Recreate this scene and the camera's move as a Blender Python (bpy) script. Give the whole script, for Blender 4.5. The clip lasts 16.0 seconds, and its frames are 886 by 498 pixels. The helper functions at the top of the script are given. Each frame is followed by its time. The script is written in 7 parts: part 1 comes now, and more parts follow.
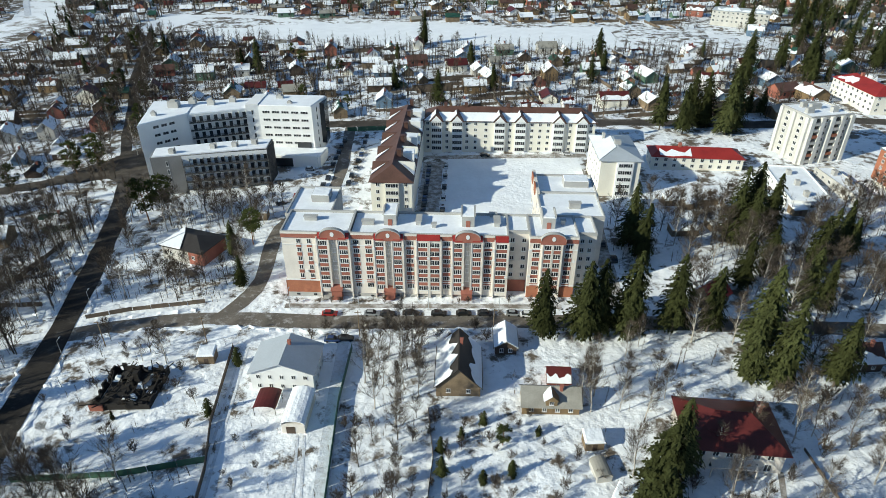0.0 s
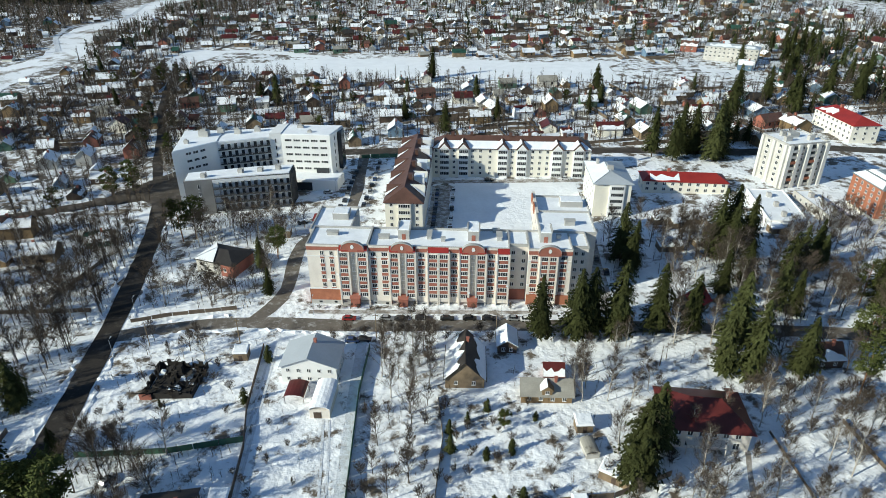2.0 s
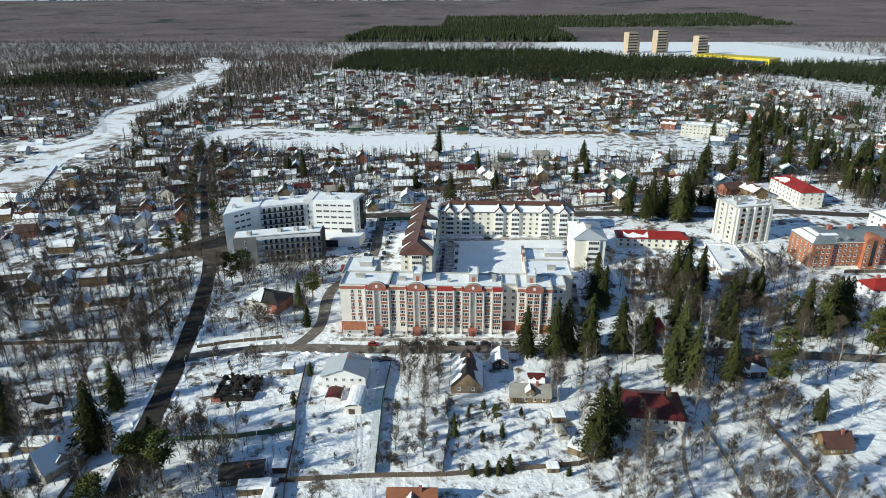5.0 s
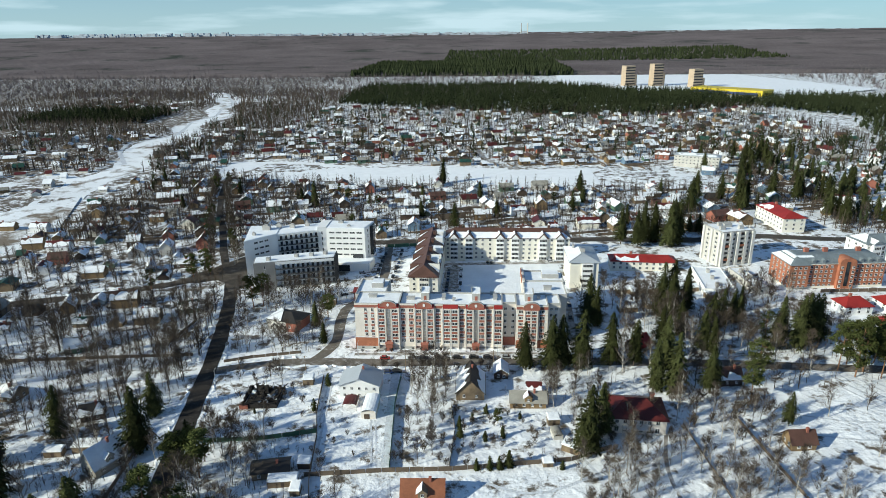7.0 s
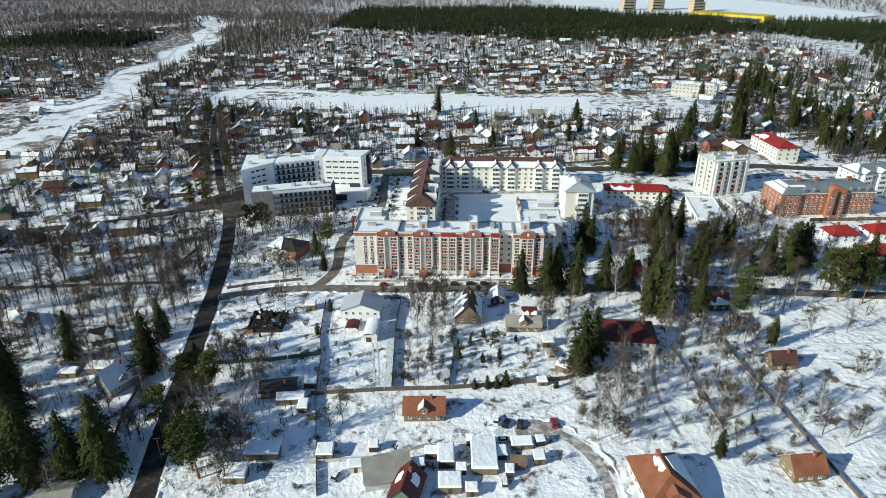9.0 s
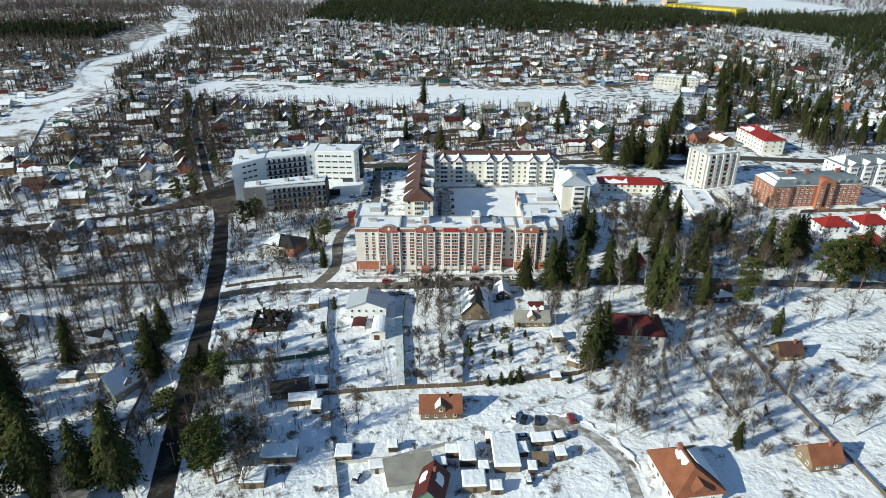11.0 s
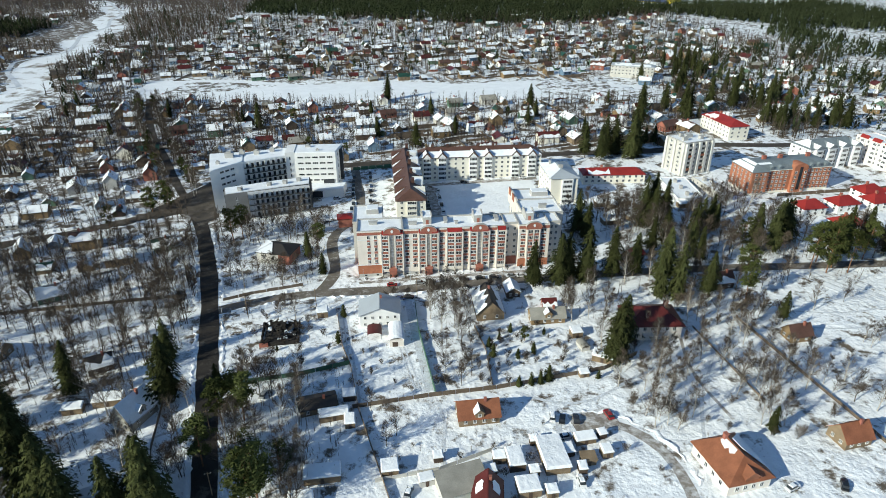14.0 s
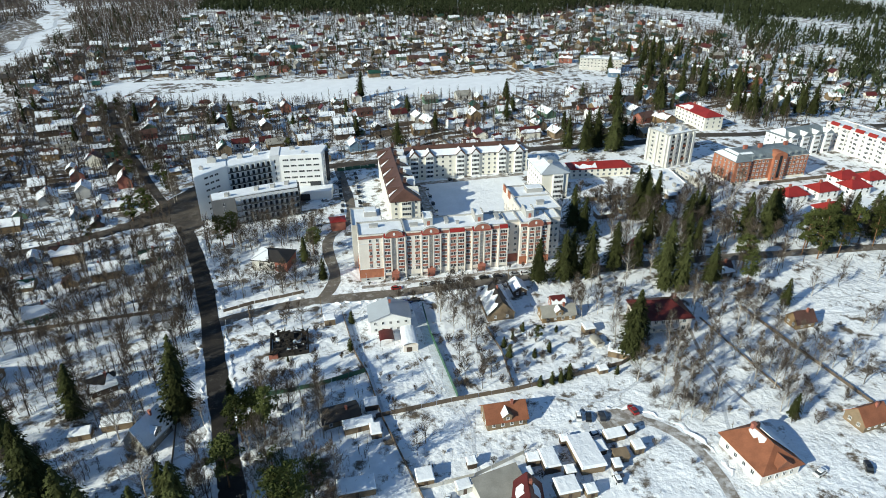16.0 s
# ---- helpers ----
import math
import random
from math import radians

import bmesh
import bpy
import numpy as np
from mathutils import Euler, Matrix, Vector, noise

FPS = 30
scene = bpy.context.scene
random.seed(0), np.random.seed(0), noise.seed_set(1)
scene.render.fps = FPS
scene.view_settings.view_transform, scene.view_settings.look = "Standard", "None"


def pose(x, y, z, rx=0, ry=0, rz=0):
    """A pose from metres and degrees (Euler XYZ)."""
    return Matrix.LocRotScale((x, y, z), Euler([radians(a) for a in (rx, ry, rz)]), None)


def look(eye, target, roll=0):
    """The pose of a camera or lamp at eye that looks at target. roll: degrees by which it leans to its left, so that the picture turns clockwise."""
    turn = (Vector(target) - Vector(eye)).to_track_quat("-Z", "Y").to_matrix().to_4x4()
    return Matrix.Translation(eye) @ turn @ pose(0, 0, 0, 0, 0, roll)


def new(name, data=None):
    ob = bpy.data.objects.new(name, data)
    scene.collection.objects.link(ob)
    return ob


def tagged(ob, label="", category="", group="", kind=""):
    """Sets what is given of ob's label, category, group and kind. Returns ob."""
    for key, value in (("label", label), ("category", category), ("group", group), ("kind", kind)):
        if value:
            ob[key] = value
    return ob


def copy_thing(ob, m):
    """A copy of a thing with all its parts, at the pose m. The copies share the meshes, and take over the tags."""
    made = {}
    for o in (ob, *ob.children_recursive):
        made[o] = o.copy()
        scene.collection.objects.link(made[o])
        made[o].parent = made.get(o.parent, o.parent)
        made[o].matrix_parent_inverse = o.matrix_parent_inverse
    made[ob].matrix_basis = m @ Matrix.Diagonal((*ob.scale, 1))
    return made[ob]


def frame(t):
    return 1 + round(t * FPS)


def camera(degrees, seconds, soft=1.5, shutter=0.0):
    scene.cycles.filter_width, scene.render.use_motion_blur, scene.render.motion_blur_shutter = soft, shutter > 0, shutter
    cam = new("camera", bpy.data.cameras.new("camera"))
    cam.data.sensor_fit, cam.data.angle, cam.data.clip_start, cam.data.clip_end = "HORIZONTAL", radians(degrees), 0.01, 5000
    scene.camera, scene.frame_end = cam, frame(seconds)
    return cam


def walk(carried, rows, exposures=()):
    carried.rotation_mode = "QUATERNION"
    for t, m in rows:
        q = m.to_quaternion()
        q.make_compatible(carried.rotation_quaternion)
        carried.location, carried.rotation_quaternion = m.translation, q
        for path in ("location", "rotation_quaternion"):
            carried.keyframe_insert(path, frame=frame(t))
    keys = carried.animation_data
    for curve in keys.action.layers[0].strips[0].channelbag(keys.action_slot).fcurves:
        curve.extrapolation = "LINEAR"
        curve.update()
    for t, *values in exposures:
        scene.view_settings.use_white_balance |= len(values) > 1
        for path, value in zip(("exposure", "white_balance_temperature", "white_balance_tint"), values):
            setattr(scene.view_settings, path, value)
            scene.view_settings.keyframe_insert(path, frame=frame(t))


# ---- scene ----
cam = camera(70.2, 16.0, soft=0.75)
PATH = [
    (0, (51.36, -152.179, 107.624), (51.297, -150.466, 106.594), 0.2),
    (1, (50.901, -161.095, 110.13), (50.832, -159.362, 109.136), 0.3),
    (2, (51.386, -173.076, 113.367), (51.303, -171.316, 112.419), 0.0),
    (3, (52.13, -189.267, 117.196), (52.035, -187.476, 116.311), -0.2),
    (4, (53.078, -206.545, 121.746), (52.978, -204.72, 120.935), -0.2),
    (6.5, (54.009, -242.772, 131.219), (53.895, -240.893, 130.544), -0.6),
    (7, (54.187, -247.168, 132.09), (54.07, -245.283, 131.433), -0.7),
    (7.5, (53.897, -250.16, 132.579), (53.781, -248.269, 131.936), -0.8),
    (8, (53.911, -251.69, 132.734), (53.807, -249.845, 131.968), -0.7),
    (8.5, (53.363, -251.892, 132.813), (53.263, -250.081, 131.969), -0.6),
    (9, (51.923, -251.498, 132.959), (51.833, -249.695, 132.098), -0.4),
    (11.5, (34.393, -248.832, 133.615), (34.419, -247.04, 132.728), 0.2),
    (12.5, (25.794, -247.132, 133.898), (25.88, -245.344, 133.005), 0.1),
    (13.5, (16.194, -244.169, 134.674), (16.346, -242.391, 133.771), 0.1),
    (14.5, (7.1, -241.527, 135.416), (7.315, -239.76, 134.504), -0.0),
    (15, (2.806, -239.938, 135.71), (3.052, -238.177, 134.793), -0.2),
    (15.5, (-1.602, -238.218, 136.056), (-1.325, -236.464, 135.136), -0.2),
    (16, (-6.813, -236.525, 136.501), (-6.499, -234.779, 135.576), -0.1),
]
walk(cam, [(t, look(eye, target, roll)) for t, eye, target, roll in PATH], [(0, 0.12, 6650, -4), (16, 0.12, 6650, -4)])

# ---- world and sun ----
SUN_DIR = Vector((-0.815, -0.415, 0.405)).normalized()   # towards the sun
world = bpy.data.worlds.new("sky")
scene.world = world
world.use_nodes = True
wn = world.node_tree
wn.nodes.clear()
sky = wn.nodes.new("ShaderNodeTexSky")
sky.sky_type = "NISHITA"
sky.sun_disc = False
sky.sun_elevation = math.asin(SUN_DIR.z)
sky.sun_rotation = math.atan2(SUN_DIR.x, SUN_DIR.y)
sky.air_density, sky.dust_density, sky.ozone_density = 1.0, 0.15, 2.5
wtc = wn.nodes.new("ShaderNodeTexCoord")
wmap = wn.nodes.new("ShaderNodeMapping")
wmap.inputs["Scale"].default_value = (3.0, 3.0, 26.0)
wnoise = wn.nodes.new("ShaderNodeTexNoise")
wnoise.inputs["Scale"].default_value = 1.6
wnoise.inputs["Detail"].default_value = 7.0
wramp = wn.nodes.new("ShaderNodeMapRange")
wramp.inputs["From Min"].default_value, wramp.inputs["From Max"].default_value = 0.47, 0.7
wramp.inputs["To Max"].default_value = 0.6
wmix = wn.nodes.new("ShaderNodeMix")
wmix.data_type = "RGBA"
wmix.inputs["B"].default_value = (10.4, 13.0, 15.6, 1)
wbg = wn.nodes.new("ShaderNodeBackground")
wbg.inputs["Strength"].default_value = 0.055
wout = wn.nodes.new("ShaderNodeOutputWorld")
wn.links.new(wtc.outputs["Generated"], wmap.inputs["Vector"])
wn.links.new(wmap.outputs["Vector"], wnoise.inputs["Vector"])
wn.links.new(wnoise.outputs["Fac"], wramp.inputs["Value"])
wsep = wn.nodes.new("ShaderNodeSeparateXYZ")
wn.links.new(wtc.outputs["Generated"], wsep.inputs[0])
whaze = wn.nodes.new("ShaderNodeMapRange")   # pale haze low over the horizon
whaze.inputs["From Max"].default_value, whaze.inputs["To Min"].default_value, whaze.inputs["To Max"].default_value = 0.22, 0.62, 0.0
wn.links.new(wsep.outputs["Z"], whaze.inputs["Value"])
wsum = wn.nodes.new("ShaderNodeMath")
wsum.use_clamp = True
wn.links.new(wramp.outputs["Result"], wsum.inputs[0])
wn.links.new(whaze.outputs["Result"], wsum.inputs[1])
wn.links.new(wsum.outputs[0], wmix.inputs["Factor"])
wtint = wn.nodes.new("ShaderNodeMix")
wtint.data_type, wtint.blend_type = "RGBA", "MULTIPLY"
wtint.inputs["Factor"].default_value = 1.0
wtint.inputs["B"].default_value = (0.40, 0.92, 1.6, 1)
wn.links.new(sky.outputs["Color"], wtint.inputs["A"])
wn.links.new(wtint.outputs["Result"], wmix.inputs["A"])
wn.links.new(wmix.outputs["Result"], wbg.inputs["Color"])
wn.links.new(wbg.outputs["Background"], wout.inputs["Surface"])

sun = new("sun", bpy.data.lights.new("sun", "SUN"))
sun.data.energy, sun.data.angle, sun.data.color = 5.0, radians(0.53), (1.0, 0.94, 0.86)
sun.matrix_world = look(SUN_DIR * 300, (0, 0, 0))
scene.view_settings.exposure = 0.0


# ---- materials ----
def nodes_of(name):
    m = bpy.data.materials.new(name)
    m.use_nodes = True
    return m, m.node_tree, m.node_tree.nodes["Principled BSDF"]


def surface(name, colour, rough=0.8, vary=0.25, scale=0.6, fine=6.0, bump=0.3, metal=0.0, second=None, amount=0.5, spread=0.12, per_object=0.0, spec=0.3, patch=0.0, deep=0.15, garden=False):
    """A mottled surface: a base colour varied at two scales, with an optional second colour in patches."""
    m, tree, bsdf = nodes_of(name)
    n, l = tree.nodes, tree.links
    pos = n.new("ShaderNodeNewGeometry")
    big = n.new("ShaderNodeTexNoise")
    big.inputs["Scale"].default_value, big.inputs["Detail"].default_value = scale, 6
    small = n.new("ShaderNodeTexNoise")
    small.inputs["Scale"].default_value, small.inputs["Detail"].default_value = fine, 4
    for t in (big, small):
        l.new(pos.outputs["Position"], t.inputs["Vector"])
    add = n.new("ShaderNodeMath")
    add.operation = "MULTIPLY_ADD"
    add.inputs[1].default_value = 0.5
    l.new(small.outputs["Fac"], add.inputs[0])
    l.new(big.outputs["Fac"], add.inputs[2])
    rng = n.new("ShaderNodeMapRange")
    rng.inputs["From Min"].default_value, rng.inputs["From Max"].default_value = 0.5, 1.0
    rng.inputs["To Min"].default_value, rng.inputs["To Max"].default_value = 1 - vary, 1 + vary
    l.new(add.outputs[0], rng.inputs["Value"])
    mul = n.new("ShaderNodeMix")
    mul.data_type, mul.blend_type = "RGBA", "MULTIPLY"
    mul.inputs["Factor"].default_value = 1.0
    mul.inputs["A"].default_value = (*colour, 1)
    l.new(rng.outputs["Result"], mul.inputs["B"])
    out = mul.outputs["Result"]
    if second:
        pat = n.new("ShaderNodeTexNoise")
        pat.inputs["Scale"].default_value, pat.inputs["Detail"].default_value = patch or scale * 1.7, 10
        pat.inputs["Roughness"].default_value = 0.7
        l.new(pos.outputs["Position"], pat.inputs["Vector"])
        lim = n.new("ShaderNodeMapRange")
        lim.inputs["From Min"].default_value, lim.inputs["From Max"].default_value = 1 - amount - spread, 1 - amount + spread
        if garden:
            # gardens near the flats keep cleaner snow than the village and the woods
            sep = n.new("ShaderNodeSeparateXYZ")
            l.new(pos.outputs["Position"], sep.inputs[0])
            ry = n.new("ShaderNodeMapRange")
            ry.inputs["From Min"].default_value, ry.inputs["From Max"].default_value = -20, 130
            ry.inputs["To Min"].default_value, ry.inputs["To Max"].default_value = -0.045, 0.005
            l.new(sep.outputs["Y"], ry.inputs["Value"])
            rx = n.new("ShaderNodeMapRange")
            rx.inputs["From Min"].default_value, rx.inputs["From Max"].default_value = -75, -50
            rx.inputs["To Min"].default_value, rx.inputs["To Max"].default_value = 0.02, 0.0
            l.new(sep.outputs["X"], rx.inputs["Value"])
            # rough heath of dead grass west of the village
            rw = n.new("ShaderNodeMapRange")
            rw.inputs["From Min"].default_value, rw.inputs["From Max"].default_value = -420, -250
            rw.inputs["To Min"].default_value, rw.inputs["To Max"].default_value = 0.07, 0.0
            l.new(sep.outputs["X"], rw.inputs["Value"])
            s1, s2, s3 = n.new("ShaderNodeMath"), n.new("ShaderNodeMath"), n.new("ShaderNodeMath")
            l.new(ry.outputs["Result"], s1.inputs[0])
            l.new(rx.outputs["Result"], s1.inputs[1])
            l.new(s1.outputs[0], s2.inputs[0])
            l.new(pat.outputs["Fac"], s2.inputs[1])
            l.new(s2.outputs[0], s3.inputs[0])
            l.new(rw.outputs["Result"], s3.inputs[1])
            l.new(s3.outputs[0], lim.inputs["Value"])
        else:
            l.new(pat.outputs["Fac"], lim.inputs["Value"])
        mx = n.new("ShaderNodeMix")
        mx.data_type = "RGBA"
        mx.inputs["B"].default_value = (*second, 1)
        l.new(lim.outputs["Result"], mx.inputs["Factor"])
        l.new(out, mx.inputs["A"])
        out = mx.outputs["Result"]
    if per_object:
        info = n.new("ShaderNodeObjectInfo")
        hsv = n.new("ShaderNodeHueSaturation")
        r2 = n.new("ShaderNodeMapRange")
        r2.inputs["To Min"].default_value, r2.inputs["To Max"].default_value = 1 - per_object, 1 + per_object
        l.new(info.outputs["Random"], r2.inputs["Value"])
        l.new(r2.outputs["Result"], hsv.inputs["Value"])
        l.new(out, hsv.inputs["Color"])
        out = hsv.outputs["Color"]
    l.new(out, bsdf.inputs["Base Color"])
    bsdf.inputs["Roughness"].default_value = rough
    bsdf.inputs["Metallic"].default_value = metal
    bsdf.inputs["Specular IOR Level"].default_value = spec
    if bump:
        b = n.new("ShaderNodeBump")
        b.inputs["Strength"].default_value, b.inputs["Distance"].default_value = bump, deep
        l.new(add.outputs[0], b.inputs["Height"])
        l.new(b.outputs["Normal"], bsdf.inputs["Normal"])
    return m


SNOW = (0.86, 0.88, 0.91)
M_GROUND = surface("snowy_ground", SNOW, 0.75, 0.1, 0.09, 0.5, 1.0, second=(0.13, 0.105, 0.08), amount=0.465, spread=0.045, patch=0.14, deep=1.1, garden=True)
M_MEADOW = surface("boggy_meadow_snow", SNOW, 0.75, 0.1, 0.02, 0.4, 0.5, second=(0.2, 0.16, 0.12), amount=0.44, spread=0.05, patch=0.03)
M_SNOW = surface("snow", SNOW, 0.7, 0.06, 0.12, 0.7, 0.9, deep=0.6)
M_RUT = surface("trodden_snow", (0.66, 0.69, 0.74), 0.7, 0.12, 0.5, 3.0, 0.8, second=(0.42, 0.4, 0.38), amount=0.4, deep=0.3)
M_SNOW_ROOF = surface("roof_snow", SNOW, 0.7, 0.08, 0.25, 1.5, 0.5, second=(0.66, 0.67, 0.69), amount=0.28, spread=0.08)
M_ROAD = surface("wet_asphalt", (0.034, 0.03, 0.027), 0.8, 0.35, 0.12, 1.5, 0.3, second=(0.14, 0.125, 0.11), amount=0.36, spread=0.1, spec=0.15)
M_STREET = surface("gritty_asphalt", (0.062, 0.053, 0.045), 0.75, 0.35, 0.12, 1.5, 0.3, second=(0.17, 0.15, 0.13), amount=0.38, spread=0.12, spec=0.15)
M_MUD = surface("muddy_road", (0.15, 0.13, 0.11), 0.75, 0.3, 0.2, 1.8, 0.5, second=(0.5, 0.49, 0.48), amount=0.37, spread=0.1, spec=0.2)
M_TRACK = surface("slushy_track", (0.24, 0.21, 0.18), 0.6, 0.3, 0.2, 1.8, 0.5, second=(0.7, 0.7, 0.71), amount=0.46, spread=0.1)
M_CREAM = surface("cream_plaster", (0.73, 0.675, 0.61), 0.85, 0.1, 0.15, 3, 0.1, second=(0.64, 0.58, 0.52), amount=0.4)
M_PALE = surface("pale_yellow_plaster", (0.78, 0.745, 0.65), 0.85, 0.08, 0.15, 3, 0.1)
M_BRICK = surface("red_brick", (0.33, 0.125, 0.09), 0.85, 0.2, 0.3, 5, 0.2)
M_BRICK2 = surface("orange_brick", (0.38, 0.15, 0.085), 0.85, 0.22, 0.3, 5, 0.2, second=(0.3, 0.11, 0.07), amount=0.42)
M_ROSE = surface("pale_rose_render", (0.74, 0.66, 0.62), 0.85, 0.08, 0.15, 3, 0.08)
M_PALEGREY = surface("pale_grey_panel", (0.62, 0.61, 0.57), 0.85, 0.12, 0.15, 3, 0.1)
M_WHITE = surface("white_render", (0.80, 0.80, 0.79), 0.8, 0.06, 0.15, 3, 0.08)
M_GREY = surface("grey_concrete", (0.42, 0.41, 0.39), 0.85, 0.15, 0.2, 3, 0.2)
M_PANEL = surface("pale_concrete_panel", (0.52, 0.50, 0.46), 0.85, 0.15, 0.2, 3, 0.15)
M_DARK = surface("dark_grey_cladding", (0.075, 0.075, 0.075), 0.6, 0.2, 0.3, 4, 0.1)
M_BASALT = surface("grey_cladding", (0.22, 0.215, 0.21), 0.7, 0.15, 0.2, 4, 0.1)
M_BROWNROOF = surface("brown_metal_tiles", (0.105, 0.055, 0.042), 0.5, 0.25, 0.3, 4, 0.2)
M_REDROOF = surface("red_metal_roof", (0.28, 0.028, 0.024), 0.45, 0.2, 0.2, 3, 0.15)
M_MAROON = surface("maroon_metal_tiles", (0.095, 0.02, 0.018), 0.4, 0.3, 0.3, 3, 0.2)
M_RUST = surface("rusty_sheet_roof", (0.25, 0.095, 0.05), 0.6, 0.25, 0.3, 3, 0.2)
M_SLATE = surface("grey_slate_sheets", (0.30, 0.285, 0.25), 0.8, 0.2, 0.3, 3, 0.2)
M_STEEL = surface("grey_metal_roof", (0.40, 0.43, 0.46), 0.45, 0.12, 0.1, 2, 0.1, spec=0.5)
M_ZINC = surface("dull_zinc_roof", (0.17, 0.2, 0.215), 0.6, 0.2, 0.15, 2, 0.1, second=(0.3, 0.33, 0.35), amount=0.35, spec=0.3)
M_BLACKROOF = surface("tarred_roof", (0.04, 0.035, 0.032), 0.6, 0.25, 0.3, 3, 0.2)
M_GREEN = surface("green_metal_roof", (0.025, 0.075, 0.055), 0.45, 0.2, 0.2, 3, 0.1)
M_BLUE = surface("blue_metal_roof", (0.06, 0.12, 0.22), 0.45, 0.2, 0.2, 3, 0.1)
M_WOOD = surface("weathered_boards", (0.21, 0.155, 0.10), 0.85, 0.3, 0.5, 6, 0.3)
M_DARKWOOD = surface("dark_boards", (0.085, 0.06, 0.045), 0.85, 0.3, 0.5, 6, 0.3)
M_OCHRE = surface("ochre_boards", (0.22, 0.15, 0.08), 0.8, 0.2, 0.4, 5, 0.2)
M_GREENWALL = surface("green_boards", (0.10, 0.17, 0.12), 0.8, 0.2, 0.4, 5, 0.2)
M_BLUEWALL = surface("blue_boards", (0.13, 0.2, 0.28), 0.8, 0.2, 0.4, 5, 0.2)
M_BURNT = surface("charred_timber", (0.025, 0.022, 0.02), 0.9, 0.4, 0.6, 6, 0.4)
M_FENCE = surface("old_fence_boards", (0.13, 0.10, 0.075), 0.85, 0.3, 0.4, 5, 0.2)
M_GREENFENCE = surface("green_sheet_fence", (0.05, 0.12, 0.075), 0.5, 0.2, 0.3, 3, 0.1)
M_FRAME = surface("white_window_frame", (0.75, 0.75, 0.74), 0.5, 0.04, 1, 5, 0)
M_BARK = surface("grey_brown_bark", (0.085, 0.068, 0.053), 0.9, 0.3, 1.0, 8, 0.3)
M_BIRCH = surface("birch_bark", (0.42, 0.39, 0.35), 0.85, 0.25, 1.0, 5, 0.2, second=(0.08, 0.07, 0.06), amount=0.36)
M_TWIG = surface("bare_twigs", (0.088, 0.068, 0.052), 0.9, 0.25, 0.3, 4, 0, per_object=0.3)
M_NEEDLE = surface("spruce_needles", (0.044, 0.049, 0.019), 0.8, 0.45, 0.35, 3, 0, per_object=0.35, spec=0.02)
M_PINE = surface("pine_needles", (0.066, 0.076, 0.026), 0.8, 0.4, 0.35, 3, 0, per_object=0.3, spec=0.02)
M_PINEBARK = surface("pine_bark", (0.19, 0.10, 0.055), 0.9, 0.3, 1.0, 6, 0.3)
# bluish cast of distance haze is mixed into this grey-brown base colour
M_FARWOOD = surface("haze_tinted_bare_wood", (0.15, 0.128, 0.13), 0.95, 0.25, 0.004, 0.08, 0, second=(0.055, 0.062, 0.055), amount=0.4, spread=0.06, spec=0.0, patch=0.0032)
M_FARCONIFER = surface("distant_conifers", (0.034, 0.042, 0.021), 0.95, 0.4, 0.01, 0.2, 0, spec=0.0)
M_YELLOW = surface("yellow_panels", (0.6, 0.46, 0.03), 0.5, 0.1, 0.1, 1, 0)
M_TAN = surface("tan_brick", (0.42, 0.33, 0.24), 0.85, 0.15, 0.1, 1, 0)
# concrete colour carries the blue of the haze between here and the skyline
M_CITY = surface("haze_blue_concrete", (0.42, 0.47, 0.53), 0.85, 0.3, 0.02, 0.1, 0)
M_NAVY = surface("navy_panels", (0.03, 0.05, 0.13), 0.5, 0.1, 0.1, 1, 0)
M_RUBBER = surface("black_rubber", (0.02, 0.02, 0.02), 0.8, 0.2, 2, 8, 0)


def glass_material():
    m, tree, bsdf = nodes_of("dark_window_glass")
    info = tree.nodes.new("ShaderNodeObjectInfo")
    ramp = tree.nodes.new("ShaderNodeValToRGB")
    ramp.color_ramp.elements[0].color = (0.015, 0.018, 0.022, 1)
    ramp.color_ramp.elements[1].color = (0.045, 0.05, 0.055, 1)
    tree.links.new(info.outputs["Random"], ramp.inputs["Fac"])
    tree.links.new(ramp.outputs["Color"], bsdf.inputs["Base Color"])
    bsdf.inputs["Roughness"].default_value = 0.12
    bsdf.inputs["Specular IOR Level"].default_value = 0.4
    return m


M_GLASS = glass_material()


def paint(name, colour):
    m, tree, bsdf = nodes_of(name)
    bsdf.inputs["Base Color"].default_value = (*colour, 1)
    bsdf.inputs["Roughness"].default_value = 0.3
    bsdf.inputs["Coat Weight"].default_value = 0.5
    return m


CAR_PAINTS = [("dark grey", paint("dark_grey_paint", (0.03, 0.03, 0.035))), ("white", paint("white_paint", (0.7, 0.7, 0.7))),
              ("silver", paint("silver_paint", (0.3, 0.31, 0.32))), ("red", paint("red_paint", (0.3, 0.02, 0.02))),
              ("blue", paint("blue_paint", (0.03, 0.06, 0.16))), ("black", paint("black_paint", (0.012, 0.012, 0.012)))]


# ---- building helpers ----
def gz(x):
    """Height of the gently rising ground."""
    return min(4.5, max(-4.0, 0.025 * (x - 50)))


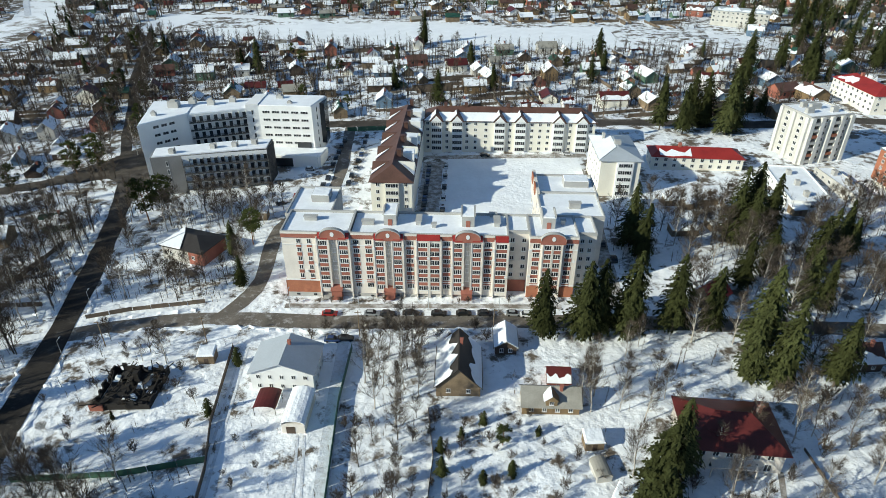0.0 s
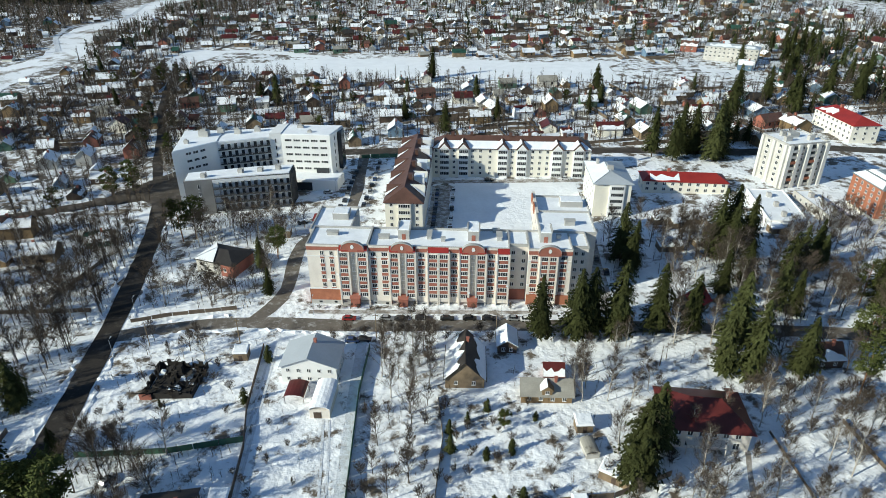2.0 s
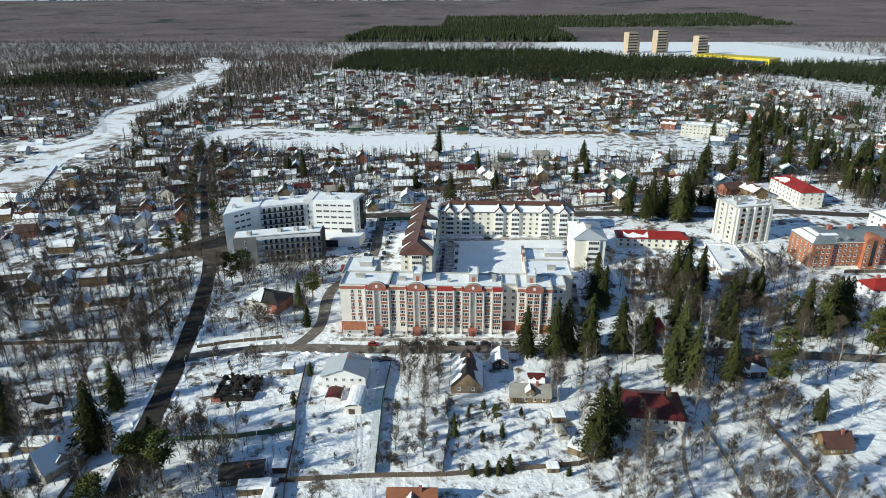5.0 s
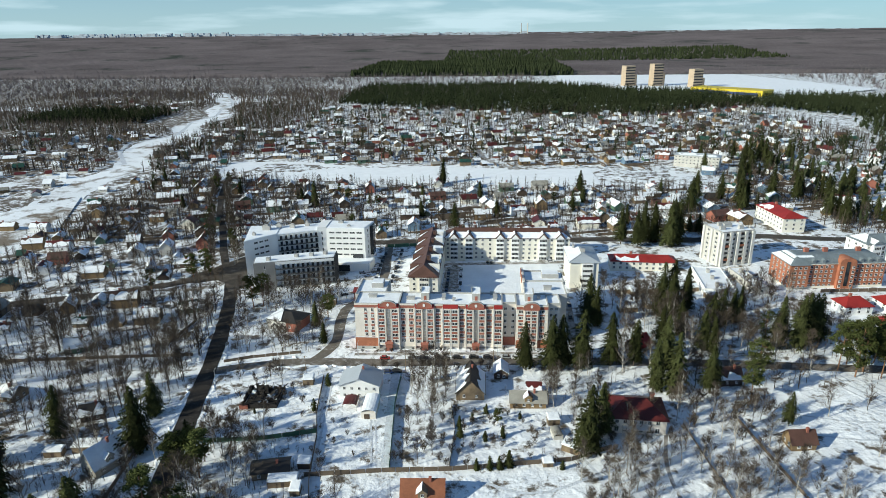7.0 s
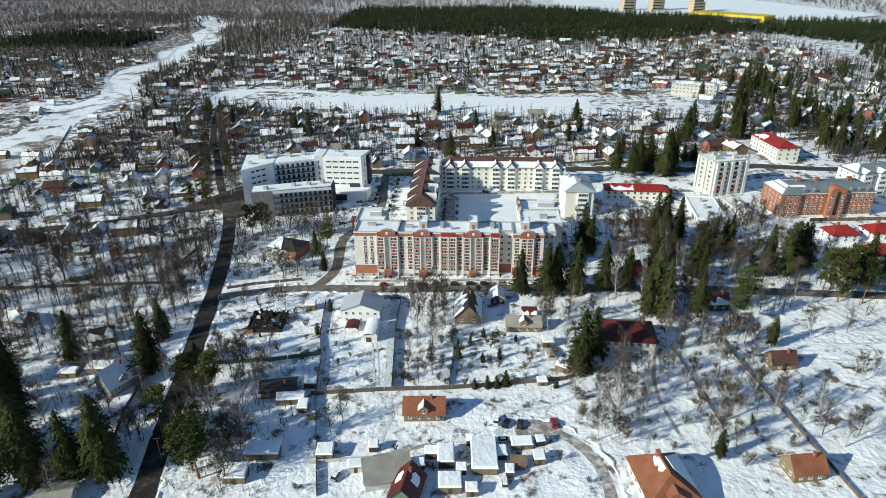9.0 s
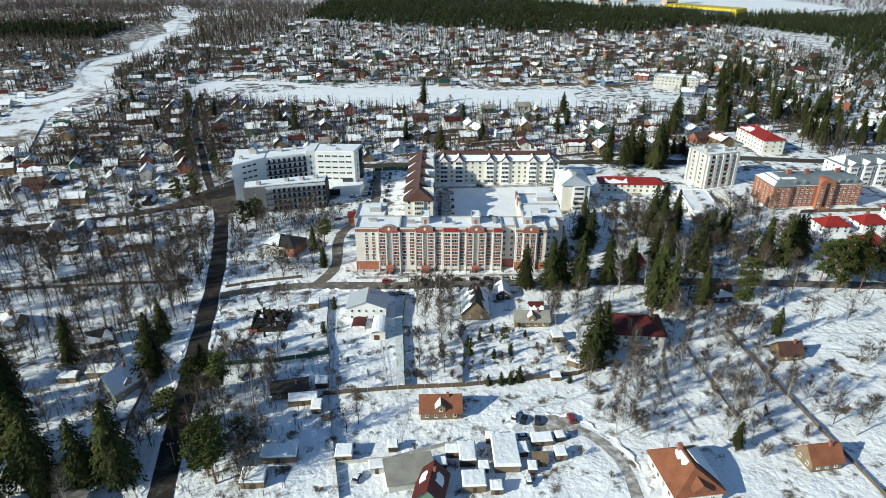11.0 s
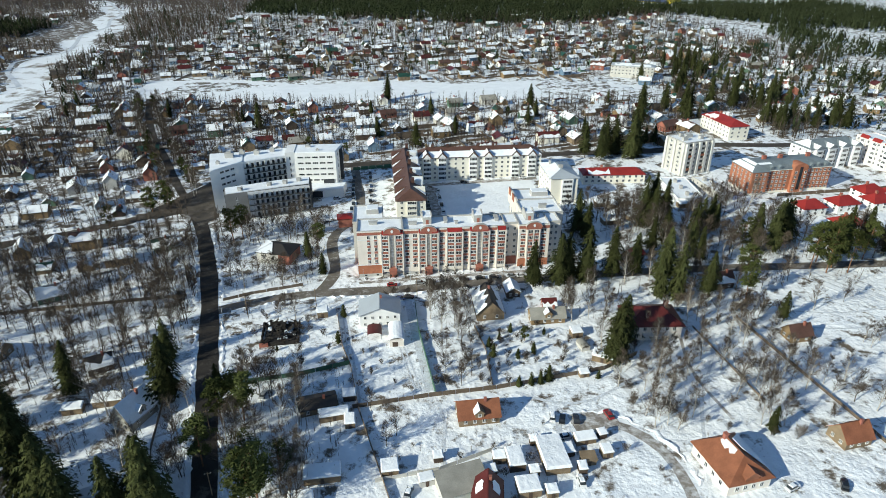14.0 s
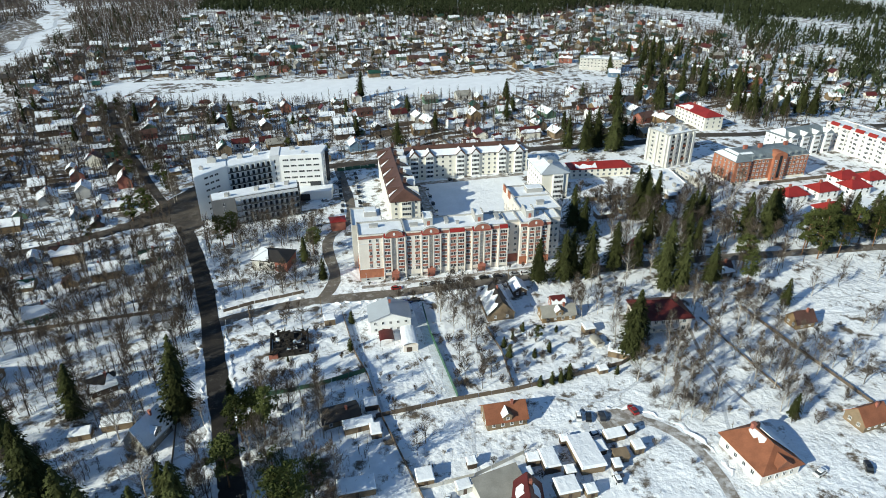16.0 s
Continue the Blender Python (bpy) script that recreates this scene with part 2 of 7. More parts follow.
class Shape:
    """Collects faces for one mesh."""

    def __init__(self):
        self.v, self.f = [], []

    def face(self, *pts):
        n = len(self.v)
        self.v += [tuple(p) for p in pts]
        self.f.append(tuple(range(n, n + len(pts))))
        return self

    def hull(self, low, high):
        """A solid between two rings of points."""
        n, k = len(self.v), len(low)
        self.v += [tuple(p) for p in low] + [tuple(p) for p in high]
        self.f.append(tuple(n + i for i in reversed(range(k))))
        self.f.append(tuple(n + k + i for i in range(k)))
        for i in range(k):
            j = (i + 1) % k
            self.f.append((n + i, n + j, n + k + j, n + k + i))
        return self

    def box(self, x0, x1, y0, y1, z0, z1, inset=0.0):
        i = inset
        return self.hull([(x0, y0, z0), (x1, y0, z0), (x1, y1, z0), (x0, y1, z0)],
                         [(x0 + i, y0 + i, z1), (x1 - i, y0 + i, z1), (x1 - i, y1 - i, z1), (x0 + i, y1 - i, z1)])

    def prism(self, ring, z0, z1):
        return self.hull([(x, y, z0) for x, y in ring], [(x, y, z1) for x, y in ring])

    def slab(self, a, b, c, d, t):
        """A sloping plate of thickness t over four corners."""
        up = (Vector(b) - Vector(a)).cross(Vector(d) - Vector(a)).normalized() * t
        return self.hull([a, b, c, d], [tuple(Vector(p) + up) for p in (a, b, c, d)])

    def rod(self, a, b, r0, r1, k=5):
        a, b = Vector(a), Vector(b)
        w = (b - a).normalized()
        u = w.orthogonal().normalized()
        v = w.cross(u)
        ring = [(math.cos(6.2832 * i / k), math.sin(6.2832 * i / k)) for i in range(k)]
        return self.hull([a + (u * c + v * s) * r0 for c, s in ring], [b + (u * c + v * s) * r1 for c, s in ring])

    def mesh(self, name, material):
        me = bpy.data.meshes.new(name)
        me.from_pydata(self.v, [], self.f)
        me.materials.append(material)
        return me


def part(name, shape, material, parent=None, label="", m=None):
    me = shape if isinstance(shape, bpy.types.Mesh) else shape.mesh(name, material)
    ob = new(name, me)
    if parent:
        ob.parent = parent
    if m:
        ob.matrix_local = m
    if label:
        tagged(ob, label)
    return ob


def thing(name, x, y, rot=0.0, label="", category="", group="", z=None, scale=1.0):
    ob = new(name)
    ob.empty_display_size = 0.5
    ob.matrix_world = pose(x, y, gz(x) if z is None else z, 0, 0, rot) @ Matrix.Scale(scale, 4)
    return tagged(ob, label, category, group)


MESHES = {}


def window_meshes(w, h, mull):
    key = (round(w, 2), round(h, 2), mull)
    if key not in MESHES:
        s = Shape()
        b = 0.09
        s.box(-w / 2, w / 2, -0.09, 0.0, -h / 2, -h / 2 + b).box(-w / 2, w / 2, -0.09, 0.0, h / 2 - b, h / 2)
        s.box(-w / 2, -w / 2 + b, -0.09, 0.0, -h / 2 + b, h / 2 - b).box(w / 2 - b, w / 2, -0.09, 0.0, -h / 2 + b, h / 2 - b)
        for i in range(mull):
            c = -w / 2 + w * (i + 1) / (mull + 1)
            s.box(c - 0.05, c + 0.05, -0.08, 0.0, -h / 2 + b, h / 2 - b)
        s.box(-w / 2 - 0.06, w / 2 + 0.06, -0.2, 0.0, -h / 2 - 0.07, -h / 2)
        p = Shape().box(-w / 2 + 0.05, w / 2 - 0.05, -0.04, 0.01, -h / 2 + 0.05, h / 2 - 0.05)
        MESHES[key] = (s.mesh("window", M_FRAME), p.mesh("pane", M_GLASS))
    return MESHES[key]


def wall_frame(p, q):
    """A local frame on a wall from p to q, seen from outside with p on the left: x along it, -y outwards."""
    d = Vector((q[0] - p[0], q[1] - p[1]))
    return Matrix.Translation((p[0], p[1], 0)) @ Matrix.Rotation(math.atan2(d.y, d.x), 4, "Z"), d.length


def window(parent, base, u, z, w=1.4, h=1.4, mull=1):
    fr, pa = window_meshes(w, h, mull)
    ob = part("window", fr, None, parent, m=base @ Matrix.Translation((u, 0, z)))
    part("pane", pa, None, ob)
    return ob


def window_row(parent, p, q, z, n, w=1.4, h=1.4, mull=1, margin=1.5):
    base, length = wall_frame(p, q)
    for i in range(n):
        window(parent, base, margin + (length - 2 * margin) * ((i + 0.5) / n), z, w, h, mull)


# ---- ground and roads ----
def ground_height(x, y):
    r = math.hypot(x, y)
    rise = max(0.0, min(1.0, (r - 2200) / 2700))
    fade = max(0.0, 1 - r / 1500)
    return gz(x) * (fade if r > 400 else 1.0) * 1.0 + rise * rise * (3 - 2 * rise) * 97


def axis(lo, hi, step, far):
    near = list(np.arange(lo, hi + 0.1, step))
    out, s, v = [], step, hi
    while v < far:
        s *= 1.25
        v += s
        out.append(v)
    out2, s, v = [], step, lo
    while v > -far:
        s *= 1.25
        v -= s
        out2.append(v)
    return out2[::-1] + near + out


gx, gy = axis(-420, 520, 10, 7000), axis(-300, 700, 10, 7000)
verts = [(x, y, ground_height(x, y)) for y in gy for x in gx]
W = len(gx)
faces = [(j * W + i, j * W + i + 1, (j + 1) * W + i + 1, (j + 1) * W + i) for j in range(len(gy) - 1) for i in range(W - 1)]
me = bpy.data.meshes.new("ground")
me.from_pydata(verts, [], faces)
me.materials.append(M_GROUND)
ground = tagged(new("ground", me), "snow-covered ground with patches of bare brown earth", "ground", kind="structure")

ROADS = []


def ribbon(name, pts, width, material, label, z=0.05, kind="road"):
    """A strip of road along a polyline, following the ground."""
    dense = []
    for (x0, y0), (x1, y1) in zip(pts, pts[1:]):
        k = max(1, int(math.hypot(x1 - x0, y1 - y0) / 6))
        dense += [(x0 + (x1 - x0) * i / k, y0 + (y1 - y0) * i / k) for i in range(k)]
    dense.append(pts[-1])
    d = np.array(dense)
    for _ in range(3):
        d[1:-1] = (d[:-2] + 2 * d[1:-1] + d[2:]) / 4
    tang = np.gradient(d, axis=0)
    tang /= np.linalg.norm(tang, axis=1)[:, None]
    s = Shape()
    left, right = [], []
    for (x, y), (tx, ty) in zip(d, tang):
        w = width / 2 * random.uniform(0.9, 1.1)
        left.append((x - ty * w, y + tx * w))
        right.append((x + ty * w, y - tx * w))
    for i in range(len(d) - 1):
        ring = [left[i], right[i], right[i + 1], left[i + 1]]
        s.face(*[(x, y, ground_height(x, y) + z) for x, y in ring])
    ROADS.append((d, width / 2))
    return tagged(part(name, s, material), label, kind, kind="structure")


ribbon("road", [(-30, -165), (-37.3, -129), (-50, -68), (-59.4, -20.9), (-65, 4), (-70, 24), (-78, 52), (-86.5, 77), (-95, 95)], 7.0, M_ROAD, "dark wet asphalt road between snow banks", 0.10)
VILLAGE_ROAD = [(-94, 93), (-99, 102), (-113, 132), (-134, 184), (-152, 222), (-175, 285), (-193, 345), (-199, 392), (-184, 455), (-170, 520)]
ribbon("road", VILLAGE_ROAD, 5.0, M_STREET, "gritty village road lined with tall trees", 0.08)
ribbon("road", [(-194, 346), (-214, 450), (-240, 560), (-300, 700)], 5.0, M_TRACK, "slushy village road lined with trees", 0.08)
ribbon("road", [(-260, 30), (-200, 46), (-146, 64), (-112, 84), (-94, 108), (-84, 128), (-50, 142), (-20, 148), (20, 150), (60, 146), (131, 148), (192, 142), (230, 150), (280, 143), (420, 150)], 9, M_STREET, "asphalt street with slush along its edges", 0.06)
ribbon("road", [(-59, -20), (-36, -13), (-17, -11), (12, -13), (64, -12), (95, -12), (150, -14), (240, -22)], 6, M_MUD, "slushy access road in front of the flats", 0.07)
ribbon("road", [(-17, -11), (-9, 2), (-14, 30), (-14, 48), (-1, 62), (0, 80), (-2, 110), (-6, 150)], 5, M_MUD, "slushy side street between apartment blocks", 0.055)
ribbon("pavement", [(38, 52), (38, 100)], 9, M_TRACK, "dark slushy courtyard car park", 0.045, "pavement")
ribbon("pavement", [(34, 105), (104, 106)], 4, M_TRACK, "slushy courtyard drive", 0.05, "pavement")
ribbon("pavement", [(0, -5.2), (40, -5), (80, -5)], 2.0, M_TRACK, "trodden footpath along the facade", 0.05, "pavement")
ribbon("pavement", [(96, -5), (97, 40), (98, 60)], 5, M_TRACK, "slushy drive beside the flats", 0.05, "pavement")
ribbon("pavement", [(66, -99), (78, -100), (87, -108), (91.5, -120), (91, -130), (86, -150)], 3.5, M_TRACK, "curved slushy driveway in a snowy yard", 0.05, "pavement")
ribbon("pavement", [(117.7, -62), (112, -81), (115, -105)], 1.2, M_TRACK, "narrow footpath through snow", 0.05, "pavement")
# the fence's shadow on this snow is painted as a greyer strip
ribbon("pavement", [(20, -22), (21.5, -44), (24.5, -80)], 3.2, M_RUT, "strip of snow along a fence, greyed for its shadow", 0.05, "pavement")
ribbon("pavement", [(-60, -20), (-120, -30), (-200, -20), (-300, -10)], 4, M_SNOW, "snowed-over lane", 0.05, "pavement")
ribbon("pavement", [(10, 152), (40, 210), (70, 290)], 4, M_TRACK, "slushy village lane", 0.05, "pavement")
ribbon("pavement", [(-190, 160), (-150, 300)], 4, M_TRACK, "slushy village lane", 0.05, "pavement")
ribbon("pavement", [(130, 300), (60, 420), (40, 560)], 5, M_TRACK, "slushy village lane", 0.05, "pavement")

junction = Shape()
junction.face(*[(x, y, ground_height(x, y) + 0.11) for x, y in ((-84, 66), (-76, 76), (-80, 92), (-84, 108), (-80, 126), (-90, 134), (-100, 118), (-108, 104), (-118, 90), (-112, 78), (-98, 84), (-92, 80))])
tagged(part("road", junction, M_STREET), "wide gritty road junction", "road", kind="structure")


def bank(pts, side, offset, width, height, label):
    """A lumpy ridge of ploughed snow beside a road."""
    s = Shape()
    prev = None
    for (x0, y0), (x1, y1) in zip(pts, pts[1:]):
        length = math.hypot(x1 - x0, y1 - y0)
        tx, ty = (x1 - x0) / length, (y1 - y0) / length
        for i in range(int(length / 1.6)):
            f = i * 1.6 / length
            w, h, o = width * random.uniform(0.3, 1.4), height * random.uniform(0.0, 1.3), offset + random.uniform(-0.7, 0.7)
            x, y = x0 + (x1 - x0) * f - ty * side * o, y0 + (y1 - y0) * f + tx * side * o
            ring = [(x - ty * q * w * side, y + tx * q * w * side, gz(x) + z * h - 0.05) for q, z in ((-0.5, 0), (-0.3, 0.7), (0.0, 1.0), (0.3, 0.75), (0.5, 0))]
            if prev:
                for a, b, c, d in zip(prev, prev[1:], ring[1:], ring):
                    s.face(a, b, c, d)
            prev = ring
    return tagged(part("snow_bank", s, M_SNOW), label, "snow bank", kind="structure")


LANE = [(-30, -165), (-37.3, -129), (-50, -68), (-58, -27)]
bank(LANE, 1, 4.9, 2.2, 0.55, "ploughed snow bank along the road")
bank(LANE, -1, 4.7, 1.8, 0.5, "ploughed snow bank along the road")
LANE = [(-61, -12), (-65, 4), (-70, 24), (-78, 52), (-82, 64)]
bank(LANE, 1, 5.6, 2.6, 0.7, "ploughed snow bank along the road")
bank(LANE, 1, 8.6, 3.4, 0.9, "ploughed snow bank along the road")
bank(LANE, -1, 4.7, 1.8, 0.5, "ploughed snow bank along the road")
bank([(-52, -17), (-36, -13), (-17, -11), (12, -13), (64, -12), (95, -12)], -1, 4.0, 1.6, 0.7, "ploughed snow bank along the access road")
bank([(-48, -16), (-36, -13), (-22, -11)], 1, 4.0, 1.8, 0.8, "ploughed snow bank along the access road")
bank([(70, -98), (78, -100), (87, -108), (91.5, -120), (91, -130)], 1, 2.6, 1.6, 0.7, "snow bank along a driveway")
bank([(-200, 46), (-146, 66), (-110, 86)], 1, 6.0, 2.0, 0.8, "ploughed snow bank along the street")
bank([(-200, 46), (-146, 66), (-110, 86)], -1, 6.0, 2.0, 0.8, "ploughed snow bank along the street")

for off in (-0.8, 0.8):
    ribbon("track", [(1 + off, -84), (-1 + off, -70), (-2.5 + off, -55), (-4 + off, -40), (-6 + off, -24)], 0.7, M_RUT, "wheel rut pressed into garden snow", 0.055, "track")
    ribbon("track", [(16 + off, -54), (18.5 + off, -66), (20.5 + off, -80)], 0.6, M_RUT, "wheel rut pressed into garden snow", 0.055, "track")
ribbon("track", [(60, -48), (66, -56), (74, -60), (84, -58), (87, -66), (84, -76), (92, -84)], 1.0, M_RUT, "footpath trodden through garden snow", 0.055, "track")
ribbon("track", [(30, -60), (38, -66), (34, -76)], 0.8, M_RUT, "footpath trodden through garden snow", 0.055, "track")
ribbon("track", [(52, -84), (60, -92), (70, -96), (88, -84), (96, -80)], 1.2, M_RUT, "footpath trodden through yard snow", 0.055, "track")
ribbon("track", [(62, -100), (58, -106), (61, -120), (50, -128)], 1.6, M_RUT, "trodden yard between sheds", 0.055, "track")
ribbon("pavement", [(66, -101), (80, -99)], 9, M_TRACK, "muddy parking place in the snow", 0.052, "pavement")
for k in range(5):
    ribbon("track", [(186 + 4 * k, -24), (192 + 4 * k, -36), (200 + 4 * k, -50)], 0.9, M_RUT, "row trodden across a snowy garden", 0.055, "track")
ribbon("track", [(96, -128), (104, -108), (110, -92), (124, -76), (130, -62)], 1.1, M_RUT, "footpath trodden through field snow", 0.055, "track")
ribbon("track", [(26, -86), (30, -98), (22, -108), (26, -116)], 1.0, M_RUT, "footpath trodden through yard snow", 0.055, "track")
ribbon("track", [(160, -60), (180, -66), (210, -62)], 1.0, M_RUT, "footpath trodden through field snow", 0.055, "track")
ribbon("track", [(165, -50), (185, -56), (214, -52)], 0.8, M_RUT, "footpath trodden through field snow", 0.055, "track")
ribbon("track", [(-56, -88), (-70, -96), (-88, -98)], 1.0, M_RUT, "footpath trodden through garden snow", 0.055, "track")

# the open snow field behind the village
field = Shape()
for i in range(24):
    u0, u1 = i / 24, (i + 1) / 24
    def edge(u, far):
        x = -215 + u * 470
        lo = 352 - 0.16 * (x + 215) + 6 * math.sin(x * 0.05)
        hi = 432 - 0.19 * (x + 215) + 7 * math.sin(x * 0.041 + 1)
        return (x, hi if far else lo)
    ring = [edge(u0, 0), edge(u1, 0), edge(u1, 1), edge(u0, 1)]
    field.face(*[(x, y, ground_height(x, y) + 0.12) for x, y in ring])
tagged(part("field", field, M_SNOW), "wide open field of untouched snow", "field", kind="structure")
plain = Shape().face(*[(x, y, 2.5) for x, y in ((231, 1290), (712, 1060), (900, 1180), (780, 1663), (273, 1677))])
tagged(part("far_field", plain, M_SNOW), "distant snowy construction plain", "field", kind="structure")
CREEK = [(-334, 412), (-378, 480), (-400, 540), (-366, 600), (-380, 660), (-404, 740), (-394, 816), (-420, 900), (-430, 985), (-480, 1100), (-535, 1216)]
MEADOW_BENDS = [(-300, 215), (-322, 320), (-318, 400), (-352, 470), (-372, 545), (-352, 610), (-392, 690), (-380, 800), (-430, 900), (-440, 1000), (-500, 1110), (-560, 1220)]
ribbon("meadow", MEADOW_BENDS, 38, M_MEADOW, "snowy meadow winding along a frozen creek", 0.15, "meadow")
ribbon("creek", CREEK, 5, M_RUT, "frozen creek winding through a meadow", 0.3, "creek")
for ring in (((-560, 1010), (-380, 1030), (-330, 1120), (-520, 1180)), ((-420, 290), (-374, 372), (-320, 326), (-243, 150), (-262, 122), (-330, 170)), ((-760, 560), (-660, 540), (-640, 590), (-740, 610)), ((-900, 900), (-740, 880), (-720, 930), (-880, 960)), ((-250, 980), (-120, 960), (-90, 1010), (-230, 1040))):
    tagged(part("meadow", Shape().face(*[(x, y, ground_height(x, y) + 0.15) for x, y in ring]), M_MEADOW), "snowy meadow among bare thickets", "meadow", kind="structure")
yard = Shape()
for ring in (((44, 50), (100, 50), (100, 104), (44, 104)), ((-60, 66), (-26, 74), (-20, 52), (-48, 50))):
    yard.face(*[(x, y, ground_height(x, y) + 0.03) for x, y in ring])
tagged(part("yard_snow", yard, M_SNOW), "clean deep snow lying in gardens", "snow", kind="structure")


# ---- the brick-trimmed apartment block ----
def main_block():
    T = thing("apartment_building", 0, 0, 0, "cream and red-brick six-storey apartment block with snowy flat roof", "building", z=0)
    front = wall_frame((0, 0), (90, 0))[0]
    z0, top = -2.5, 20.0
    part("wall", Shape().box(0, 64, 0, 13, z0, top), M_CREAM, T)
    part("wall", Shape().box(64, 70, 3.0, 13, z0, top), M_CREAM, T)
    part("wall", Shape().box(70, 83.5, 0, 13, z0, top), M_CREAM, T)
    part("wall", Shape().box(83.5, 89, 3.2, 13.5, z0, top - 0.4), M_CREAM, T)
    part("wall", Shape().box(-2, 11.5, 13, 32, z0, 18.6), M_GREY, T, "grey rear wing")
    part("wall", Shape().box(74.5, 93, 13.5, 30, z0, 19.4), M_CREAM, T)
    part("wall", Shape().box(75.5, 94, 30, 46, z0, 18.2), M_CREAM, T)
    # roofs with parapets
    def deck(x0, x1, y0, y1, z):
        part("roof", Shape().box(x0 + 0.3, x1 - 0.3, y0 + 0.3, y1 - 0.3, z, z + 0.3, 0.05), M_SNOW_ROOF, T, "flat roof under snow")
        part("parapet", Shape().box(x0 - 0.1, x1 + 0.1, y0 - 0.1, y0 + 0.3, z, z + 0.95).box(x0 - 0.1, x1 + 0.1, y1 - 0.3, y1 + 0.1, z, z + 0.95)
             .box(x0 - 0.1, x0 + 0.3, y0 + 0.3, y1 - 0.3, z, z + 0.95).box(x1 - 0.3, x1 + 0.1, y0 + 0.3, y1 - 0.3, z, z + 0.95), M_GREY, T)
    for x0, x1, y0, y1, z in ((0, 19.5, 0, 13, top), (19.5, 64, 0, 13, top + 0.02), (64, 70, 3.0, 13, top - 0.03), (70, 83.5, 0, 13, top), (83.5, 89, 3.2, 13.5, top - 0.42), (-2, 11.5, 13, 32, 18.6), (74.5, 93, 13.5, 30, 19.4), (75.5, 94, 30, 46, 18.2)):
        deck(x0, x1, y0, y1, z)
    part("fire_wall", Shape().box(19.2, 19.8, 0.3, 12.7, top, top + 1.5), M_GREY, T)
    # red cornice band, brick base, plinth
    for x0, x1 in ((0.0, 10.4), (19.8, 26.2), (34.8, 38.4), (45.0, 48.2), (57.0, 60.2), (70.0, 73.8), (79.2, 83.5)):
        part("cornice", Shape().box(x0, x1, -0.35, -0.02, 19.0, 20.3), M_BRICK, T, "red brick cornice")
        part("cornice", Shape().box(x0, x1, -0.45, -0.02, 20.3, 20.75), M_CREAM, T)
    part("base", Shape().box(-0.15, 10.4, -0.25, -0.01, -2.5, 4.6), M_BRICK2, T, "orange brick base")
    part("base", Shape().box(-0.25, -0.01, -0.25, 13, -2.5, 4.6), M_BRICK2, T, "orange brick base")
    part("band", Shape().box(-0.2, 10.4, -0.38, -0.25, 4.6, 5.0), M_FRAME, T)
    part("plinth", Shape().box(0, 63.9, -0.3, -0.02, -2.5, 0.4), M_GREY, T)
    part("base", Shape().box(64.2, 69.8, 2.7, 2.98, -2.5, 4.4), M_BRICK, T, "red brick base in a recess")
    part("base", Shape().box(70, 83.5, -0.26, -0.01, -2.5, 4.2), M_BRICK2, T, "orange brick base")
    # window columns: place, width, kind (0 plain, 1 bay with brick panels, 2 recessed stair)
    for u, w, kind in ((4.8, 1.5, 0), (7.8, 1.5, 0), (11.8, 2.5, 1), (14.8, 1.5, 2), (17.7, 2.5, 1), (21.2, 2.0, 0), (24.7, 2.2, 3), (27.9, 2.3, 1), (30.4, 1.4, 2), (33.0, 2.3, 1), (36.4, 2.3, 3),
                       (40.2, 2.8, 1), (43.4, 2.8, 1), (46.8, 2.3, 3), (50.0, 2.3, 1), (52.7, 1.4, 2), (55.3, 2.3, 1), (58.5, 2.3, 3), (62.2, 3.0, 1), (71.9, 2.2, 3), (75.0, 2.0, 1), (77.6, 2.0, 1), (81.0, 2.2, 3)):
        if kind == 1:
            bay = Shape().box(u - w / 2 - 0.25, u + w / 2 + 0.25, -0.9, -0.02, 1.2, 19.4)
            part("bay", bay, M_CREAM, T, "glazed balcony bay")
            part("pilaster", Shape().box(u - w / 2 - 0.6, u - w / 2 - 0.25, -1.1, -0.02, -2.0, 19.5), M_CREAM, T)
            part("pilaster", Shape().box(u + w / 2 + 0.25, u + w / 2 + 0.6, -1.1, -0.02, -2.0, 19.5), M_CREAM, T)
        depth = 0.9 if kind == 1 else 0.0
        if kind == 2:
            part("stair_bay", Shape().box(u - w / 2 - 0.4, u + w / 2 + 0.4, -0.06, -0.01, 3.6, 19.6), M_PANEL, T, "grey stairwell strip")
        for k in range(6):
            z = 3.3 + 2.9 * k
            if kind == 2 and k == 0:
                part("porch", Shape().box(u - 1.5, u + 1.5, -2.2, -0.02, -2.0, 2.4).slab((u - 1.7, -2.5, 2.4), (u + 1.7, -2.5, 2.4), (u + 1.7, -0.02, 3.2), (u - 1.7, -0.02, 3.2), 0.12), M_BRICK, T, "red entrance porch")
                continue
            window(T, front @ Matrix.Translation((0, -depth, 0)), u, z, w if kind == 1 else w - 0.3, 1.5, 3 if w > 2.2 else (2 if w > 1.9 else 1))
            if kind in (1, 3, 0) and k > 0:
                d = depth + 0.02
                part("brick_panel", Shape().box(u - w / 2 + 0.05, u + w / 2 - 0.05, -d - 0.06, -d, z - 2.0, z - 0.85), M_BRICK, T)
    for u in (64.9, 68.2):
        for k in range(1, 6):
            window(T, front @ Matrix.Translation((0, 3.0, 0)), u + 0.5, 3.3 + 2.9 * k, 1.2, 1.4, 1)
    # curved gables
    for u, half in ((14.8, 3.6), (30.4, 3.5), (52.7, 3.5), (76.4, 3.5)):
        ring = [(u - half, 18.9)] + [(u - half * math.cos(a * math.pi / 14), 20.0 + 2.3 * math.sin(a * math.pi / 14)) for a in range(15)] + [(u + half, 18.9)]
        s = Shape().hull([(x, -1.15, z) for x, z in ring], [(x, -0.35, z) for x, z in ring])
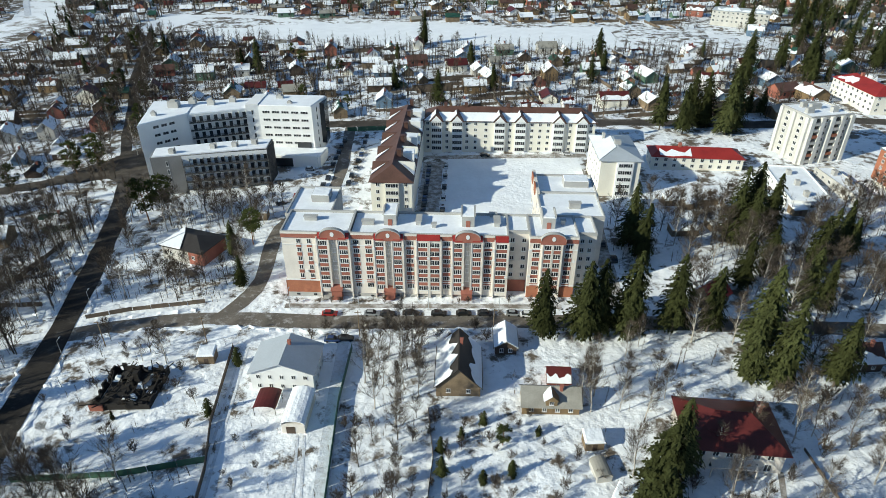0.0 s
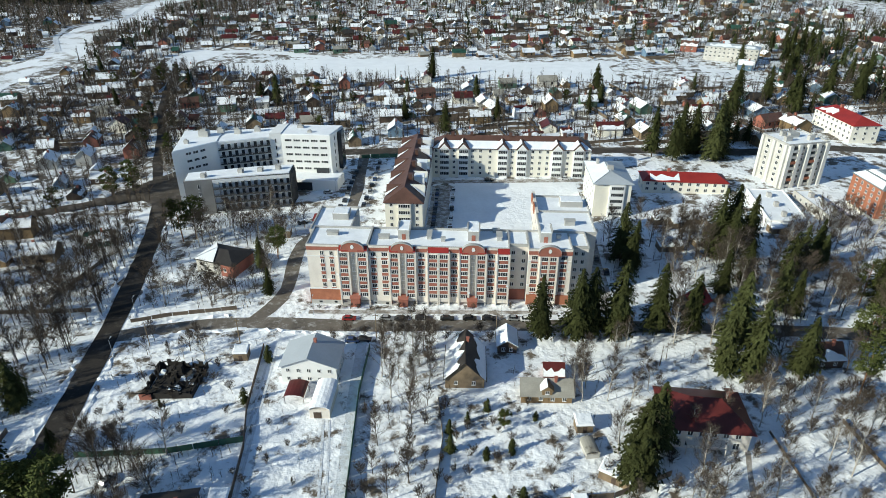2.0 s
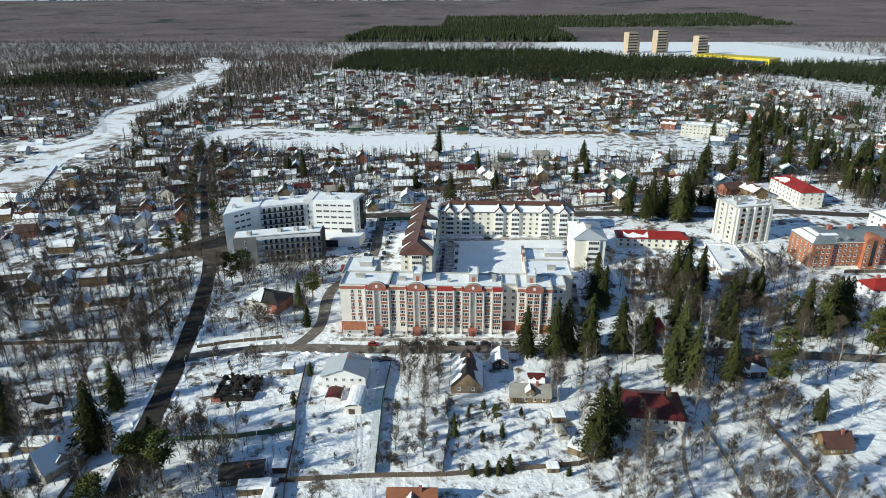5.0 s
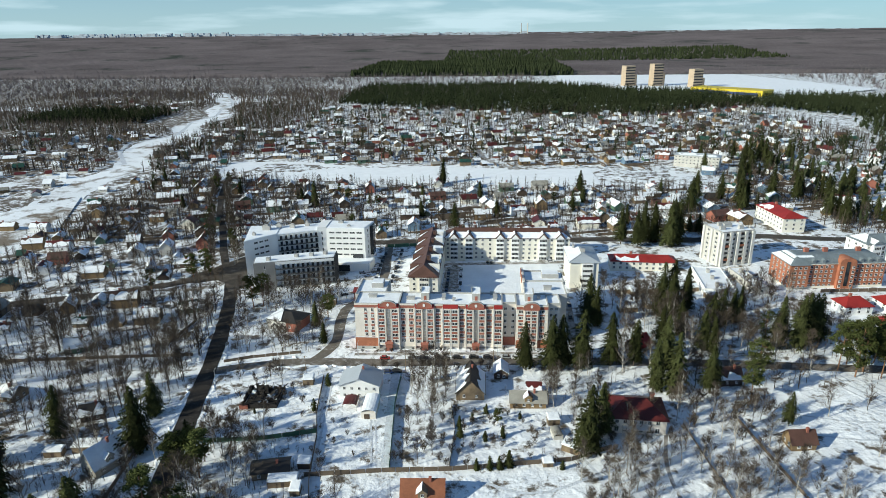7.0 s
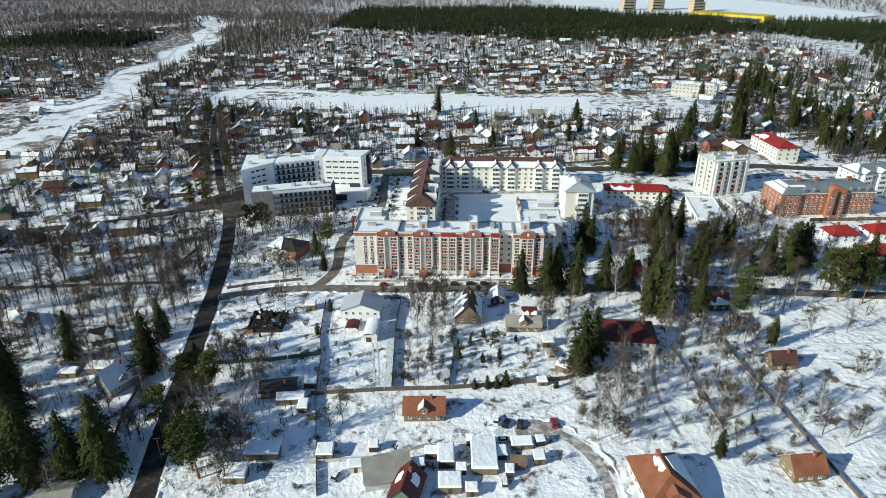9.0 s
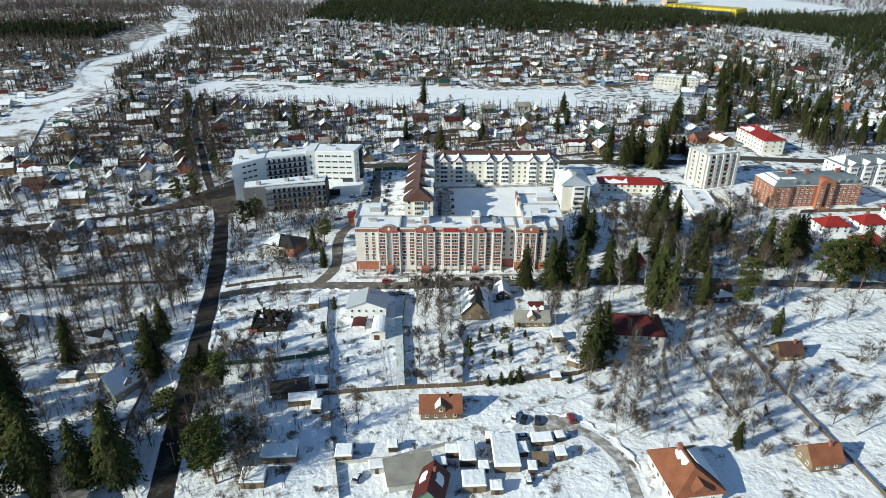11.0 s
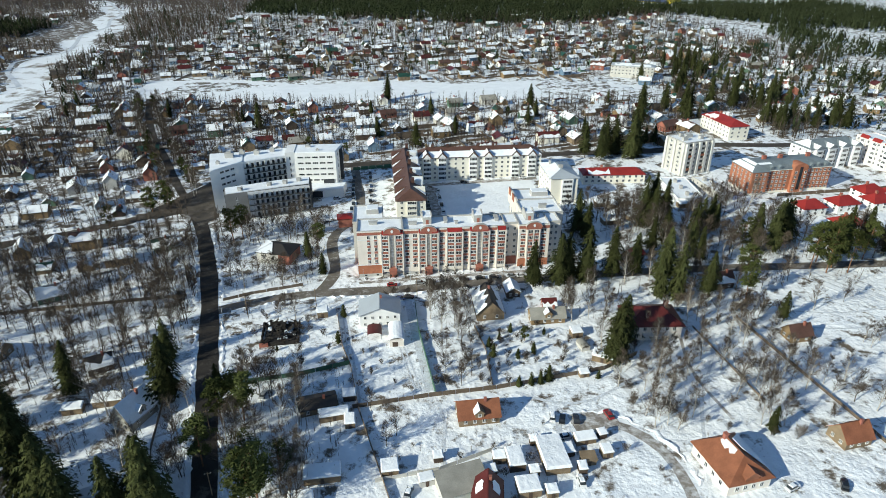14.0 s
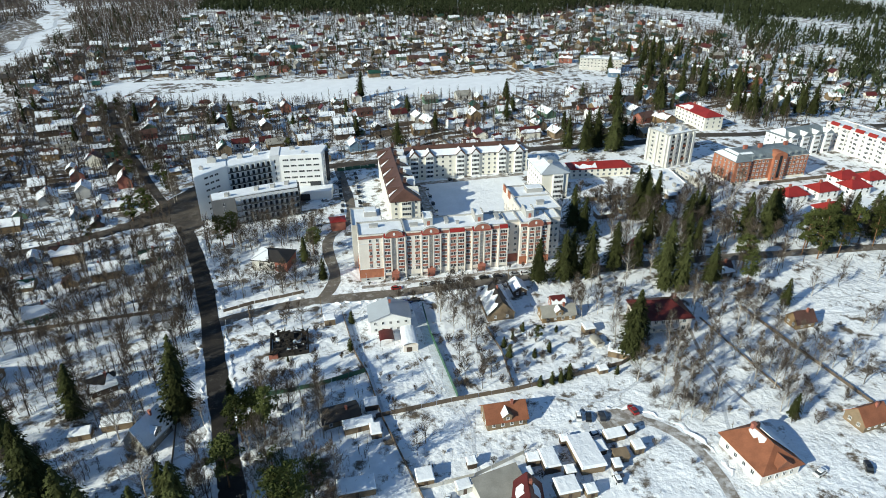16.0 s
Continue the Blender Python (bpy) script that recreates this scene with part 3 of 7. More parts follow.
        part("gable", s, M_BRICK, T, "curved red brick gable")
        rim = Shape()
        for (xa, za), (xb, zb) in zip(ring[1:-2], ring[2:-1]):
            rim.hull([(xa, -1.3, za), (xb, -1.3, zb), (xb, -0.2, zb), (xa, -0.2, za)], [(xa, -1.3, za + 0.3), (xb, -1.3, zb + 0.3), (xb, -0.2, zb + 0.3), (xa, -0.2, za + 0.3)])
        part("gable_coping", rim, M_GREY, T)
        part("medallion", Shape().hull([(u + 0.55 * math.cos(a), -1.26, 20.7 + 0.75 * math.sin(a)) for a in np.arange(0, 6.2, 0.7)], [(u + 0.55 * math.cos(a), -1.15, 20.7 + 0.75 * math.sin(a)) for a in np.arange(0, 6.2, 0.7)]), M_FRAME, T)
    # red pent roofs over the bays
    for u0, u1 in ((38.5, 45.0), (60.4, 64.0), (10.5, 13.4), (16.4, 19.4), (26.4, 29.2), (31.8, 34.6), (48.4, 51.2), (54.0, 56.8)):
        part("pent_roof", Shape().slab((u0, -1.2, 19.3), (u1, -1.2, 19.3), (u1, -0.05, 20.7), (u0, -0.05, 20.7), 0.12), M_REDROOF, T, "red metal pent roof")
    # satellite dishes, conditioners, low cellar windows
    g = random.Random(8)
    for u in (8.0, 21.2, 24.7, 36.4, 40.2, 46.8, 50.0, 58.5, 62.2, 71.9, 81.0):
        for z in g.sample([5.0, 7.9, 10.8, 13.7, 16.6], 2):
            if g.random() < 0.5:
                dish = [(0.45 * math.cos(a), 0.45 * math.sin(a)) for a in np.arange(0, 6.2, 0.7)]
                part("satellite_dish", Shape().hull([(u + 1.5 + c, -1.35, z + q) for c, q in dish], [(u + 1.5 + c * 0.7, -1.2, z + q * 0.7) for c, q in dish]).rod((u + 1.5, -1.2, z), (u + 1.5, -0.02, z - 0.2), 0.04, 0.04, 4), M_FRAME, T)
            else:
                part("air_conditioner", Shape().box(u - 2.0, u - 1.2, -0.45, -0.02, z - 0.35, z + 0.25), M_FRAME, T)
    for u in (3, 8, 21, 25, 37, 41, 46, 58, 62, 72, 80):
        part("cellar_window", Shape().box(u - 0.5, u + 0.5, -0.36, -0.31, -0.6, 0.0), M_GLASS, T)
    for u in (12, 28, 33, 50, 56):
        part("light_well", Shape().box(u - 1.4, u + 1.4, -1.6, -0.4, -2.4, -0.2), M_GREY, T)
    for u in (26.2, 34.8, 57.0, 20.0, 45.0):
        part("downpipe", Shape().rod((u, -0.12, -1.5), (u, -0.12, 19.2), 0.07, 0.07, 6), M_FRAME, T)
    for u0, u1 in ((0.0, 10.4), (19.8, 26.2), (34.8, 38.4), (45.0, 48.2), (57.0, 60.2), (70.0, 73.8), (79.2, 83.5)):
        part("string_course", Shape().box(u0, u1, -0.14, -0.02, 16.55, 16.8), M_FRAME, T)
        part("string_course", Shape().box(u0, u1, -0.14, -0.02, 4.65, 4.9), M_FRAME, T)
    # side windows
    for k in range(6):
        window_row(T, (0, 13), (0, 0), 3.3 + 2.9 * k, 2, 1.3, 1.4, 1)
        window_row(T, (83.5, 3.2), (89, 3.2), 3.3 + 2.9 * k, 2, 1.1, 1.4, 1, 0.6)
        window_row(T, (89, 3.2), (89, 13.5), 3.3 + 2.9 * k, 2, 1.3, 1.4, 1)
    # stair heads with rounded caps
    for u in (30.4, 52.7, 75.6):
        part("stair_head", Shape().box(u - 1.8, u + 1.8, 5.5, 12.8, top, top + 3.6), M_GREY, T, "concrete stair head on the roof")
        ring = [(5.5 + 7.3 * a / 8, top + 3.6 + 1.0 * math.sin(a * math.pi / 8)) for a in range(9)]
        part("stair_head_wall", Shape().hull([(u - 2.1, y, z) for y, z in ring], [(u - 1.7, y, z) for y, z in ring]).hull([(u + 1.7, y, z) for y, z in ring], [(u + 2.1, y, z) for y, z in ring]), M_GREY, T)
        part("snow_cap", Shape().box(u - 1.7, u + 1.7, 5.6, 12.7, top + 3.6, top + 3.9, 0.1), M_SNOW, T)
        part("stair_door", Shape().box(u - 0.6, u + 0.6, 5.4, 5.49, top + 0.3, top + 2.3), M_BRICK, T)
    part("lift_room", Shape().box(4, 9.5, 22, 27.5, 18.6, 21.2), M_GREY, T)
    part("lift_room", Shape().box(84, 92, 37, 42, 18.2, 20.6), M_GREY, T)
    part("snow_cap", Shape().box(4.1, 9.4, 22.1, 27.4, 21.2, 21.45, 0.1).box(84.1, 91.9, 37.1, 41.9, 20.6, 20.85, 0.1), M_SNOW, T)
    for u, v, a, b in ((7, 8, 3.6, 1.2), (24, 6, 3.4, 1.2), (38.5, 8, 1.4, 4.2), (61, 8, 1.6, 4.2), (43, 5, 1.2, 1.0), (85, 20, 3.4, 1.4), (80, 8.5, 1.2, 1.0), (60, 12, 2, 0.8)):
        part("vent_block", Shape().box(u - a / 2, u + a / 2, v - b / 2, v + b / 2, 19.4, 21.5).box(u - a / 2 - 0.2, u + a / 2 + 0.2, v - b / 2 - 0.2, v + b / 2 + 0.2, 21.5, 21.75), M_GREY, T)
    # corner brick pier on the rear right wing
    part("pier", Shape().box(74.3, 75.3, 28, 46.2, 13, 20.6), M_CREAM, T)
    part("gable", Shape().box(74.0, 74.4, 32, 36, 18, 21).box(74.0, 74.4, 40, 44, 18, 21), M_BRICK2, T)
    for k in range(6):
        window_row(T, (74.5, 46), (74.5, 14), 2.8 + 2.8 * k, 6, 1.4, 1.4, 1)
    return T


main_block()


def hip_roof(x0, x1, y0, y1, z, rise, over=0.6, hip=0.5):
    """Roof planes on a rectangle, ridge along the longer side."""
    x0, x1, y0, y1 = x0 - over, x1 + over, y0 - over, y1 + over
    s = Shape()
    if x1 - x0 >= y1 - y0:
        c, e = (y0 + y1) / 2, (y1 - y0) / 2 * hip
        a, b = (x0 + e, c, z + rise), (x1 - e, c, z + rise)
        planes = [((x0, y0, z), (x1, y0, z), b, a), ((x1, y1, z), (x0, y1, z), a, b), ((x0, y1, z), (x0, y0, z), a), ((x1, y0, z), (x1, y1, z), b)]
    else:
        c, e = (x0 + x1) / 2, (x1 - x0) / 2 * hip
        a, b = (c, y0 + e, z + rise), (c, y1 - e, z + rise)
        planes = [((x0, y1, z), (x0, y0, z), a, b), ((x1, y0, z), (x1, y1, z), b, a), ((x0, y0, z), (x1, y0, z), a), ((x1, y1, z), (x0, y1, z), b)]
    for p in planes:
        s.hull([(q[0], q[1], q[2] - 0.18) for q in p], p)
    return s


def brown_wing():
    T = thing("apartment_building", 0, 0, 0, "pale five-storey block with brown metal roof and dormers", "building", z=0)
    x0, x1, y0, y1, e = 18.5, 33.0, 48.0, 124.0, 14.2
    part("wall", Shape().box(x0, x1, y0, y1, -2.5, e), M_PALE, T)
    part("roof", hip_roof(x0, x1, y0, y1, e, 4.6, 0.7, 0.7), M_BROWNROOF, T, "brown metal tile roof")
    front = wall_frame((x0, y0), (x1, y0))[0]
    part("bay", Shape().box(x0 + 5, x0 + 10, y0 - 0.9, y0 - 0.01, -2, e - 0.3), M_PALE, T)
    for k in range(5):
        z = 1.9 + 2.8 * k
        window(T, front @ Matrix.Translation((0, -0.9, 0)), 7.5, z, 4.4, 1.5, 4)
        for u in (2.4, 12.4):
            window(T, front, u, z, 1.2, 1.4, 1)
        window_row(T, (x0, y1), (x0, y0), z, 16, 1.4, 1.4, 1)
    # cross gables on both sides, with snow lying in the valleys
    for i in range(5):
        y = 58 + i * 14.5
        for sx, xe in ((-1, x0), (1, x1)):
            w = 4.0
            part("dormer", Shape().hull([(xe + sx * 0.4, y - w, e), (xe + sx * 0.4, y + w, e), (xe + sx * 0.4, y, e + 3.4)], [(xe - sx * 6, y - w * 0.2, e + 3.6), (xe - sx * 6, y + w * 0.2, e + 3.6), (xe - sx * 6, y, e + 3.7)]), M_BROWNROOF if sx < 0 else M_PALE, T)
            part("snow_patch", Shape().hull([(xe + sx * 0.5, y - w - 1.2, e + 0.3), (xe + sx * 0.5, y - w + 0.8, e + 0.7), (xe - sx * 4.2, y - 1.4, e + 3.0)], [(xe + sx * 0.5, y - w - 1.2, e + 0.6), (xe + sx * 0.5, y - w + 0.8, e + 1.0), (xe - sx * 4.2, y - 1.4, e + 3.3)]), M_SNOW, T)
        part("chimney", Shape().box(26.5, 28, y + 4, y + 5.6, e + 3, e + 6.0).box(26.3, 28.2, y + 3.8, y + 5.8, e + 6.0, e + 6.25), M_BROWNROOF, T)
    for y in (66, 82, 100, 112):
        part("dormer_block", Shape().box(28.5, 32.6, y - 2, y + 2, e, e + 4.2), M_WHITE, T, "white roof dormer")
        part("snow_cap", Shape().box(28.4, 32.7, y - 2.1, y + 2.1, e + 4.2, e + 4.5, 0.1), M_SNOW, T)
    return T


def north_block():
    T = thing("apartment_building", 0, 0, 0, "pale yellow five-storey block with glazed bays and gabled roof", "building", z=0)
    x0, x1, y0, y1, e = 33.2, 107.5, 111.0, 124.5, 14.5
    part("wall", Shape().box(x0, x1, y0, y1, -1.5, e), M_PALE, T)
    part("roof", hip_roof(x0, x1, y0, y1, e, 4.4, 0.7, 0.9), M_BROWNROOF, T, "brown metal tile roof")
    part("roof_snow", Shape().slab((x0, y0 - 0.7, e + 0.1), (x1, y0 - 0.7, e + 0.1), (x1 - 4, y0 + 3.6, e + 2.5), (x0 + 4, y0 + 3.6, e + 2.5), 0.2), M_SNOW_ROOF, T)
    front = wall_frame((x0, y0), (x1, y0))[0]
    bays = (5.5, 14.5, 33, 42, 58.5, 68.5)
    for u in bays:
        part("bay", Shape().box(x0 + u - 2.3, x0 + u + 2.3, y0 - 1.1, y0 - 0.01, -1.5, e), M_WHITE, T, "white glazed balcony bay")
        part("gable", Shape().hull([(x0 + u - 3.2, y0 - 1.6, e), (x0 + u + 3.2, y0 - 1.6, e), (x0 + u, y0 - 1.6, e + 3.4)], [(x0 + u - 0.4, y0 + 5.5, e + 3.4), (x0 + u + 0.4, y0 + 5.5, e + 3.4), (x0 + u, y0 + 5.5, e + 3.6)]), M_BROWNROOF, T)
        part("gable_wall", Shape().hull([(x0 + u - 2.3, y0 - 1.66, e + 0.05), (x0 + u + 2.3, y0 - 1.66, e + 0.05), (x0 + u, y0 - 1.66, e + 2.6)], [(x0 + u - 2.3, y0 - 1.61, e + 0.05), (x0 + u + 2.3, y0 - 1.61, e + 0.05), (x0 + u, y0 - 1.61, e + 2.6)]), M_WHITE, T)
        part("snow_patch", Shape().slab((x0 + u - 3.9, y0 - 0.9, e + 0.4), (x0 + u - 2.9, y0 - 1.7, e + 0.4), (x0 + u - 0.2, y0 - 1.7, e + 3.4), (x0 + u - 0.5, y0 + 4, e + 3.5), 0.25), M_SNOW, T)
        part("chimney", Shape().box(x0 + u + 3, x0 + u + 4.5, 117, 118.2, e + 3, e + 6), M_BROWNROOF, T)
        for k in range(5):
            window(T, front @ Matrix.Translation((0, -1.1, 0)), u, 2.2 + 2.75 * k, 4.2, 1.6, 4)
    for u in (1.6, 10, 18.8, 22.5, 27, 37.5, 47, 50.5, 54, 63.5, 72.5):
        for k in range(5):
            window(T, front, u, 2.2 + 2.75 * k, 1.3, 1.4, 1)
    return T


def end_block():
    T = thing("apartment_building", 0, 0, 0, "pale five-storey end block with snowy hipped roof", "building", z=0)
    x0, x1, y0, y1, e = 101.8, 116.6, 66.5, 92.0, 16.0
    part("wall", Shape().box(x0, x1, y0, y1, -1, e), M_PALE, T)
    part("roof", hip_roof(x0, x1, y0, y1, e, 2.6, 0.9, 1.0), M_STEEL, T, "grey metal roof streaked with snow")
    part("roof_snow", Shape().slab((x0 - 0.8, y1, e + 0.15), (x0 - 0.8, y0 - 0.5, e + 0.15), (x0 + 6.5, y0 + 7, e + 2.5), (x0 + 6.5, y1 - 7, e + 2.5), 0.15), M_SNOW_ROOF, T)
    part("chimney", Shape().box(108, 110.5, 76, 77.5, e + 1.5, e + 4).box(105, 106, 84, 86, e + 1.5, e + 3.8), M_GREY, T)
    part("bay", Shape().box(x0 + 6, x0 + 12, y0 - 0.8, y0 - 0.01, -0.8, e - 0.4), M_WHITE, T)
    front = wall_frame((x0, y0 - 0.8), (x1, y0 - 0.8))[0]
    for k in range(5):
        window(T, front, 9, 3 + 2.8 * k, 5, 1.5, 5)
        window_row(T, (x0, y1), (x0, y0), 3 + 2.8 * k, 6, 1.3, 1.4, 1)
    return T


brown_wing()
north_block()
end_block()


# ---- the white hotel ----
def balcony_front(T, p, q, z0, floors, h, n, proud=1.2, dividers=None):
    """Floors of loggias: slabs, dark rails, white dividers and dark doors between p and q."""
    base, length = wall_frame(p, q)
    bm_ = base.copy()
    for k in range(floors):
        z = z0 + k * h
        part("balcony_slab", Shape().box(0, length, -proud, -0.02, z - 0.1, z + 0.06), M_DARK, T, m=bm_)
        part("balcony_rail", Shape().box(0, length, -proud - 0.05, -proud, z + 0.95, z + 1.08), M_DARK, T, "dark balcony rail", m=bm_)
        for i in range(n):
            u = length * (i + 0.5) / n
            part("balcony_door", Shape().box(u - length / n * 0.05, u + length / n * 0.42, -0.08, -0.01, z + 0.1, z + 2.4), M_GLASS, T, m=bm_)
            part("balustrade", Shape().box(u - length / n * 0.47, u + length / n * 0.47, -proud - 0.02, -proud + 0.01, z + 0.1, z + 0.62), M_DARK, T, m=bm_)
    for i in range(0, n + 1):
        part("divider", Shape().box(length * i / n - 0.04, length * i / n + 0.04, -proud + 0.5, -0.02, z0, z0 + floors * h - 0.4), dividers or M_WHITE, T, m=bm_)


def hotel():
    T = thing("hotel_building", 0, 0, 0, "white modern seven-storey hotel with dark balconies, snow on flat roof", "building", z=0)
    zt, zb = 21.0, -4.5
    A, B, C, D, E_, Fb = (-78, 80.5), (-63.5, 95.5), (-42, 104), (-37, 105), (-14, 104.3), (-10.5, 119.5)
    G, H, I = (-84.5, 110.5), (-66, 112), (-42, 119)
    part("wall", Shape().prism([A, B, H, G], zb, zt), M_WHITE, T)
    part("wall", Shape().prism([B, C, I, H], zb, zt - 0.3), M_WHITE, T)
    part("wall", Shape().prism([C, D, (-37, 120), I], zb, zt + 1.5), M_WHITE, T, "white stair tower")
    part("wall", Shape().prism([D, E_, Fb, (-37, 120)], 0.5, zt + 0.8), M_WHITE, T)
    for ring, z in (([A, B, H, G], zt), ([B, C, I, H], zt - 0.3), ([D, E_, Fb, (-37, 120)], zt + 0.8)):
        c = Vector((sum(p[0] for p in ring) / 4, sum(p[1] for p in ring) / 4))
        inner = [tuple(c + (Vector(p) - c) * 0.965) for p in ring]
        part("roof", Shape().prism(inner, z, z + 0.35), M_SNOW_ROOF, T, "flat roof under snow")
    for k in range(6):
        z = 0.6 + 3.4 * k
        window_row(T, A, B, z + 1.2, 3, 2.4, 1.2, 1, 5.5)
        if k:
            window_row(T, D, E_, z + 1.6, 5, 3.2, 1.1, 2, 1.2)
        window_row(T, C, D, z + 1.4, 1, 0.8, 2.0, 0, 0.6)
        window_row(T, G, A, z + 1.2, 1, 0.9, 1.8, 0, 2.0)
        window_row(T, E_, Fb, z + 1.8, 2, 1.0, 2.2, 0, 1.5)
    balcony_front(T, B, C, 0.2, 6, 3.4, 8)
    part("corner_glazing", Shape().box(-12.5, -10.2, 112, 119, 3, 21), M_GLASS, T)
    part("podium", Shape().prism([(-38, 96), (-10, 95), (-9, 106), (-37, 106)], -3, 3.2), M_WHITE, T)
    part("podium_snow", Shape().prism([(-37.7, 96.3), (-10.3, 95.3), (-9.4, 104), (-37, 104.6)], 3.2, 3.6), M_SNOW, T)
    part("podium_glazing", Shape().box(-37, -22, 95.0, 95.9, -1.5, 2.2), M_GLASS, T)
    part("loggia", Shape().box(-21.5, -15.5, 103.9, 104.4, 1.0, 6.0), M_GLASS, T)
    for x, y, a in ((-72, 103, 4.5), (-66, 108, 3), (-58, 108, 3), (-50, 112, 2.6), (-30, 115, 3), (-24, 108, 2), (-76, 92, 2)):
        part("roof_unit", Shape().box(x - a / 2, x + a / 2, y - a / 3, y + a / 3, zt - 0.3, zt + 0.9 + a * 0.45).box(x - a / 4, x + a / 4, y - a / 5, y + a / 5, zt + 0.8 + a * 0.45, zt + 1.5 + a * 0.45), M_GREY, T, "rooftop plant unit")
    return T


def low_hotel():
    T = thing("hotel_wing", 0, 0, 0, "low grey hotel wing with dark balconies and snowy roof", "building", z=0)
    zt = 13.0
    A, B, C, D, E_, Fb = (-69, 67.5), (-40.3, 75.7), (-27, 78.8), (-27.6, 89.5), (-43, 86.5), (-71, 77)
    part("wall", Shape().prism([A, B, E_, Fb], -5, zt), M_BASALT, T)
    part("wall", Shape().prism([B, C, D, E_], -5, zt), M_DARK, T)
    part("roof", Shape().prism([(-68.5, 68.1), (-40.3, 76.2), (-27.4, 79.3), (-28, 89), (-43, 86), (-70.4, 76.7)], zt, zt + 0.4), M_SNOW_ROOF, T, "flat roof under snow")
    P = (-58, 70.65)
    part("back_wall", Shape().prism([(-58, 70.55), (-40.2, 75.6), (-27.05, 78.7), (-27.1, 78.85), (-40.3, 75.75), (-58, 70.7)], -3, zt - 0.3), M_WHITE, T)
    balcony_front(T, P, (-40.3, 75.55), -1.2, 4, 3.3, 7, 1.3, M_DARK)
    balcony_front(T, (-40.2, 75.55), (-27, 78.65), -1.2, 4, 3.3, 5, 1.3, M_DARK)
    for i in range(9):
        y = 79.6 + i
        part("slat", Shape().box(-27.2, -26.8, y, y + 0.35, -3, zt - 0.4), M_DARK, T)
    for k in range(4):
        window_row(T, A, P, 0.2 + 3.3 * k, 1, 0.8, 1.9, 0, 4)
    for x, y in ((-62, 72), (-48, 78), (-40, 80), (-33, 83)):
        part("roof_unit", Shape().box(x - 1, x + 1, y - 0.8, y + 0.8, zt, zt + 2.2).rod((x + 1.4, y, zt), (x + 1.4, y, zt + 2.8), 0.25, 0.25), M_GREY, T, "rooftop plant unit")
    return T


hotel()
low_hotel()


# ---- other large buildings ----
def slab_block(name, label, p, q, depth, height, floors, cols, wall, roof_kind, roof_mat, base=None, mull=1, balcony=None, snow=True):
    """A block on the line p-q (seen from outside), going back by depth."""
    base_m, length = wall_frame(p, q)
    zg = gz(p[0])
    T = thing(name, p[0], p[1], math.degrees(math.atan2(q[1] - p[1], q[0] - p[0])), label, "building", z=zg)
    part("wall", Shape().box(0, length, 0, depth, -2, height), wall, T)
    if base:
        part("base", Shape().box(-0.1, length + 0.1, -0.12, depth + 0.1, -2, 2.2), base, T)
    if roof_kind == "flat":
        part("roof", Shape().box(0.3, length - 0.3, 0.3, depth - 0.3, height, height + 0.35), M_SNOW_ROOF, T, "flat roof under snow")
        part("parapet", Shape().box(0, length, 0, 0.28, height, height + 0.8).box(0, length, depth - 0.28, depth, height, height + 0.8).box(0, 0.28, 0.28, depth - 0.28, height, height + 0.8).box(length - 0.28, length, 0.28, depth - 0.28, height, height + 0.8), wall, T)
        for i in range(3):
            part("roof_hatch", Shape().box(length * (0.2 + 0.3 * i), length * (0.2 + 0.3 * i) + 2, depth * 0.4, depth * 0.4 + 1.6, height + 0.3, height + 2.2), M_GREY, T)
    else:
        part("roof", hip_roof(0, length, 0, depth, height, roof_kind, 0.6, 0.8), roof_mat, T)
        g = random.Random(int(p[0]))
        def on(u, f):
            return (u, -0.6 + (depth / 2 + 0.6) * f, height + roof_kind * f + 0.03)
        us = [length * (0.08 + 0.84 * i / 12) for i in range(13)]
        ring = [on(u, max(0.04, g.gauss(0.12, 0.08))) for u in us] + [on(u, min(0.95, max(0.3, g.gauss(0.55, 0.16)))) for u in us[::-1]]
        if snow and (roof_mat is M_STEEL or length < 15):
            part("roof_snow", Shape().hull(ring, [(a, b, c + 0.15) for a, b, c in ring]), M_SNOW_ROOF, T, "snow lying on the roof")
        elif snow:
            part("roof_snow", Shape().hull(ring[:6] + ring[-6:], [(a, b, c + 0.15) for a, b, c in ring[:6] + ring[-6:]]), M_SNOW_ROOF, T, "snow lying on the roof")
        part("chimney", Shape().box(length * 0.3, length * 0.3 + 1.2, depth * 0.45, depth * 0.55, height + roof_kind * 0.6, height + roof_kind + 1.4), M_BRICK, T)
    fl = (height - 1.0) / floors
    def row(a, b, n, w=1.4):
        bm_, ln = wall_frame(a, b)
        for k in range(floors):
            for i in range(n):
                window(T, bm_, ln * (i + 0.5) / n, 1.0 + fl * (k + 0.5), w, 1.45, mull)
    row((0, 0), (length, 0), cols)
    sc = max(1, int(depth / 4.5))
    row((0, depth), (0, 0), sc)
    row((length, 0), (length, depth), sc)
    if balcony:
        for u in balcony:
            for k in range(floors):
                part("balcony", Shape().box(u - 1.5, u + 1.5, -1.0, -0.02, 0.9 + fl * k, 1.8 + fl * k), M_BRICK2 if k % 2 else M_PANEL, T)
    return T


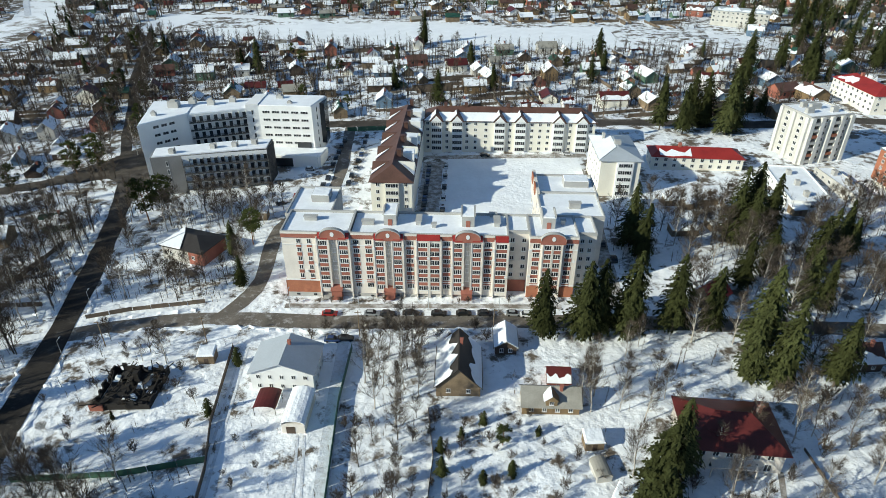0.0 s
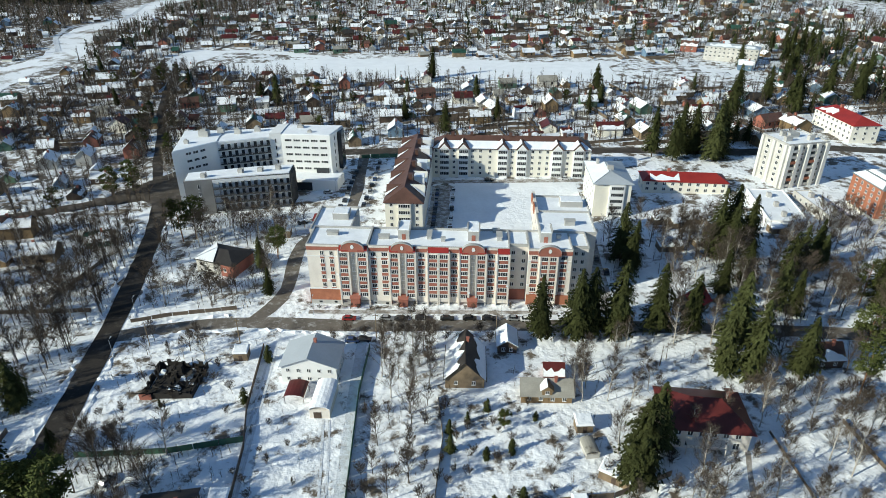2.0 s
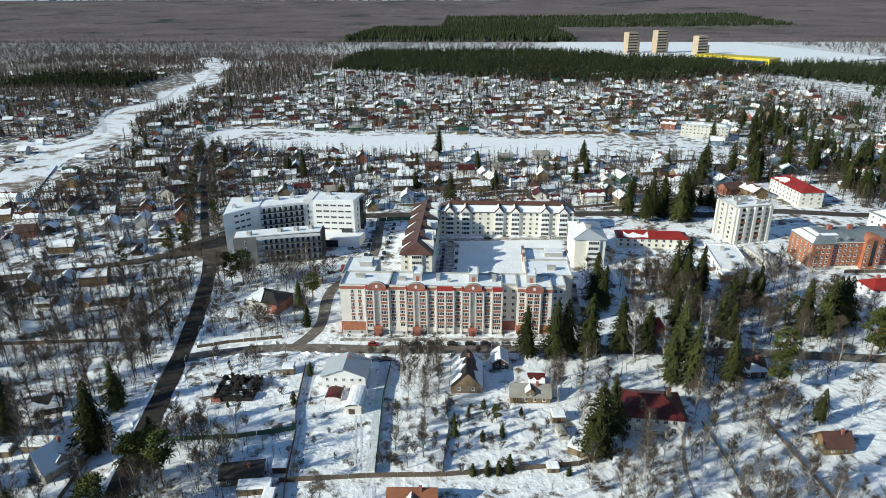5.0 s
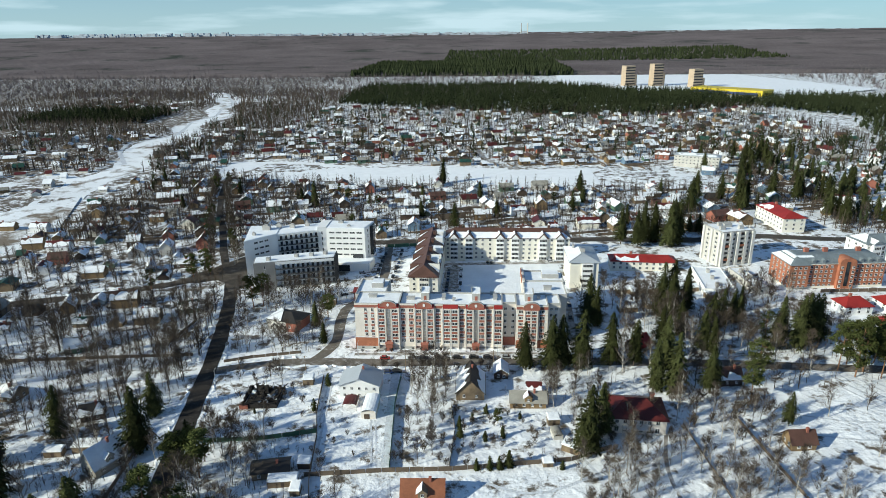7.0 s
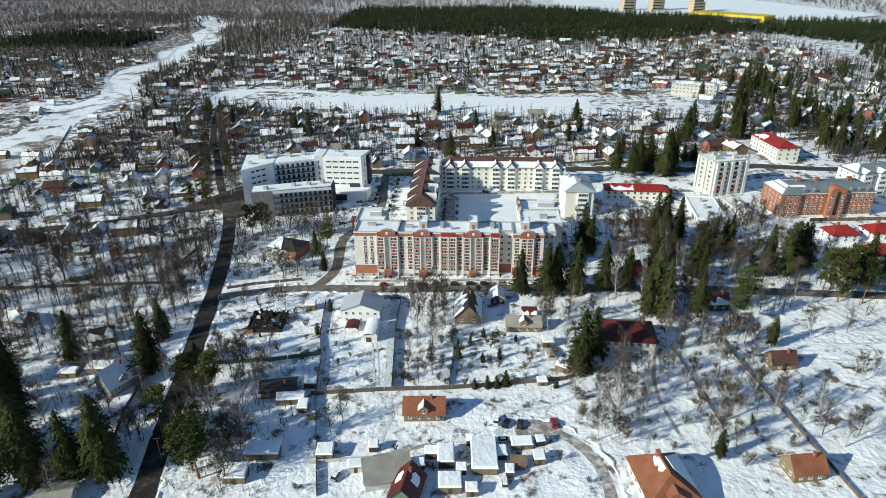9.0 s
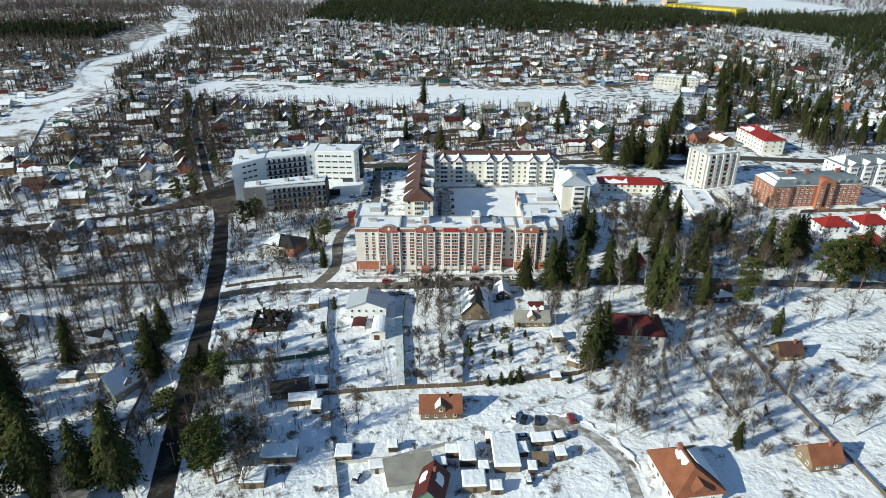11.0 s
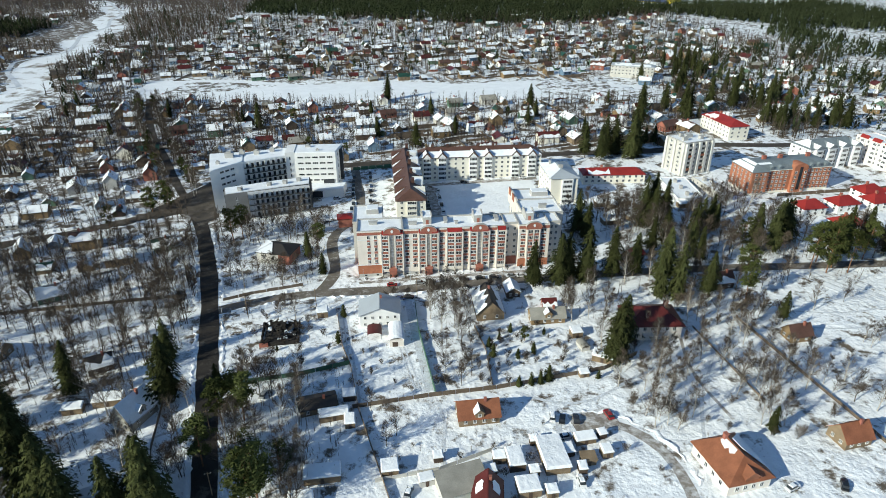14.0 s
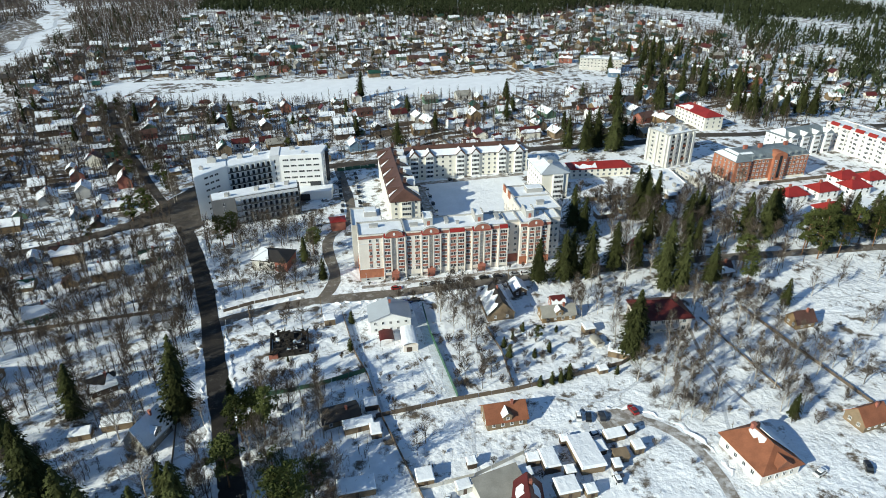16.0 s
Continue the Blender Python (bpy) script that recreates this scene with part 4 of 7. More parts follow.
def panel_tower():
    T = thing("apartment_building", 189, 95.5, 15.7, "pale concrete panel tower with vertical loggias and flat snowy roof", "building")
    L, D, H, floors = 20.3, 17.0, 19.5, 7
    part("wall", Shape().box(0, L, 0, D, -2, H), M_PANEL, T)
    part("roof", Shape().box(0.4, L - 0.4, 0.4, D - 0.4, H, H + 0.35), M_SNOW_ROOF, T, "flat roof under snow")
    part("parapet", Shape().box(-0.1, L + 0.1, -0.1, 0.3, H, H + 0.9).box(-0.1, L + 0.1, D - 0.3, D + 0.1, H, H + 0.9).box(-0.1, 0.3, 0.3, D - 0.3, H, H + 0.9).box(L - 0.3, L + 0.1, 0.3, D - 0.3, H, H + 0.9), M_GREY, T)
    for u, v, a in ((4, 6, 1.6), (10, 10, 2.4), (15, 5, 1.4), (7, 13, 1.2)):
        part("roof_hatch", Shape().box(u - a, u + a, v - 0.9, v + 0.9, H + 0.3, H + 2.4), M_GREY, T)
    front, left = wall_frame((0, 0), (L, 0))[0], wall_frame((0, D), (0, 0))[0]
    for u in (0.9, 5.4, 10.1, 14.9, 19.4):
        part("pier", Shape().box(u - 0.85, u + 0.85, -1.3, -0.02, -1.5, H + 0.4), M_PALEGREY, T, "white vertical pier")
    for u in (1.0, 8.5, 16.0):
        part("pier", Shape().box(u - 0.8, u + 0.8, -0.9, -0.02, -1.5, H + 0.4), M_PALEGREY, T, "white vertical pier", m=left)
    fl = (H - 1) / floors
    for k in range(floors):
        z = 1.0 + fl * k
        for u in (3.1, 12.5):
            part("balcony", Shape().box(u - 1.4, u + 1.4, -1.2, -0.02, z - 0.1, z + 1.0), M_BRICK2 if k % 3 == 1 else M_PANEL, T)
            part("loggia_glazing", Shape().box(u - 1.4, u + 1.4, -0.3, -0.03, z + 1.0, z + 2.45), M_GLASS, T)
        for u in (7.7, 17.1):
            window(T, front, u, z + 1.4, 1.7, 1.5, 1)
        for u in (4.6, 12.3):
            window(T, left, u, z + 1.4, 1.7, 1.5, 1)
    return T


def brick_block():
    T = thing("apartment_building", 212, 61.5, 5.2, "long red-orange brick block with grey metal mansard roof", "building")
    L, D, H = 49.0, 17.0, 13.4
    part("wall", Shape().box(0, L, 0, D, 1.6, H), M_BRICK2, T)
    part("base", Shape().box(-0.1, L + 0.1, -0.12, D + 0.1, -2, 1.6), M_PALE, T)
    part("cornice", Shape().box(-0.4, L + 0.4, -0.4, D + 0.4, H, H + 0.3), M_PALE, T)
    # steep lower slopes, a low upper roof
    part("roof", Shape().box(-0.3, L + 0.3, -0.3, D + 0.3, H + 0.3, H + 2.6, 2.0), M_ZINC, T, "grey metal mansard roof")
    part("roof", Shape().box(1.7, L - 1.7, 1.7, D - 1.7, H + 2.6, H + 3.8, 3.5), M_ZINC, T)
    part("roof_snow", Shape().box(2.4, 13, 2.6, D - 3, H + 2.9, H + 3.5, 0.8), M_SNOW_ROOF, T, "snow lying on the roof")
    part("corner_tower", Shape().box(-1.0, 9.0, -1.4, D + 0.6, 1.6, H + 0.3), M_BRICK2, T)
    part("tower_roof", hip_roof(-1.0, 9.0, -1.4, D + 0.6, H + 0.3, 3.2, 0.5, 0.8), M_ZINC, T, "grey metal hipped roof")
    part("tower_snow", Shape().slab((-1.3, D + 0.2, H + 0.5), (-1.3, -1.2, H + 0.5), (3.6, 3.4, H + 3.4), (3.6, D - 4, H + 3.4), 0.2), M_SNOW_ROOF, T, "snow lying on the roof")
    bay = (24.0, 32.5)
    c, w = sum(bay) / 2, (bay[1] - bay[0]) / 2
    part("entrance_bay", Shape().box(bay[0], bay[1], -1.8, 3, -1, H + 1.2), M_BRICK2, T)
    arc = [(c - w, H + 1.2)] + [(c - w * math.cos(a * math.pi / 12), H + 1.2 + 2.4 * math.sin(a * math.pi / 12)) for a in range(1, 12)] + [(c + w, H + 1.2)]
    part("gable", Shape().hull([(u, -1.8, z) for u, z in arc], [(u, 5, z) for u, z in arc]), M_BRICK2, T, "curved brick gable")
    part("glazing", Shape().box(c - 0.9, c + 0.9, -1.95, -1.8, 2.0, H + 1.6), M_GLASS, T)
    front, left, right = wall_frame((0, 0), (L, 0))[0], wall_frame((-1.0, D), (-1.0, -1.4))[0], wall_frame((L, 0), (L, D))[0]
    for k in range(5):
        z = 2.0 + 2.5 * k
        for u in (1.6, 4.2, 6.8):
            window(T, front @ Matrix.Translation((0, -1.4, 0)), u, z, 1.3, 1.4, 1)
        for u in (10.6, 13.2, 15.8, 18.4, 21.2, 34.4, 37.0, 39.6, 42.2, 44.8, 47.4):
            window(T, front, u, z, 1.3, 1.4, 1)
        for u in (c - 2.9, c + 2.9):
            window(T, front @ Matrix.Translation((0, -1.8, 0)), u, z, 1.3, 1.4, 1)
        for u in (2.5, 6.0, 9.5, 13.0, 16.5):
            window(T, left, u, z, 1.3, 1.4, 1)
        for u in (3.0, 7.0, 11.0, 14.5):
            window(T, right, u, z, 1.3, 1.4, 1)
    for u in (11.5, 16.5, 36, 40.5, 45):
        part("dormer", Shape().box(u - 0.9, u + 0.9, -0.1, 2.2, H + 0.3, H + 2.0).hull([(u - 1.2, -0.4, H + 2.0), (u + 1.2, -0.4, H + 2.0), (u, -0.4, H + 2.8)], [(u - 1.2, 2.4, H + 2.0), (u + 1.2, 2.4, H + 2.0), (u, 2.4, H + 2.8)]), M_ZINC, T)
    for u in (10.5, 20.5, 38.0):
        part("chimney", Shape().box(u, u + 2.2, 8, 9.4, H + 3, H + 5.6).box(u - 0.15, u + 2.35, 7.85, 9.55, H + 5.6, H + 5.85), M_BRICK, T)
    return T


def bay_block():
    T = thing("apartment_building", 268, 95.5, 10.5, "white block with projecting glazed bays and grey gabled roof", "building")
    L, D, H, floors = 38.0, 16.0, 12.8, 4
    part("wall", Shape().box(0, L, 0, D, -2, H), M_WHITE, T)
    part("roof", hip_roof(0, L, 0, D, H, 3.4, 0.6, 0.7), M_ZINC, T, "grey metal roof with snow")
    part("roof_snow", Shape().slab((0.4, D * 0.9, H + 0.4), (0.4, D * 0.1, H + 0.4), (5.5, D * 0.42, H + 3.3), (5.5, D * 0.58, H + 3.3), 0.18), M_SNOW_ROOF, T, "snow lying on the roof")
    front, left = wall_frame((0, 0), (L, 0))[0], wall_frame((0, D), (0, 0))[0]
    fl = (H - 0.8) / floors
    for u in (5.0, 14.5, 24.0, 33.5):
        part("bay", Shape().box(u - 2.6, u + 2.6, -2.0, -0.02, -1.5, H + 0.3), M_WHITE, T, "white projecting bay")
        part("gable_roof", Shape().hull([(u - 3.1, -2.5, H + 0.3), (u + 3.1, -2.5, H + 0.3), (u, -2.5, H + 2.6)], [(u - 3.1, 1, H + 0.3), (u + 3.1, 1, H + 0.3), (u, 6, H + 2.8)]), M_ZINC, T)
        part("snow_patch", Shape().slab((u - 2.9, -2.3, H + 0.55), (u - 0.4, -2.3, H + 2.5), (u - 0.4, 3.5, H + 2.6), (u - 2.9, 0.6, H + 0.55), 0.15), M_SNOW_ROOF, T)
        for k in range(floors):
            z = 1.8 + fl * k
            window(T, front @ Matrix.Translation((0, -2.0, 0)), u, z, 3.8, 1.6, 3)
            window(T, front, u + 4.0, z, 1.2, 1.5, 1)
            window(T, front, u - 4.0, z, 1.2, 1.5, 1)
            part("balcony", Shape().box(u + 2.9, u + 4.9, -1.1, -0.02, z - 1.3, z - 0.4), M_BASALT, T)
    for k in range(floors):
        for u in (3.0, 8.0, 13.0):
            window(T, left, u, 1.8 + fl * k, 1.3, 1.5, 1)
    return T


def pink_block():
    T = slab_block("apartment_building", "long pale pink-white block with red roof trim and snow", (310, 114), (321, 40), 14, 15.0, 5, 20, M_ROSE, "flat", None)
    for u in (6, 15, 24, 33, 42, 51, 60, 69):
        part("roof_trim", Shape().hull([(u - 3.0, -0.5, 15.1), (u + 3.0, -0.5, 15.1), (u + 3.0, 0.6, 17.0), (u - 3.0, 0.6, 17.0)], [(u - 3.0, -0.3, 15.1), (u + 3.0, -0.3, 15.1), (u + 3.0, 0.9, 17.0), (u - 3.0, 0.9, 17.0)]), M_REDROOF, T, "red metal roof trim")
        part("bay", Shape().box(u - 1.6, u + 1.6, -1.0, -0.15, -1.0, 14.6), M_WHITE, T, "white glazed bay")
        base = wall_frame((0, -1.0), (75, -1.0))[0]
        for k in range(5):
            window(T, base, u, 2.4 + 2.8 * k, 2.4, 1.5, 2)
    return T


panel_tower()
brick_block()
bay_block()
pink_block()
slab_block("office_building", "low cream building with bright red metal roof", (128, 91), (164, 89), 11, 6.0, 2, 10, M_PALE, 2.6, M_REDROOF)
slab_block("apartment_building", "cream building with red metal roof", (247, 191), (250.5, 157), 15, 9.5, 3, 9, M_PALE, 3.5, M_REDROOF)
slab_block("school_building", "long pale school with snowy roof", (243, 376), (280, 358), 14, 10, 3, 12, M_PANEL, 2.0, M_STEEL)
slab_block("garage_row", "low white garage row under snow", (171, 86), (168, 54), 15, 3.4, 1, 4, M_WHITE, "flat", None)
slab_block("garage_row", "narrow garage row under snow with brown doors", (190, 84), (193, 55), 7, 3.2, 1, 7, M_PANEL, "flat", None)
for x, y in ((223.5, 29.5), (243.5, 32), (264, 33), (268.5, 46), (282.5, 42), (229, 8)):
    slab_block("villa", "white townhouse with bright red hipped roof", (x, y), (x + 13, y + 1.5), 10, 4.4, 2, 3, M_WHITE, 3.4, M_REDROOF, snow=False)
for x, y, h in ((398, 1307, 46), (461, 1302, 50), (540, 1264, 40)):
    T = thing("tower_block", x, y, 20, "distant beige tower block with dark windows", "building", z=2)
    part("wall", Shape().box(-12, 12, -10, 10, -2, h), M_TAN, T)
    part("wall", Shape().box(12, 20, -7, 9, -2, h - 20), M_TAN, T)
    for k in range(int(h / 6)):
        part("window_band", Shape().box(-12, 12, -10.2, -10.02, 4 + k * 6, 6.4 + k * 6), M_GLASS, T)
T = thing("warehouse", 497, 1154, -46, "long yellow warehouse with navy stripe", "building", z=2)
part("wall", Shape().box(0, 150, 0, 50, -1, 10), M_YELLOW, T)
part("stripe", Shape().box(8, 142, -0.6, -0.1, 0, 5.5), M_NAVY, T)


# ---- houses ----
def gable_house(x, y, rot, w, d, wall_h, rise, wall, roof, label, snow=0.6, name="house", category="house", cols=3, floors=1, chimney=True, over=0.5, dormer=False, group="", two_sided=True, ends=2):
    """A house with its ridge along its local x; snow is the share of the roof still covered."""
    T = thing(name, x, y, rot, label, category, group)
    a, b = w / 2, d / 2
    s = Shape().box(-a, a, -b, b, -1.2, wall_h)
    s.hull([(-a, -b, wall_h), (-a, b, wall_h), (-a, 0, wall_h + rise)], [(a, -b, wall_h), (a, b, wall_h), (a, 0, wall_h + rise)])
    part("wall", s, wall, T)
    k = rise / b
    o, e = over, over * k
    zr = wall_h + rise
    rf = Shape().slab((-a - o, -b - o, wall_h - e), (a + o, -b - o, wall_h - e), (a + o, 0, zr), (-a - o, 0, zr), 0.15)
    rf.slab((a + o, b + o, wall_h - e), (-a - o, b + o, wall_h - e), (-a - o, 0, zr), (a + o, 0, zr), 0.15)
    part("roof", rf, roof, T)
    if snow > 0:
        g = random.Random(int(w * 10 + d * 100 + abs(x) * 7))
        strips = 14
        for side, mean in ((1, snow * 1.45), (-1, snow)):
            if snow < 0.4 and side < 0:
                continue
            ye, zl = side * (b + o - 0.08), wall_h - e + 0.16
            us = [-a - o + 0.08 + (w + 2 * o - 0.16) * n / strips for n in range(strips + 1)]
            tops = [0.995 if mean > 0.93 else max(0.06, min(0.98, g.gauss(mean, 0.2))) for _ in us]
            tops = [(tops[max(0, n - 1)] + 2 * t + tops[min(strips, n + 1)]) / 4 for n, t in enumerate(tops)]
            ring = [(us[0], ye, zl), (us[-1], ye, zl)] + [(u, ye * (1 - f), zl + (zr - zl + 0.16) * f) for u, f in zip(us[::-1], tops)]
            if side < 0:
                part("roof_snow", Shape().hull(ring, [(q[0], q[1], q[2] + 0.24) for q in ring]), M_SNOW_ROOF, T, "snow lying on the roof")
            else:
                part("roof_snow", Shape().hull(ring[::-1], [(q[0], q[1], q[2] + 0.24) for q in ring[::-1]]), M_SNOW_ROOF, T, "snow lying on the roof")
    for f in range(floors):
        z = wall_h * (f + 0.55) / floors
        window_row(T, (-a, -b), (a, -b), z, cols, 1.0, 1.2, 1, 0.5)
        if two_sided:
            window_row(T, (-a, b), (-a, -b), z, ends, 1.0, 1.2, 1, 0.5)
            window_row(T, (a, -b), (a, b), z, ends, 1.0, 1.2, 1, 0.5)
    if chimney:
        part("chimney", Shape().box(a * 0.3, a * 0.3 + 0.7, -0.9, -0.2, wall_h, zr + 0.9).box(a * 0.3 - 0.1, a * 0.3 + 0.8, -1.0, -0.1, zr + 0.9, zr + 1.05), M_BRICK, T)
    if dormer:
        part("dormer", Shape().box(-1.3, 1.3, -b - 0.1, -b * 0.3, wall_h, wall_h + 1.7).hull([(-1.7, -b - 0.4, wall_h + 1.6), (1.7, -b - 0.4, wall_h + 1.6), (0, -b - 0.4, wall_h + 3.1)], [(-1.7, -b * 0.1, wall_h + 1.6), (1.7, -b * 0.1, wall_h + 1.6), (0, -b * 0.1, wall_h + 3.1)]), wall, T)
        window(T, wall_frame((-1, -b - 0.1), (1, -b - 0.1))[0], 1, wall_h + 0.9, 1.0, 1.1, 1)
        part("dormer_snow", Shape().slab((0, -b - 0.5, wall_h + 3.12), (-1.8, -b - 0.5, wall_h + 1.6), (-1.8, -b * 0.1, wall_h + 1.6), (0, -b * 0.1, wall_h + 3.12), -0.15), M_SNOW, T)
    return T


def lean_shed(x, y, rot, w, d, h, wall=None, label="small shed under thick snow", roof=None, group="sheds"):
    T = thing("shed", x, y, rot, label, "shed", group)
    part("wall", Shape().hull([(-w / 2, -d / 2, -0.8), (w / 2, -d / 2, -0.8), (w / 2, d / 2, -0.8), (-w / 2, d / 2, -0.8)], [(-w / 2, -d / 2, h), (w / 2, -d / 2, h), (w / 2, d / 2, h + 0.5), (-w / 2, d / 2, h + 0.5)]), wall or M_WOOD, T)
    part("roof", Shape().slab((-w / 2 - 0.3, -d / 2 - 0.3, h), (w / 2 + 0.3, -d / 2 - 0.3, h), (w / 2 + 0.3, d / 2 + 0.3, h + 0.55), (-w / 2 - 0.3, d / 2 + 0.3, h + 0.55), 0.12), roof or M_SLATE, T)
    if not roof:
        part("roof_snow", Shape().hull([(-w / 2 - 0.25, -d / 2 - 0.25, h + 0.12), (w / 2 + 0.25, -d / 2 - 0.25, h + 0.12), (w / 2 + 0.25, d / 2 + 0.25, h + 0.68), (-w / 2 - 0.25, d / 2 + 0.25, h + 0.68)],
                                       [(-w / 2 + 0.1, -d / 2 + 0.1, h + 0.55), (w / 2 - 0.1, -d / 2 + 0.1, h + 0.55), (w / 2 - 0.1, d / 2 - 0.1, h + 1.05), (-w / 2 + 0.1, d / 2 - 0.1, h + 1.05)]), M_SNOW, T)
    part("door", Shape().box(-0.5, 0.5, -d / 2 - 0.06, -d / 2 - 0.01, 0, 1.9), M_DARKWOOD, T)
    return T


def barrel(parent, name, x0, x1, y0, y1, z, rise, material, label="", thick=0.15):
    """One arched skin over a rectangle, of even thickness."""
    c, w = (x0 + x1) / 2, (x1 - x0) / 2
    arc = [(math.cos(a * math.pi / 8), math.sin(a * math.pi / 8)) for a in range(9)]
    ring = [(c + w * p, z + rise * q) for p, q in arc] + [(c + (w - thick) * p, z + (rise - thick) * q) for p, q in arc[::-1]]
    return part(name, Shape().hull([(u, y0, v) for u, v in ring], [(u, y1, v) for u, v in ring]), material, parent, label)


# white two-storey house with grey roof
T = gable_house(8.6, -34.5, 90, 11, 15.2, 5.6, 2.9, M_WHITE, M_STEEL, "white two-storey house with grey metal gable roof", 0.0, cols=4, floors=2, ends=5)
T2 = thing("garage_annex", 14.4, -47, 0, "rendered garage with rounded snowy roof", "garage")
part("wall", Shape().box(-2.6, 2.6, -6.5, 4.4, -1.2, 2.8), M_CREAM, T2)
barrel(T2, "roof", -2.8, 2.8, -6.7, 4.6, 2.8, 1.2, M_SNOW, "rounded roof under snow")
part("door", Shape().box(-1.6, 0.4, -6.58, -6.51, -0.5, 2.0), M_DARKWOOD, T2)
T3 = thing("carport", 6.4, -45.5, 0, "dark red polycarbonate carport beside a house", "carport")
for sx in (-2.5, 2.5):
    for yy in (-2.8, 2.8):
        part("post", Shape().rod((sx, yy, -0.6), (sx, yy, 2.4), 0.07, 0.07), M_DARK, T3)
barrel(T3, "roof", -2.7, 2.7, -3.2, 3.2, 2.4, 0.9, M_MAROON, thick=0.06)
# old house with tarred steep roof
T = gable_house(51, -34, 90, 14.5, 10.5, 3.2, 5.4, M_WOOD, M_BLACKROOF, "old grey house with black tarred roof partly under snow", 0.45, cols=2, floors=1)
gable_house(63, -22, 90, 8, 5.5, 2.6, 1.8, M_DARKWOOD, M_SLATE, "dark timber barn with snowy roof", 1.0, name="barn", category="barn", chimney=False)
gable_house(72.3, -43.5, 0, 13, 6.5, 2.7, 2.8, M_OCHRE, M_SLATE, "ochre timber cottage with grey corrugated roof", 0.0, dormer=True, cols=4)
gable_house(75, -36, 0, 5, 5, 2.4, 2.4, M_BRICK, M_MAROON, "small brick outbuilding with maroon roof", 0.5, chimney=False, cols=1)
# large dwelling with maroon hipped roof
T = thing("villa", 108.3, -55, -4, "cream two-storey villa with maroon hipped roof", "house")
part("wall", Shape().box(-9.6, 9.6, -6.8, 6.8, -1, 6.0), M_CREAM, T)
part("roof", hip_roof(-9.6, 9.6, -6.8, 6.8, 6.0, 4.0, 0.8, 0.9), M_MAROON, T, "maroon metal tile roof")
part("chimney", Shape().box(5, 6.4, 1.5, 2.6, 7.5, 10.6).box(4.8, 6.6, 1.3, 2.8, 10.6, 10.85), M_BRICK, T)
window_row(T, (-9.6, -6.8), (9.6, -6.8), 4.6, 6, 1.3, 1.5, 1)
window_row(T, (-9.6, -6.8), (9.6, -6.8), 1.6, 6, 1.5, 2.0, 1)
window_row(T, (9.6, -6.8), (9.6, 6.8), 4.6, 3, 1.3, 1.5, 1)
part("veranda", Shape().box(-5, 4, -9.2, -6.82, 2.9, 3.15).box(-5, -4.8, -9.1, -8.9, -0.8, 2.9).box(3.8, 4, -9.1, -8.9, -0.8, 2.9).box(-0.6, -0.4, -9.1, -8.9, -0.8, 2.9), M_CREAM, T)
# rust-roofed cottage
gable_house(37.8, -93.5, 2, 12.5, 8, 3.0, 3.6, M_WOOD, M_RUST, "timber cottage with rust-brown metal roof", 0.0, dormer=True, cols=4)
# the yard of sheds
T = thing("barn", 56.4, -113.5, 2, "long low barn under thick snow", "barn")
part("wall", Shape().box(-3.4, 3.4, -6, 6, -1, 2.6), M_WOOD, T)
part("roof_snow", Shape().box(-3.8, 3.8, -6.4, 6.4, 2.6, 3.5, 0.35), M_SNOW, T)
lean_shed(45.5, -114, 3, 4.4, 6.5, 2.6, M_DARKWOOD)
lean_shed(47, -124, 3, 6, 5, 2.5)
lean_shed(41.2, -112.5, 0, 3.5, 2.5, 2.2)
T = thing("barn", 29.5, -121, 14, "barn with grey sheet-metal roof", "barn")
part("wall", Shape().box(-6.5, 6.5, -3.8, 3.8, -1, 2.8), M_PANEL, T)
part("roof", Shape().slab((-6.9, -4.3, 2.6), (6.9, -4.3, 2.6), (6.9, 4.2, 4.6), (-6.9, 4.2, 4.6), 0.12), M_SLATE, T)
T = gable_house(35.5, -126.5, 80, 10, 7.5, 2.9, 3.8, M_GREENWALL, M_MAROON, "green timber cottage with maroon roof and snow", 0.0, cols=2, ends=3)
for side in (1, -1):
    jag = [(-0.8, 0.25), (0.9, 0.2), (2.6, 0.28), (2.9, 0.6), (1.8, 0.72), (0.2, 0.66), (-0.6, 0.7)]
    ring = [(u, side * 4.2 * (1 - f), 2.45 + 4.3 * f + 0.13) for u, f in jag]
    ring = ring if side < 0 else ring[::-1]
    part("roof_snow", Shape().hull(ring, [(u, v, z + 0.2) for u, v, z in ring]), M_SNOW_ROOF, T, "snow lying on the roof")
lean_shed(10.2, -112.6, 3, 4.6, 4.2, 2.3)
lean_shed(20, -118, 10, 4, 2.6, 2.2, M_PANEL)
lean_shed(66, -116, 0, 4, 3, 2.0, roof=M_WOOD)
lean_shed(67.5, -108, 5, 6, 3, 1.8)
lean_shed(72, -114, 5, 3, 3, 2.2)
lean_shed(53, -126, 3, 3, 2.6, 2.0)
for x, y, r, w, d in ((52.5, -107, 3, 2.4, 2.0), (61.5, -112, 6, 2.6, 3.4), (50, -118.5, 2, 2.6, 2.2), (63.5, -119, 0, 2.2, 2.6), (38, -117, 8, 3.0, 2.4), (73, -107, 12, 2.4, 2.0), (24, -110, 5, 2.6, 2.2)):
    lean_shed(x, y, r, w, d, 1.9, M_DARKWOOD)
lean_shed(80.4, -55.5, 5, 4, 3.4, 2.3)
lean_shed(85.5, -71, -30, 7, 4, 2.3, M_WOOD)
lean_shed(76.3, -78.6, 5, 3.2, 2, 1.6)
T = thing("greenhouse", 80.8, -63, 10, "small polythene greenhouse in the snow", "greenhouse")
part("frame", Shape().box(-1.6, 1.6, -2.4, 2.4, -0.4, 1.5), M_PANEL, T)
